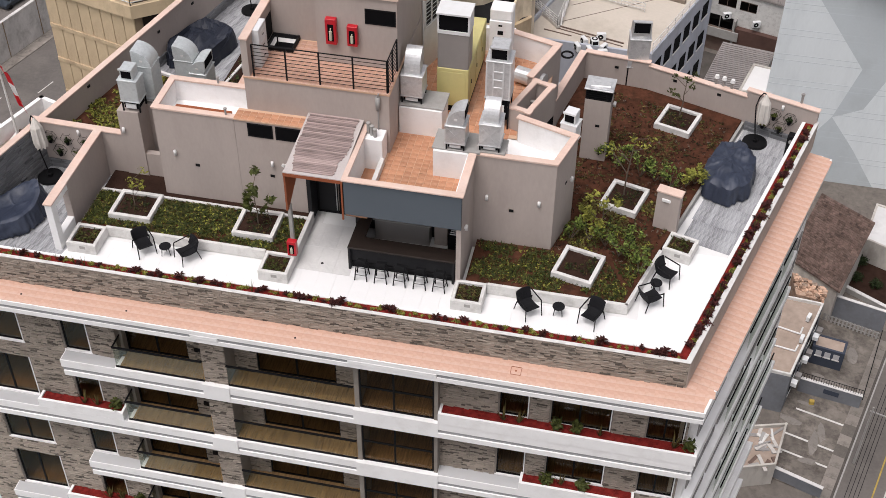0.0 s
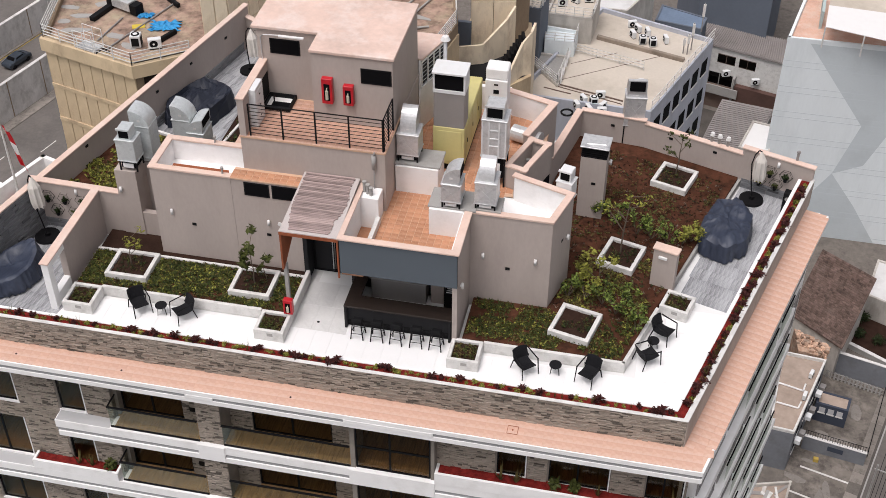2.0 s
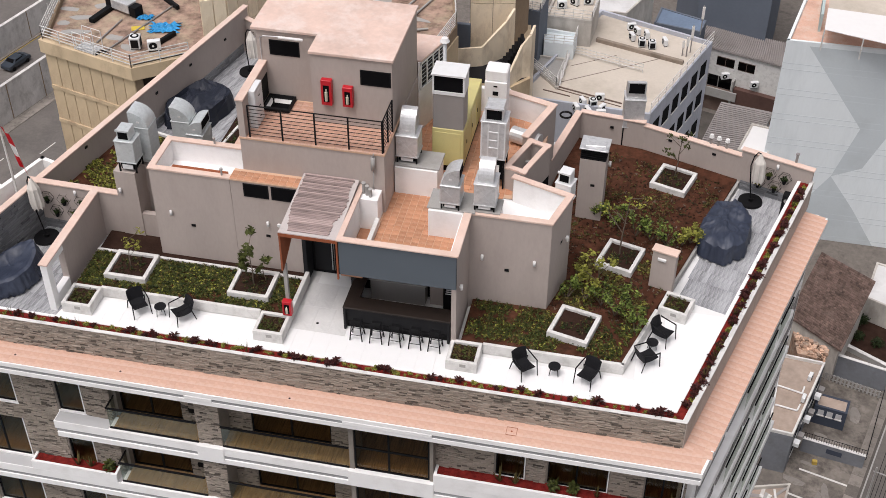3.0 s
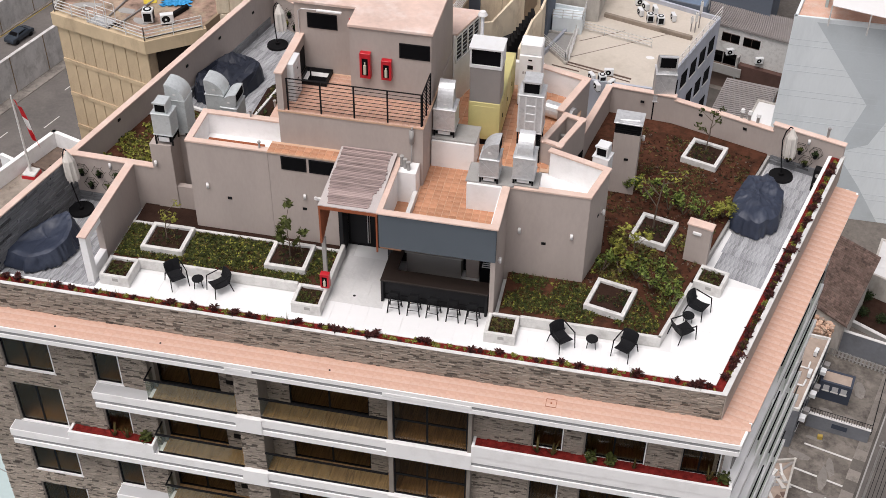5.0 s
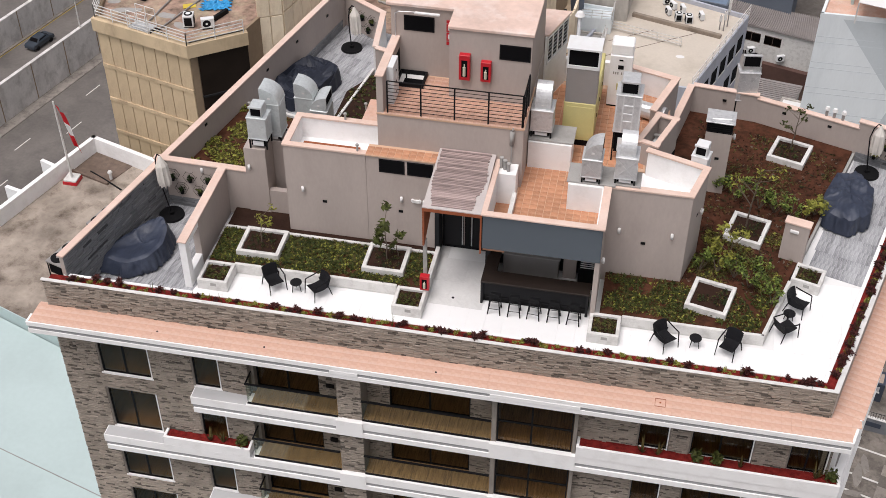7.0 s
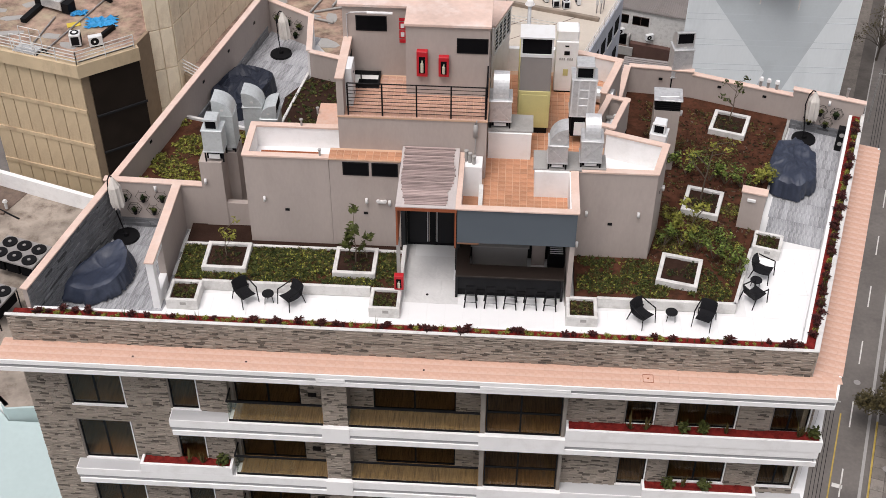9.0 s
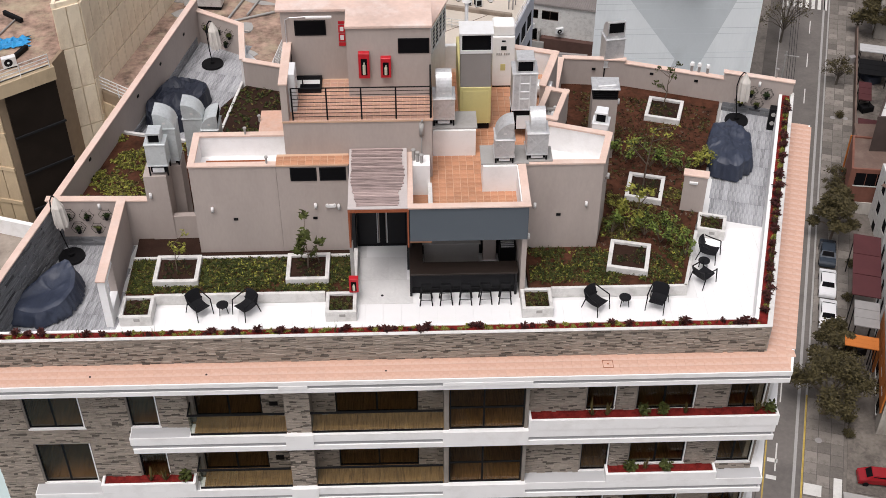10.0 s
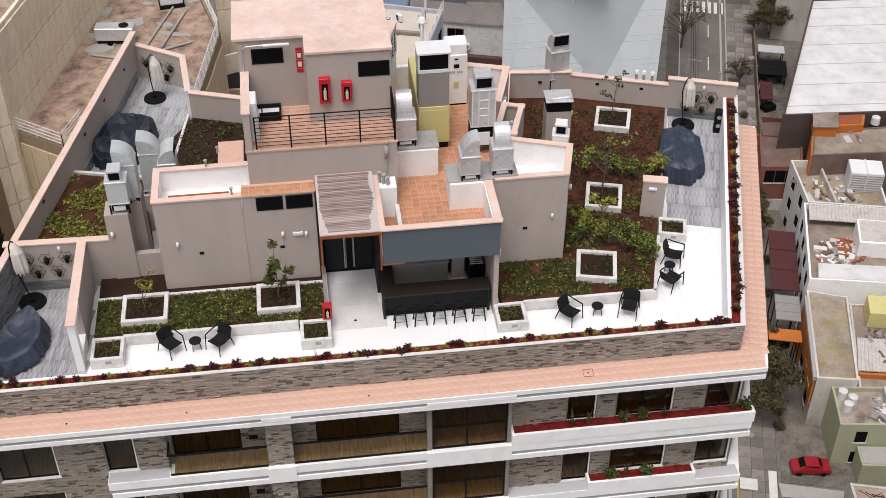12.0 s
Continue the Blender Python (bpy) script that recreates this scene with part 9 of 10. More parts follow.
tube(bm, (0, 0, 0.5), (0.03, 0, 0.65), 0.025, 6)
tube(bm, (0, 0, -0.9), (0, 0, 0.0), 0.02, 6)
part("body", bm, CONCRETE, c, smooth=True)
for i in range(3):
    c = thing("vent_pipe", "stubby grey vent pipe on the roof edge", "pipe", (-11.2 + 0.13 * i, 5.45 - 0.08 * i, 3.95), group="stubby vent pipes")
    bm = bmesh.new()
    tube(bm, (0, 0, 0), (0, 0, 0.38 - 0.05 * i), 0.06, 10)
    tube(bm, (0, 0, 0.38 - 0.05 * i), (0, 0, 0.42 - 0.05 * i), 0.075, 10)
    part("pipe", bm, CONCRETE, c)


# ---- lamps and vents on walls ----
def wall_lamp(at, turn=0.0):
    l = thing("wall_lamp", "small white up-and-down wall lamp", "lamp", at, turn, group="small white wall lamps")
    bm = bmesh.new()
    tube(bm, (0, -0.07, -0.1), (0, -0.07, 0.1), 0.05, 10)
    part("shade", bm, PAPER, l, smooth=True)
    bm = bmesh.new()
    box(bm, -0.03, 0.03, -0.05, 0.0, -0.03, 0.03)
    part("bracket", bm, PAPER, l)


def wall_vent(at, turn=0.0):
    v = thing("weep_vent", "small dark vent in the rendered wall", "vent", at, turn, group="small dark wall vents")
    bm = bmesh.new()
    box(bm, -0.075, 0.075, -0.02, 0.002, -0.05, 0.05)
    part("grille", bm, BLACK, v)


for p in ((-18.02, 5.18, 2.24), (-14.53, 5.18, 2.33), (-13.75, 5.18, 2.28), (-7.12, 5.03, 2.3), (-5.38, 5.03, 2.33), (-20.2, 5.94, 2.29), (-22.06, 6.08, 1.77)):
    wall_lamp(p)
wall_lamp((-7.55, 3.3, 2.35), 90)
wall_lamp((-4.55, 6.3, 2.5), 75)
wall_lamp((-3.6, 10.7, 2.6), 75)
wall_lamp((2.55, 13.4, 1.5), -18)
for p in ((-17.28, 5.18, 1.77), (-14.58, 5.18, 1.76), (-6.29, 5.03, 1.84), (-4.05, 10.22, 1.9)):
    wall_vent(p)
wall_vent((-4.65, 5.95, 2.6), 75)
d = (Vector(LEFT_B) - Vector(LEFT_A)).normalized()
for k, h in ((4.6, 1.75), (8.6, 1.74), (13.1, 1.52), (15.5, 1.5), (18.1, 1.33)):
    q = Vector(LEFT_A) + d * k + Vector((d.y, -d.x)) * 0.166
    wall_vent((q.x, q.y, h), 76.8)
for x, y, a in ((0.2, 14.2, -18.5), (-1.5, 14.77, -18.5), (-3.8, 15.2, -5.5), (-16.8, 15.38, -18.8)):
    wall_vent((x, y - 0.02, 1.15), a)
e = thing("emergency_lamp", "white twin emergency lamp on the wall", "lamp", (-14.02, 5.18, 2.3))
bm = bmesh.new()
box(bm, -0.15, 0.15, -0.08, 0.0, -0.06, 0.06)
soften(bm, 0.015)
part("case", bm, PAPER, e)
for x in (-0.12, 0.12):
    bm = bmesh.new()
    tube(bm, (x, -0.12, 0.06), (x, -0.06, 0.06), 0.06, 8)
    part("lamp_head", bm, PAPER, e)


# ---- hexagon plant frames ----
def hex_frame(at, turn, seed, r=0.25):
    rng = random.Random(seed)
    h = thing("hexagon_frame", "black hexagonal wire frame with a potted plant", "wall planter", at, turn, group="hexagonal wall frames")
    ring = [(r * math.cos(radians(60 * i)), r * math.sin(radians(60 * i)) * 0.95) for i in range(7)]
    bm = bmesh.new()
    for yy in (-0.02, -0.13):
        path_tube(bm, [(a, yy, b) for a, b in ring], 0.006, 5)
    for a, b in ring[:6]:
        tube(bm, (a, -0.02, b), (a, -0.13, b), 0.006, 5)
    part("wire_frame", bm, BLACK, h)
    bm = bmesh.new()
    tube(bm, (0, -0.1, -0.24), (0, -0.1, -0.1), 0.06, 8, 0.085)
    part("pot", bm, BLACK, h)
    bm = bmesh.new()
    leaf_cloud(bm, (0, -0.1, -0.03), (0.15, 0.1, 0.12), 46, 0.065, rng, 0.1)
    part("leaves", bm, rng.choice((LEAF_DARK, LEAF, LEAF_YOUNG)), h)


for i, (x, z) in enumerate(((-23.2, 1.42), (-22.55, 1.42), (-21.88, 1.44), (-22.92, 0.86), (-22.24, 0.86))):
    hex_frame((x, 6.07, z), -1.5, 90 + i)
for i, (x, y, z) in enumerate(((2.31, 13.47, 1.12), (2.88, 13.29, 1.12), (1.98, 13.59, 0.62), (2.58, 13.39, 0.62))):
    hex_frame((x, y, z), -18.3, 100 + i)
for i, (x, y, z) in enumerate(((-19.92, 19.38, 0.9), (-19.37, 19.03, 0.95), (-18.87, 18.71, 0.95), (-19.57, 19.16, 0.42), (-19.09, 18.85, 0.45))):
    hex_frame((x, y, z), -32.5, 110 + i, 0.23)


# ---- rubble and scraps left on the row houses' roofs ----
def rubble(x0, x1, y0, y1, z, count, seed, mats, label):
    """Broken boards, sheets and lumps strewn over a roof field that leans like the street."""
    rr = random.Random(seed)
    bms = [bmesh.new() for _ in mats]
    for i in range(count):
        y = rr.uniform(y0, y1)
        x = rr.uniform(x0, x1) + 0.29 * (y - y0)
        a, sx, sy, h = rr.uniform(0, 3.14), rr.uniform(0.08, 0.55), rr.uniform(0.05, 0.25), rr.uniform(0.03, 0.2)
        c, s = math.cos(a), math.sin(a)
        quad_prism(bms[i % len(mats)], [(x + c * u - s * v, y + s * u + c * v) for u, v in ((-sx, -sy), (sx, -sy * rr.uniform(0.5, 1)), (sx * rr.uniform(0.6, 1), sy), (-sx, sy))], z, z + h)
    for b2, m in zip(bms, mats):
        tagged(new("roof_rubble", mesh_of("roof_rubble", b2, m)), label, "rubble", "", "stuff")


rubble(40.6, 46.6, 70.4, 74.6, -60.55, 90, 5, (PALESHEET, PAPER, BROWNROOF, RUST), "pale rubble and scraps strewn over a house roof")
rubble(39.0, 43.4, 49.3, 53.0, -62.75, 50, 6, (PALESHEET, PAPER, GREYBOX), "pale scraps lying on the green house's roof")
rubble(41.5, 46.0, 57.0, 62.0, -62.3, 45, 8, (PALESHEET, GREYBOX, BROWNROOF), "scraps and boards lying on a low roof")
rubble(44.4, 50.0, 81.6, 86.6, -60.85, 30, 9, (PALESHEET, CURB, BROWNROOF), "scraps lying on a terrace roof")
# ---- sheds between the hall and the footway ----
b = building("brown_shed", [(40.9, 90.2), (45.9, 89.5), (48.1, 95.9), (42.9, 96.9)], -61.4, surface("brick_red_wall", (0.2, 0.085, 0.06), 0.9, 0.3, 3, 0.5, 0.1), BROWNROOF, "low brick-red shed with a dusty brown roof", base=GROUND_Z, rim=0.2)
face_windows(b, (40.9, 90.2), (45.9, 89.5), 1, 3, -62.0, 3, 1.2, 1.8)
b = building("brick_box", [(42.2, 90.0), (44.6, 89.4), (45.3, 91.6), (43.0, 92.2)], -66.3, HOUSEWALL, BROWNROOF, "low brick-coloured box in the forecourt", base=GROUND_Z, rim=0.15)
# ---- covered furniture and parasols ----
def covered_furniture(at, turn, lx, ly, h, material, label, seed, peaks=(), square=3.0):
    """Garden furniture under a cloth cover: a draped, folded, pinched lump with an uneven hem."""
    rng = random.Random(seed)
    c = thing("covered_furniture", label, "furniture cover", at, turn, group="covered garden furniture")
    bm = bmesh.new()
    n, m = 48, 16
    rings = []
    for j in range(m + 1):
        u = j / m
        row = []
        for i in range(n):
            a = 2 * math.pi * i / n
            ca, sa = math.cos(a), math.sin(a)
            sq = (abs(ca) ** square + abs(sa) ** square) ** (-1 / square)
            fold = noise.noise(Vector((ca * 2.2, sa * 2.2, seed)))
            tuck = noise.noise(Vector((ca * 6, sa * 6, seed + 5)))
            if u < 0.55:
                k = u / 0.55
                rad = 0.88 * k
                z = h * (1 - 0.1 * k ** 2)
                z += 0.1 * noise.noise(Vector((ca * rad * 2.2, sa * rad * 2.2, seed + 9))) * h + 0.05 * noise.noise(Vector((ca * rad * 7, sa * rad * 7, seed)))
                z -= 0.22 * abs(noise.noise(Vector((ca * rad * 2.6 + 3, sa * rad * 2.6, seed + 2)))) + 0.1 * abs(noise.noise(Vector((ca * rad * 5.5, sa * rad * 5.5, seed + 4))))
            else:
                k = (u - 0.55) / 0.45
                rad = 0.86 + 0.12 * k + 0.12 * fold * k + (0.17 * abs(tuck) - 0.05) * (0.35 + 0.65 * k)
                z = h * 0.9 * (1 - k) + 0.03 * tuck
            x, y = ca * sq * rad * lx / 2, sa * sq * rad * ly / 2
            # the cloth hangs taut from the corners of what it hides
            hang = max((pz - math.hypot(x - px, y - py) * pr for px, py, pz, pr in peaks), default=0.0)
            crease = 0.2 * abs(noise.noise(Vector((x * 1.9, y * 1.9, seed + 3)))) + 0.07 * abs(noise.noise(Vector((x * 4.5, y * 4.5, seed))))
            if u < 0.55:
                z = max(z * 0.85, hang + 0.08) - crease
            elif u < 0.9:
                z = max(z, min(hang - crease, z + 0.25))
            row.append(bm.verts.new((x, y, max(z, 0.02 + 0.03 * abs(tuck)))))
            if j == 0:
                break
        rings.append(row)
    for i in range(n):
        bm.faces.new((rings[0][0], rings[1][i], rings[1][(i + 1) % n]))
    for a, b in zip(rings[1:], rings[2:]):
        for i in range(n):
            k = (i + 1) % n
            bm.faces.new((a[i], b[i], b[k], a[k]))
    part("cloth_cover", bm, material, c, smooth=False)
    for sx in (-1, 1):
        for sy in (-1, 1):
            bm = bmesh.new()
            tube(bm, (sx * lx * 0.36, sy * ly * 0.36, 0.0), (sx * lx * 0.36, sy * ly * 0.36, 0.3), 0.03, 6)
            part("leg", bm, BLACK, c)




def draped_cover(hem, rim, sag, label, seed, ridges=(), inset=0.95, crumple=1.0):
    """A taut cloth over a ring of furniture: sagging or ridged top, steep folded sides, uneven hem."""
    c0 = sum((Vector(p) for p in hem), Vector((0, 0))) / len(hem)
    c = thing("covered_furniture", label, "furniture cover", (c0.x, c0.y, 0.0), 0.0, group="covered garden furniture")
    n, m, low = 120, 16, 12
    k = len(hem)

    def round_hem(a):
        """Place and rim height at share a of the way round, with the corners rounded."""
        p, z = Vector((0, 0)), 0.0
        for d, w in ((-0.024, 0.25), (0.0, 0.5), (0.024, 0.25)):
            f = (a + d) % 1.0 * k
            i, t = int(f) % k, f - int(f)
            p += w * (Vector(hem[i]).lerp(Vector(hem[(i + 1) % k]), t) - c0)
            z += w * (rim[i] * (1 - t) + rim[(i + 1) % k] * t)
        return p, z
    bm = bmesh.new()
    rings = [[bm.verts.new((0, 0, sag))]]
    for j in list(range(1, m + 1)) + [m] + list(range(m + 1, m + low + 1)):
        row = []
        for i in range(n):
            p, z = round_hem(i / n)
            d = p.normalized()
            fold = noise.noise(Vector((d.x * 5, d.y * 5, seed))) + 0.8 * noise.noise(Vector((d.x * 13, d.y * 13, seed + 3)))
            if j <= m:
                u = j / m
                q = p * inset * u
                h = sag + (z - sag) * u ** 1.7
                for x, y, hz, s in ridges:
                    h = max(h, hz - s * math.hypot(q.x - x, q.y - y))
                wrinkle = 1.0 - abs(noise.noise(Vector((q.x * 1.6 + q.y * 0.5, q.y * 1.6, seed + 7)))) * 2.2
                crease = 1.0 - abs(noise.noise(Vector((q.x * 3.4, q.y * 3.0 - q.x, seed + 2)))) * 2.6
                h += crumple * (0.1 * max(0.0, wrinkle) ** 2 + 0.06 * max(0.0, crease) ** 2 - 0.06) + 0.03 * u ** 6 * fold
                h -= 0.07 * max(0.0, u - 0.85) / 0.15
            else:
                v = (j - m) / low
                pleat = noise.noise(Vector((d.x * 9, d.y * 9, seed + v * 0.8)))
                q = p * (inset + (1 - inset) * min(1.0, v * 1.3)) + d * (fold * 0.1 * v + 0.09 * (0.5 - abs(pleat) * 2) * min(1.0, v * 3))
                h = (z - 0.07) * (1 - v) + (0.06 + 0.05 * fold) * v
            row.append(bm.verts.new((q.x, q.y, max(h, 0.015))))
        rings.append(row)
    for i in range(n):
        bm.faces.new((rings[0][0], rings[1][i], rings[1][(i + 1) % n]))
    for a, b in zip(rings[1:], rings[2:]):
        if b is rings[m + 1]:                    # the rim is a sharp edge
            continue
        for i in range(n):
            e = (i + 1) % n
            bm.faces.new((a[i], b[i], b[e], a[e]))
    part("cloth_cover", bm, COVER, c, smooth=True)
    for i in range(k):
        p = (Vector(hem[i]) - c0) * 0.84
        bm = bmesh.new()
        tube(bm, (p.x, p.y, 0.0), (p.x, p.y, 0.3), 0.03, 6)
        part("leg", bm, BLACK, c)


draped_cover([(-25.0, 2.12), (-23.6, 1.75), (-22.75, 2.2), (-22.4, 3.0), (-22.45, 3.75), (-22.85, 4.35), (-23.4, 4.2), (-24.2, 3.2)], (0.62, 0.62, 0.72, 0.82, 0.95, 1.08, 0.95, 0.78), 0.6,
             "navy cloth cover sagging over garden furniture on the deck", 3, ((0.55, 0.95, 1.12, 0.8), (0.85, 0.55, 1.0, 0.9)), 0.84, 0.22)
draped_cover([(-0.12, 9.42), (0.9, 8.9), (1.62, 9.6), (1.8, 11.0), (1.3, 11.95), (0.45, 11.8), (-0.1, 10.3)], (0.78, 0.8, 0.78, 0.86, 0.92, 0.9, 0.84), 0.92,
             "navy cloth cover draped in folds over garden furniture on the deck", 7, ((0.35, 0.75, 1.02, 0.22), (-0.3, -0.2, 1.0, 0.25), (0.15, -0.75, 0.95, 0.3)))
covered_furniture((-20.6, 14.2, 0.0), 72, 3.2, 2.2, 0.9, COVER_DARK, "dark cloth cover over furniture of the back terrace", 12, ((1.2, 0.8, 1.0, 0.5), (1.1, -0.8, 0.95, 0.45), (-0.8, 0.9, 0.95, 0.5), (-1.2, -0.4, 0.8, 0.4), (0.1, 0.1, 0.9, 0.4)), 3.0)


def parasol(at, turn, label, height=2.72, hang=0.1):
    p = thing("parasol", label, "parasol", at, turn, group="closed cantilever parasols")
    bm = bmesh.new()
    tube(bm, (0, 0, 0.0), (0, 0, 0.09), 0.47, 20, 0.45)
    tube(bm, (0, 0, 0.09), (0, 0, 0.2), 0.1, 10)
    part("base", bm, BLACK, p, "round dark base")
    bm = bmesh.new()
    pts = [(0, 0, 0.1), (hang / 2 - 0.16, 0, height * 0.4), (hang - 0.28, 0, height * 0.72), (hang - 0.22, 0, height * 0.9), (hang - 0.1, 0, height - 0.02), (hang, 0, height - 0.06)]
    path_tube(bm, pts, 0.024, 8)
    part("mast", bm, BLACK, p)
    bm = bmesh.new()
    n = 24
    rows = []
    for j in range(11):
        u = j / 10
        z = height - 0.06 - 1.3 * u
        r = 0.03 + 0.17 * min(1.0, u / 0.3) if u < 0.8 else 0.2 - 0.04 * (u - 0.8) / 0.2
        rows.append([bm.verts.new(((r * (1 + (0.32 if i % 3 == 0 else -0.12) * u)) * math.cos(2 * math.pi * i / n) + hang + 0.06 * u,
                                   (r * (1 + (0.32 if i % 3 == 0 else -0.12) * u)) * math.sin(2 * math.pi * i / n), z + (0.06 if j == 10 and i % 3 else 0))) for i in range(n)])
    for a, b in zip(rows, rows[1:]):
        for i in range(n):
            bm.faces.new((a[i], a[(i + 1) % n], b[(i + 1) % n], b[i]))
    bm.faces.new(rows[0])
    part("canopy", bm, CANVAS, p, "folded off-white canopy")


parasol((-23.2, 5.4, 0.0), -20, "closed off-white parasol on a dark round base", 2.7, -0.12)
parasol((1.75, 13.0, 0.0), 0, "closed off-white parasol beside the far wall", 2.3, 0.06)
parasol((-19.62, 17.75, 0.0), -10, "closed greyed parasol on the back terrace", 2.15, 0.2)
s = thing("loudspeaker", "tall black loudspeaker on the deck", "loudspeaker", (3.0, 12.45, 0.0), -15)
bm = bmesh.new()
box(bm, -0.16, 0.16, -0.16, 0.16, 0, 1.0)
soften(bm, 0.02)
part("cabinet", bm, BLACK, s)
for z in (0.35, 0.75):
    bm = bmesh.new()
    tube(bm, (0, -0.175, z), (0, -0.16, z), 0.09, 12)
    part("driver", bm, CONCRETE, s)


# ---- pillar, stack ----
p = thing("garden_pillar", "free-standing taupe pillar with terracotta cap and lamp", "pillar", (-1.62, 6.98, 0.0), -15)
bm = bmesh.new()
box(bm, 0, 0.82, 0, 0.3, 0.0, 1.93)
part("shaft", bm, WALL, p)
bm = bmesh.new()
box(bm, -0.04, 0.86, -0.04, 0.34, 1.93, 2.0)
soften(bm, 0.01)
part("cap", bm, COPE, p, "terracotta cap")
bm = bmesh.new()
box(bm, 0.2, 0.5, -0.07, 0.0, 1.6, 1.72)
soften(bm, 0.02)
part("lamp", bm, PAPER, p, "white bulkhead lamp")
p = thing("chimney_stack", "taupe chimney stack with black grille and metal cap", "chimney", (-4.58, 10.24, 0.0), -3)
bm = bmesh.new()
box(bm, 0, 0.93, 0, 0.75, 0.0, 2.98)
part("shaft", bm, WALL, p)
bm = bmesh.new()
box(bm, 0.03, 0.9, 0.03, 0.72, 2.98, 3.42)
grille = part("grille", bm, BLACK, p, "black louvred grille")
for k in range(5):
    bm = bmesh.new()
    box(bm, 0.0, 0.93, 0.0, 0.75, 3.02 + 0.085 * k, 3.04 + 0.085 * k)
    part("louvre", bm, BLACK, grille)
bm = bmesh.new()
box(bm, -0.05, 0.98, -0.05, 0.8, 3.42, 3.47)
tube(bm, (0.15, 0.15, 3.47), (0.85, 0.2, 3.5), 0.06, 6)
soften(bm, 0.01)
part("metal_cap", bm, GALV, p, "dented metal cap")


# ---- ventilation plant ----
def duct_unit(at, turn, w, d, h, legs, hood, hh, label, material=GALV, braces=True, t=0.9, ribbed=False):
    """A sheet-metal fan box on legs with a hood: a swept elbow to one side, or a square head."""
    u = thing("ventilation_unit", label, "ventilation unit", at, turn, group="rooftop ventilation units")
    bm = bmesh.new()
    box(bm, -w / 2, w / 2, -d / 2, d / 2, legs, legs + h)
    soften(bm, 0.012)
    part("fan_box", bm, material, u)
    for zz in (legs + 0.01, legs + h - 0.04):
        bm = bmesh.new()
        box(bm, -w / 2 - 0.02, w / 2 + 0.02, -d / 2 - 0.02, d / 2 + 0.02, zz, zz + 0.03)
        part("flange", bm, material, u)
    if braces:
        bm = bmesh.new()
        tube(bm, (-w / 2 + 0.03, -d / 2 - 0.006, legs + 0.06), (w / 2 - 0.03, -d / 2 - 0.006, legs + h - 0.06), 0.008, 4)
        tube(bm, (w / 2 - 0.03, -d / 2 - 0.006, legs + 0.06), (-w / 2 + 0.03, -d / 2 - 0.006, legs + h - 0.06), 0.008, 4)
        part("cross_crease", bm, material, u)
    if ribbed:
        for x in (-w / 2 + 0.03, -w * 0.2, w * 0.2, w / 2 - 0.03):
            bm = bmesh.new()
            box(bm, x - 0.022, x + 0.022, -d / 2 - 0.025, -d / 2 + 0.002, legs + 0.04, legs + h - 0.05)
            part("rib", bm, ENAMEL, u, "pale folded rib")
        for zz in (0.3, 0.5, 0.72):
            bm = bmesh.new()
            box(bm, -w * 0.2, w * 0.2, -d / 2 - 0.02, -d / 2 + 0.002, legs + h * zz, legs + h * zz + 0.04)
            part("cross_rib", bm, ENAMEL, u)
    if legs > 0.03:
        for sx in (-1, 1):
            for sy in (-1, 1):
                bm = bmesh.new()
                box(bm, sx * (w / 2 - 0.04) - 0.025, sx * (w / 2 - 0.04) + 0.025, sy * (d / 2 - 0.04) - 0.025, sy * (d / 2 - 0.04) + 0.025, 0, legs)
                part("leg", bm, BLACK, u)
        bm = bmesh.new()
        box(bm, -w / 2 + 0.08, w / 2 - 0.08, -d / 2 + 0.06, d / 2 - 0.06, legs * 0.3, legs - 0.01)
        bay = part("motor_bay", bm, DARKVOID, u, "dark motor bay")
        bm = bmesh.new()
        box(bm, -w * 0.28, w * 0.28, -d / 2 + 0.02, -d / 2 + 0.05, legs * 0.35, legs * 0.8)
        part("label_plate", bm, ENAMEL, bay, "pale label plate")
    z0 = legs + h
    bm = bmesh.new()
    if hood == "square":
        a, b = w * t * 0.42, d * 0.4
        box(bm, -a, a, -b, b, z0, z0 + hh)
        soften(bm, 0.015)
        head = part("hood", bm, material, u)
        bm = bmesh.new()
        box(bm, -a + 0.05, a - 0.05, -b - 0.012, -b + 0.002, z0 + 0.06, z0 + hh - 0.06)
        part("outlet", bm, DARKVOID, head, "dark outlet")
        bm = bmesh.new()
        box(bm, -a - 0.02, a + 0.02, -b - 0.05, -b + 0.02, z0 + hh - 0.05, z0 + hh + 0.012)
        part("rain_lip", bm, material, head)
    else:
        # side profile: quarter disc, extruded across
        n = 10
        along = {"left": -1, "right": 1, "front": -1, "back": 1}[hood]
        span = (w if hood in ("left", "right") else d) * t
        wide = (d if hood in ("left", "right") else w) * t
        prof = []
        for i in range(n + 1):
            a = math.pi / 2 * i / n
            prof.append((-along * span / 2 + along * span * (1 - math.cos(a)), hh * math.sin(a)))
        prof.append((along * span / 2, hh * 0.32))
        prof.append((along * span / 2 - along * span * 0.08, 0.0))
        sides = []
        for s in (-wide / 2, wide / 2):
            sides.append([bm.verts.new((q, s, z0 + z) if hood in ("left", "right") else (s, q, z0 + z)) for q, z in prof])
        bm.faces.new(sides[0])
        bm.faces.new(list(reversed(sides[1])))
        m = len(prof)
        for i in range(m):
            k = (i + 1) % m
            bm.faces.new((sides[0][i], sides[0][k], sides[1][k], sides[1][i]))
        head = part("hood", bm, material, u)
        bm = bmesh.new()
        q = along * (span / 2 + 0.008)
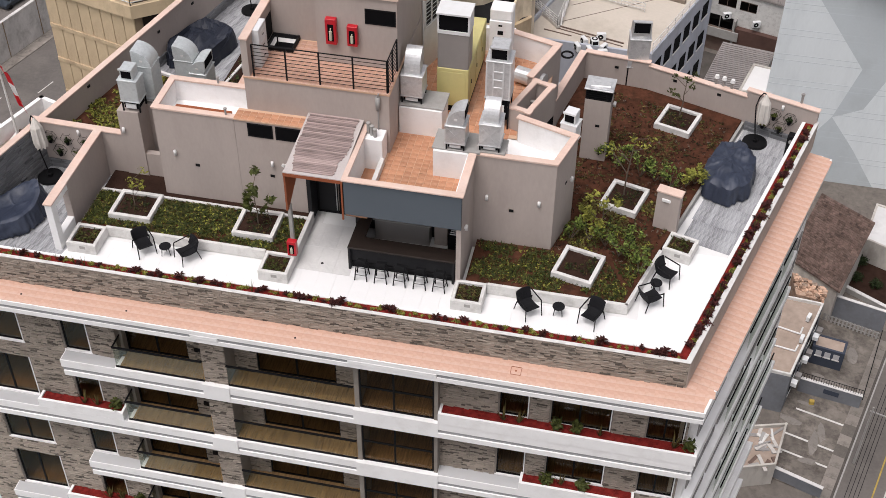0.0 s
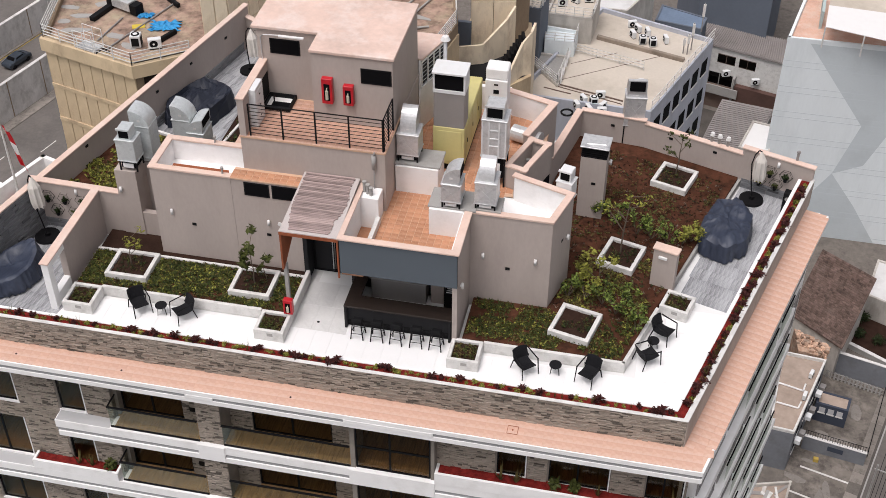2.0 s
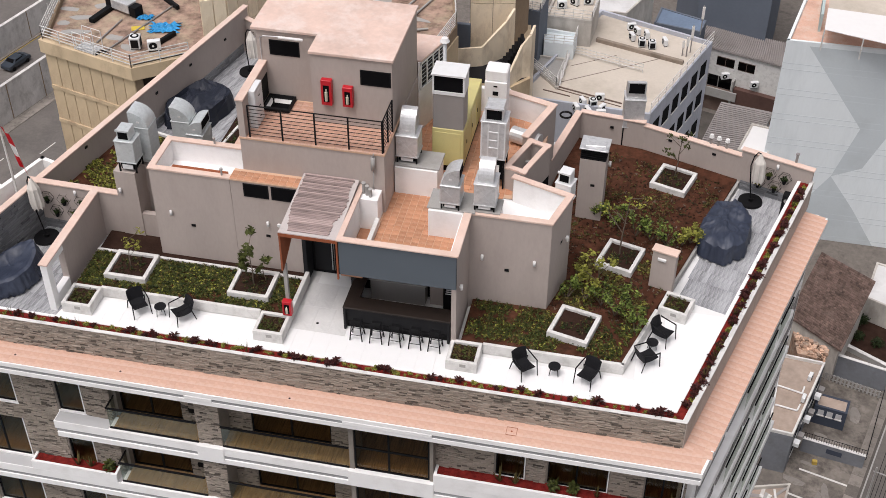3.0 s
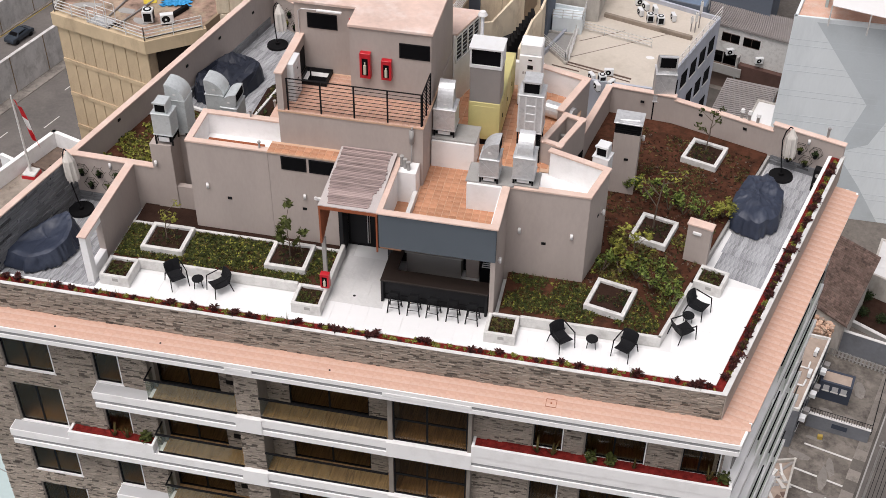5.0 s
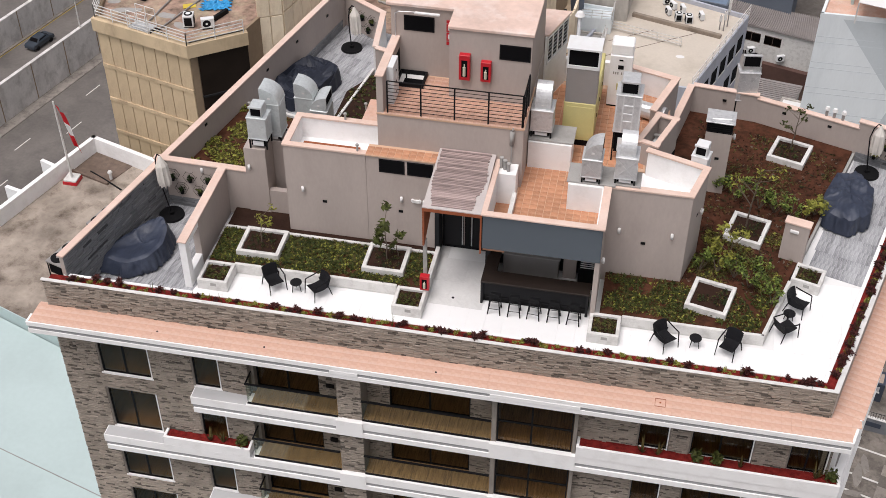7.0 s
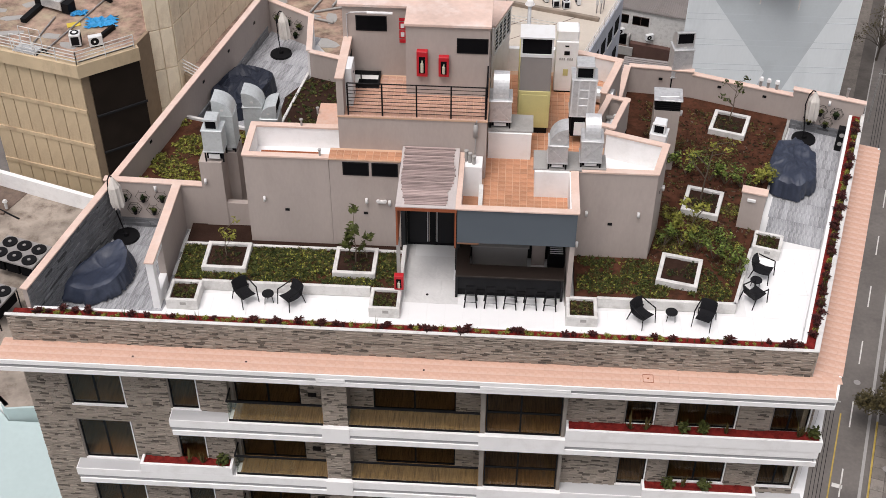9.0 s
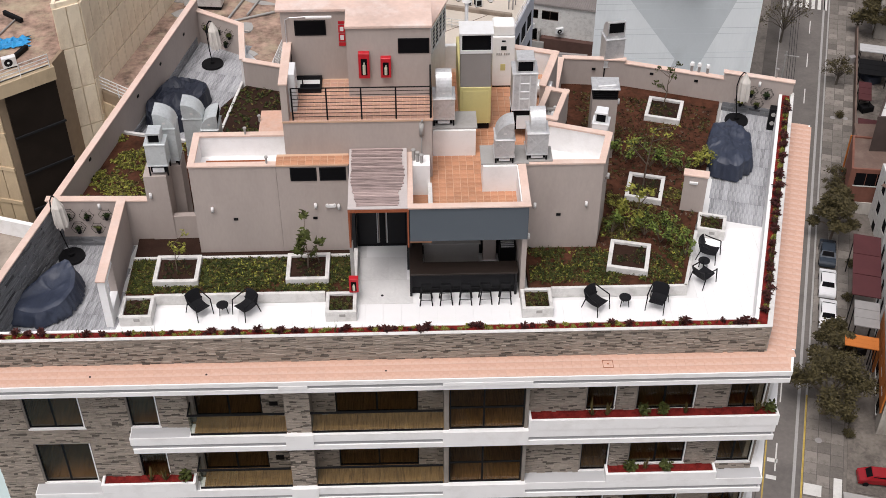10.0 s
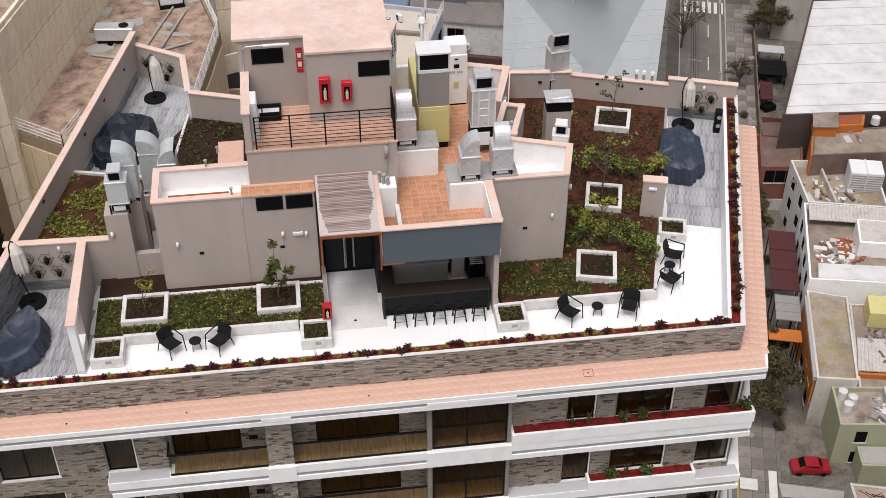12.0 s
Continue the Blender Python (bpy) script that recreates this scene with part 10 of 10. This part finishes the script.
        if hood in ("left", "right"):
            box(bm, min(q, q - along * 0.02), max(q, q - along * 0.02), -wide * 0.42, wide * 0.42, z0 + hh * 0.38, z0 + hh * 0.95)
        else:
            box(bm, -wide * 0.42, wide * 0.42, min(q, q - along * 0.02), max(q, q - along * 0.02), z0 + hh * 0.38, z0 + hh * 0.95)
        part("outlet", bm, DARKVOID, head, "dark outlet")
        bm = bmesh.new()
        if hood in ("left", "right"):
            box(bm, -0.05, 0.05, -wide / 2 - 0.006, -wide / 2 + 0.002, z0 + hh * 0.3, z0 + hh * 0.42)
        else:
            box(bm, -0.05, 0.05, -wide / 2 - 0.006, -wide / 2 + 0.002, z0 + hh * 0.15, z0 + hh * 0.2)
        part("sticker", bm, PAPER, head, "white sticker")
    return u


duct_unit((-19.8, 6.28, 3.06), 0, 0.68, 0.62, 0.9, 0.4, "square", 0.42, "bluish galvanised fan box with a square outlet on the shaft", GALV_BLUE, False, 0.78)
duct_unit((-19.56, 7.15, 2.9), 0, 0.68, 0.72, 1.35, 0.18, "left", 0.58, "bluish galvanised fan box with a swept elbow hood", GALV_BLUE, False, 1.0)
duct_unit((-19.03, 9.3, 1.6), 0, 0.7, 0.7, 1.62, 0.1, "left", 0.58, "galvanised fan box with a swept elbow beside the cover", GALV_BLUE, False, 1.0)
duct_unit((-18.42, 9.15, 1.8), 0, 0.62, 0.9, 1.1, 0.1, "right", 0.56, "galvanised fan box with an elbow turned away", GALV_BLUE, False, 0.95)
duct_unit((-8.22, 5.32, 4.1), 0, 0.64, 0.72, 0.72, 0.22, "right", 0.62, "galvanised fan box with elbow hood on a white plinth")
duct_unit((-7.13, 5.5, 4.09), 0, 0.7, 0.75, 0.86, 0.2, "back", 0.66, "galvanised fan box with a rounded hood on the roof", GALV, True, 0.72)
duct_unit((-10.14, 7.5, 4.12), 0, 0.74, 0.76, 0.85, 0.25, "back", 0.8, "galvanised fan box beside the tower railing", GALV, True, 0.72)
duct_unit((-7.35, 8.25, 3.0), 0, 0.85, 0.8, 1.5, 1.2, "square", 0.5, "tall galvanised fan box on a frame with square outlet", GALV, False, 0.85, True)
duct_unit((-4.75, 7.15, 3.4), -15, 0.55, 0.5, 0.75, 0.1, "square", 0.42, "small pale ventilation box behind the block's parapet", ENAMEL, False)
duct_unit((-3.05, 15.55, 0.2), 8, 0.8, 0.7, 1.3, 1.0, "front", 0.75, "galvanised fan box with elbow hood behind the far wall")


def generator():
    g = thing("generator_set", "pale yellow generator housing with a grey exhaust duct", "generator", (-9.55, 8.42, 2.985))
    bm = bmesh.new()
    box(bm, 0, 1.1, 0, 3.4, 0.3, 1.82)
    soften(bm, 0.02)
    part("housing", bm, YELLOW, g, "pale yellow enamel housing")
    bm = bmesh.new()
    box(bm, 0.1, 1.0, -0.015, 0.002, 0.45, 1.68)
    soften(bm, 0.006)
    part("front_panel", bm, YELLOW, g)
    for y in (0.4, 1.4, 2.4):
        bm = bmesh.new()
        box(bm, 1.095, 1.112, y, y + 0.85, 0.42, 1.7)
        door = part("side_door", bm, YELLOW, g)
        bm = bmesh.new()
        box(bm, 1.112, 1.13, y + 0.08, y + 0.12, 1.0, 1.15)
        part("latch", bm, BLACK, door)
    bm = bmesh.new()
    box(bm, 0.05, 1.05, 0.1, 3.3, 0.0, 0.3)
    part("skid", bm, BLACK, g, "black skid frame")
    bm = bmesh.new()
    box(bm, 0.02, 1.08, 0.02, 0.75, 1.82, 3.18)
    soften(bm, 0.012)
    part("duct_box", bm, GREYBOX, g, "grey sheet-metal duct")
    bm = bmesh.new()
    box(bm, 0.0, 1.1, 0.0, 0.78, 3.18, 3.3)
    box(bm, 0.0, 1.1, 0.3, 0.78, 3.3, 3.92)
    box(bm, 0.0, 0.06, 0.0, 0.3, 3.3, 3.92)
    box(bm, 1.04, 1.1, 0.0, 0.3, 3.3, 3.92)
    box(bm, -0.03, 1.13, -0.05, 0.8, 3.92, 3.98)
    top = part("duct_head", bm, ENAMEL, g, "pale hood of the duct")
    bm = bmesh.new()
    box(bm, 0.06, 1.04, 0.04, 0.06, 3.3, 3.92)
    part("outlet_grille", bm, DARKVOID, top, "dark outlet mesh")
    bm = bmesh.new()
    tube(bm, (0.24, 0.88, 1.8), (0.24, 0.88, 4.72), 0.065, 10)
    pipe = part("exhaust_pipe", bm, GALV, g, "slim steel exhaust pipe", smooth=True)
    bm = bmesh.new()
    tube(bm, (0.24, 0.88, 4.7), (0.24, 0.88, 4.83), 0.17, 14, 0.1)
    part("pipe_cap", bm, PAPER, pipe, "white pipe cap")
    c = thing("control_cabinet", "tall white electrical cabinet with small displays and a warning sign", "cabinet", (-8.24, 11.15, 2.985))
    bm = bmesh.new()
    box(bm, 0, 0.8, 0, 0.7, 0.08, 2.15)
    soften(bm, 0.012)
    part("body", bm, WHITE, c)
    bm = bmesh.new()
    box(bm, 0, 0.8, 0.06, 0.7, 2.15, 2.6)
    soften(bm, 0.05)
    part("head", bm, WHITE, c, "set-back rounded head")
    bm = bmesh.new()
    box(bm, 0.02, 0.78, 0.02, 0.68, 0, 0.08)
    part("plinth", bm, BLACK, c)
    for x0, x1, z0, z1, m in ((0.32, 0.46, 1.96, 2.02, BLACK), (0.3, 0.5, 1.62, 1.78, BLACK), (0.3, 0.48, 0.75, 1.02, YELLOW)):
        bm = bmesh.new()
        box(bm, x0, x1, -0.012, 0.002, z0, z1)
        part("panel", bm, m, c)
    for k in range(6):
        bm = bmesh.new()
        x = 0.14 + 0.075 * k + (0.06 if k > 2 else 0)
        box(bm, x, x + 0.045, -0.012, 0.002, 1.4, 1.5)
        part("lettering_bar", bm, CONCRETE, c)
    r = thing("roof_fan_duct", "rounded metal duct lying on the plant deck", "duct", (-6.55, 10.6, 2.985), -18)
    bm = bmesh.new()
    tube(bm, (-0.6, 0, 0.34), (0.5, 0, 0.34), 0.3, 16)
    part("duct", bm, GALV, r, smooth=False)


generator()
# louvred glazing of the tower's rear wing
w = thing("louvre_window", "white framed louvred glazing in the slanted wing", "window", (-10.49, 10.74, 4.72), -18.2, kind="structure")
for k in range(5):
    bm = bmesh.new()
    box(bm, -0.01, 0.045, 0.42 * k, 0.42 * k + 0.06, 0.0, 1.1)
    part("mullion", bm, PAPER, w)
for z in (0.0, 1.04):
    bm = bmesh.new()
    box(bm, -0.01, 0.05, 0.0, 1.74, z, z + 0.06)
    part("rail", bm, PAPER, w)
for k in range(4):
    bm = bmesh.new()
    box(bm, -0.01, 0.012, 0.42 * k + 0.06, 0.42 * k + 0.42, 0.06, 1.04)
    part("pane", bm, BARSIDE, w, "dark pane")
    for j in range(6):
        bm = bmesh.new()
        box(bm, 0.012, 0.03, 0.42 * k + 0.06, 0.42 * k + 0.42, 0.1 + 0.16 * j, 0.115 + 0.16 * j)
        part("louvre", bm, GALV_BLUE, w)
# roof stubs
for x, y, z in ((-16.05, 5.28, 4.04), (-16.9, 6.95, 4.04), (-16.6, 8.6, 3.4)):
    p = thing("roof_vent_pipe", "short capped vent pipe on the roof edge", "pipe", (x, y, z), group="short capped vent pipes")
    bm = bmesh.new()
    tube(bm, (0, 0, 0), (0, 0, 0.22), 0.035, 8)
    tube(bm, (0, 0, 0.22), (0, 0, 0.27), 0.06, 10)
    part("pipe", bm, CONCRETE, p)
bm = bmesh.new()
box(bm, -16.55, -15.75, 7.05, 9.2, 0.0, 3.36)
fixed("wall_rear_wing", bm, WALL, "taupe rear wing of the stair block", "wall")
bm = bmesh.new()
box(bm, -16.58, -15.7, 7.1, 9.25, 3.36, 3.42)
fixed("roof_rear_wing", bm, TILE, "terracotta roof patch of the rear wing", "roof")
# floor drain and ledge details
d = thing("floor_drain", "tiny dark floor drain in the terrace", "drain", (-12.344, 3.11, 0.002))
bm = bmesh.new()
tube(bm, (0, 0, 0), (0, 0, 0.005), 0.05, 10)
part("grate", bm, BLACK, d)
h = thing("ledge_hatch", "small square access cover in the tiled ledge", "cover", (-5.145, -0.41, 0.104))
bm = bmesh.new()
for a, b in (((-0.16, -0.16), (0.16, -0.16)), ((0.16, -0.16), (0.16, 0.16)), ((0.16, 0.16), (-0.16, 0.16)), ((-0.16, 0.16), (-0.16, -0.16))):
    tube(bm, (*a, 0.004), (*b, 0.004), 0.009, 4)
tube(bm, (0, 0, 0), (0, 0, 0.012), 0.03, 8)
part("rim", bm, RUST, h)
for x in (-17.857, -12.2, -21.5):
    d = thing("ledge_outlet", "tiny dark outlet in the tiled ledge", "drain", (x, -0.51, 0.104), group="ledge outlets")
    bm = bmesh.new()
    tube(bm, (0, 0, 0), (0, 0, 0.008), 0.035, 8)
    part("grate", bm, BLACK, d)
for x in (0.02, 0.3, 0.62):
    p = thing("roof_vent_pipe", "white vent pipe with a rounded cap behind the far wall", "pipe", (x, 14.45 - 0.33 * x, 0.0), group="vent pipes behind the far wall")
    bm = bmesh.new()
    tube(bm, (0, 0, 0), (0, 0, 1.78), 0.06, 8)
    part("pipe", bm, GREYBOX, p)
    bm = bmesh.new()
    tube(bm, (0, 0, 1.74), (0, 0, 1.86), 0.1, 10, 0.07)
    part("cap", bm, PAPER, p, "white cap")
p = thing("roof_vent_pipe", "slim grey vent pipe behind the end wall", "pipe", (3.15, 13.42, 0.0), group="vent pipes behind the far wall")
bm = bmesh.new()
tube(bm, (0, 0, 0), (0, 0, 2.1), 0.05, 8)
tube(bm, (0, 0, 2.1), (0, 0, 2.16), 0.07, 8)
part("pipe", bm, GREYBOX, p)

# ---- small pieces: stone strips, tiles, planks ----
def strip_mesh(name, material):
    """One split-stone strip, 1 m long and 1 m high, its back at y = 0 and its face towards -y."""
    bm = bmesh.new()
    c = 0.03
    back = [bm.verts.new((x, 0, z)) for x, z in ((-0.5, -0.5), (0.5, -0.5), (0.5, 0.5), (-0.5, 0.5))]
    face = [bm.verts.new((x * (1 - c), -1, z * (1 - 2 * c))) for x, z in ((-0.5, -0.5), (0.5, -0.5), (0.5, 0.5), (-0.5, 0.5))]
    for i in range(4):
        k = (i + 1) % 4
        bm.faces.new((back[i], back[k], face[k], face[i]))
    bm.faces.new(face)
    return mesh_of(name, bm, material)


def strips(p, q, z0, z1, seed, high=0.048, lengths=(0.12, 0.36), holes=()):
    """Places of stone strips in running courses on the face from p to q; holes are (s0, s1, z0, z1)."""
    rng = random.Random(seed)
    p, q = Vector(p), Vector(q)
    d = (q - p).normalized()
    L = (q - p).length
    ang = math.degrees(math.atan2(d.y, d.x))
    out = []
    n = max(1, round((z1 - z0) / high))
    hh = (z1 - z0) / n
    for j in range(n):
        z = z0 + hh * (j + 0.5)
        s = -rng.uniform(0, 0.3)
        while s < L:
            w = rng.uniform(*lengths)
            a, b = max(s, 0.0), min(s + w, L)
            s += w
            for h0, h1, hz0, hz1 in holes:
                if hz0 - hh * 0.4 < z < hz1 + hh * 0.4:
                    if h0 <= a and b <= h1:
                        b = a
                    elif a < h0 < b <= h1:
                        b = h0
                    elif h0 <= a < h1 < b:
                        a = h1
                    elif a < h0 and b > h1:
                        b = h0
            if b - a > 0.04:
                c = p + d * ((a + b) / 2)
                out.append(pose(c.x, c.y, z, 0, 0, ang) @ Matrix.Diagonal((b - a - 0.008, rng.uniform(0.01, 0.055), hh - 0.007, 1)))
    return out


stone = strip_mesh("stone_strip", STONE)
owner = bpy.data.objects["wall_parapet"]
front = strips((-25.55, 0.03), (0.0, 0.03), 0.1, 1.19, 1)
front.sort(key=lambda m: abs(m.translation.x + 8.0))
pieces("stone_strip", stone, owner, front, 300, "stone_strip_field")
walls = [o for o in scene.objects if o.name.startswith("wall_storey")]
for k in range(5):
    top = TOP - STOREY * k
    base = top - STOREY
    odd = k % 2 == 0
    ceil_z = top - 0.75 if k else -0.45
    zs = (base, -0.45 if k == 0 else top)
    sh = [(-24.1, -22.2, base, base + 2.07), (-20.73, -19.71, base, base + (1.95 if odd else 1.55))]
    rh = [(-5.68, -4.65, base + (0.33 if odd else 0.0), base + 1.95), (-4.01, -2.01, base + 0.3, base + 1.95), (-0.95, 0.31, base + 0.28, base + 1.95)]
    out = strips((-25.45, -0.11), (-18.72, -0.11), *zs, 10 + k, 0.048, holes=[(a + 25.45, b + 25.45, c, d) for a, b, c, d in sh])
    out += strips((-7.6, -0.11), (0.36, -0.11), *zs, 20 + k, 0.048, holes=[(a + 7.6, b + 7.6, c, d) for a, b, c, d in rh])
    out += strips((-15.55, -0.45), (-14.72, -0.45), base, ceil_z, 30 + k, 0.048, (0.12, 0.34))
    out += strips((-16.4, 0.33), (-15.55, 0.33), base, ceil_z, 40 + k, 0.048, (0.12, 0.34))
    out += strips((-14.72, 0.33), (-13.95, 0.33), base, ceil_z, 50 + k, 0.048, (0.12, 0.34))
    out += strips((-11.2, 0.33), (-10.36, 0.33), base, ceil_z, 60 + k, 0.048, (0.12, 0.34))
    pieces("stone_strip", stone, walls[k], out, 0, "stone_strip_field")
left_wall = bpy.data.objects["wall_left"]
slate = strip_mesh("slate_strip", SLATE)
d = (Vector(LEFT_B) - Vector(LEFT_A)).normalized()
inner = Vector((d.y, -d.x)) * 0.163
A0, A1 = Vector(LEFT_A) + inner, Vector(LEFT_A) + inner + d * 5.8
pieces("slate_strip", slate, left_wall, strips(A0, A1, 0.0, 1.95, 5, 0.1, (0.3, 0.7)), 300, "slate_strip_field")
pieces("slate_strip", slate, left_wall, strips(A0 + d * 11.6, A0 + d * 19.4, 0.0, 0.45, 8, 0.1, (0.3, 0.7)), 0, "slate_strip_base")
pieces("slate_strip", slate, bpy.data.objects["wall_hexagon_left"], strips((-23.8, 6.08), (-21.2, 6.0), 0.0, 0.4, 6, 0.1, (0.3, 0.7)), 300)
pieces("slate_strip", slate, bpy.data.objects["wall_far_end"], strips((1.3, 13.8), (3.6, 13.05), 0.0, 0.4, 7, 0.1, (0.3, 0.7)), 300)

# terracotta ledge
tile = slab_mesh("ledge_tile", 0.299, 0.299, 0.03, TILE, 0.001)
ledge = bpy.data.objects["ledge"]
spots = tile_places([(-25.86, -0.86), (0.62, -0.86), (0.9, 0.03), (-25.86, 0.03)], 0.1, 0.299, 0.299, 0.002)
spots.sort(key=lambda m: abs(m.translation.x + 8.0))
pieces("ledge_tile", tile, ledge, spots, 300, "ledge_tile_field")
spots = tile_places([(0.05, 0.05), (0.85, 0.05), (0.6 + SLOPE * 13.35, 12.5), (3.7, 12.5)], 0.1, 0.299, 0.299, 0.005, -16.4, 0.0, 0.0004)
pieces("ledge_tile", tile, ledge, spots, 300, "ledge_tile_field")
# orange roof tiles
rtile = slab_mesh("roof_tile", 0.228, 0.228, 0.03, TILE_ROOF)
roof = bpy.data.objects["roof_bar"]
pieces("roof_tile", rtile, roof, tile_places([(-10.6, 2.95), (-7.8, 2.95), (-7.8, 5.0), (-8.95, 5.0), (-8.95, 7.0), (-10.6, 7.0)], 3.0, 0.228, 0.228, 0.016), 300, "roof_tile_field")
pieces("roof_tile", rtile, roof, tile_places([(-10.5, 8.0), (-9.0, 7.0), (-8.9, 5.9), (-7.6, 5.9), (-6.6, 7.9), (-6.0, 12.2), (-10.5, 12.2)], 3.0, 0.228, 0.228, 0.016), 0, "roof_tile_field")
btile = slab_mesh("roof_tile", 0.228, 0.228, 0.03, BALCONY_TILE)
pieces("roof_tile", btile, bpy.data.objects["floor_balcony"], tile_places([(-15.42, 5.74), (-10.54, 5.74), (-10.54, 7.1), (-13.3, 7.1), (-13.3, 8.24), (-15.2, 8.24)], 5.375, 0.228, 0.228, 0.016), 300)
pieces("roof_tile", rtile, bpy.data.objects["ledge_window_block"], tile_places([(-15.75, 5.16), (-13.36, 5.16), (-13.36, 5.76), (-15.75, 5.76)], 4.045, 0.228, 0.228, 0.016), 300)
# white terrace tiles and grey wood-look planks
floor = bpy.data.objects["floor"]
ftile = slab_mesh("floor_tile", 0.596, 1.196, 0.012, FLOOR, 0.002)
pieces("floor_tile", ftile, floor, tile_places([(-21.1, 0.3), (0.05, 0.3), (1.85, 6.3), (-0.6, 6.95), (-2.0, 2.9), (-7.2, 2.9), (-7.8, 5.2), (-13.2, 5.75), (-13.2, 2.9), (-21.1, 2.9)], 0.0, 0.596, 1.196, 0.004, 0, 0.33), 300, "floor_tile_field")
dusty = slab_mesh("floor_tile", 0.596, 1.196, 0.012, FLOOR_DUSTY, 0.002)
for ob in [o for o in floor.children if o.name.startswith("floor_tile") and -13.2 < o.matrix_basis.translation.x < -11.5 and o.matrix_basis.translation.y > 2.2]:
    ob.data = dusty
plank = slab_mesh("deck_plank", 0.156, 1.196, 0.012, DECK, 0.002)
for outline, turn in (([(-24.95, 0.5), (-21.15, 0.5), (-21.15, 6.1), (-23.75, 6.1)], -9), ([(-0.55, 6.95), (1.55, 6.3), (3.45, 13.1), (1.3, 13.8)], -16.5), ([(-22.6, 11.7), (-19.0, 10.8), (-17.9, 15.8), (-18.1, 18.55), (-20.4, 19.85)], -13)):
    pieces("deck_plank", plank, floor, tile_places(outline, 0.004, 0.156, 1.196, 0.004, turn, 0.33), 300, "deck_plank_field")
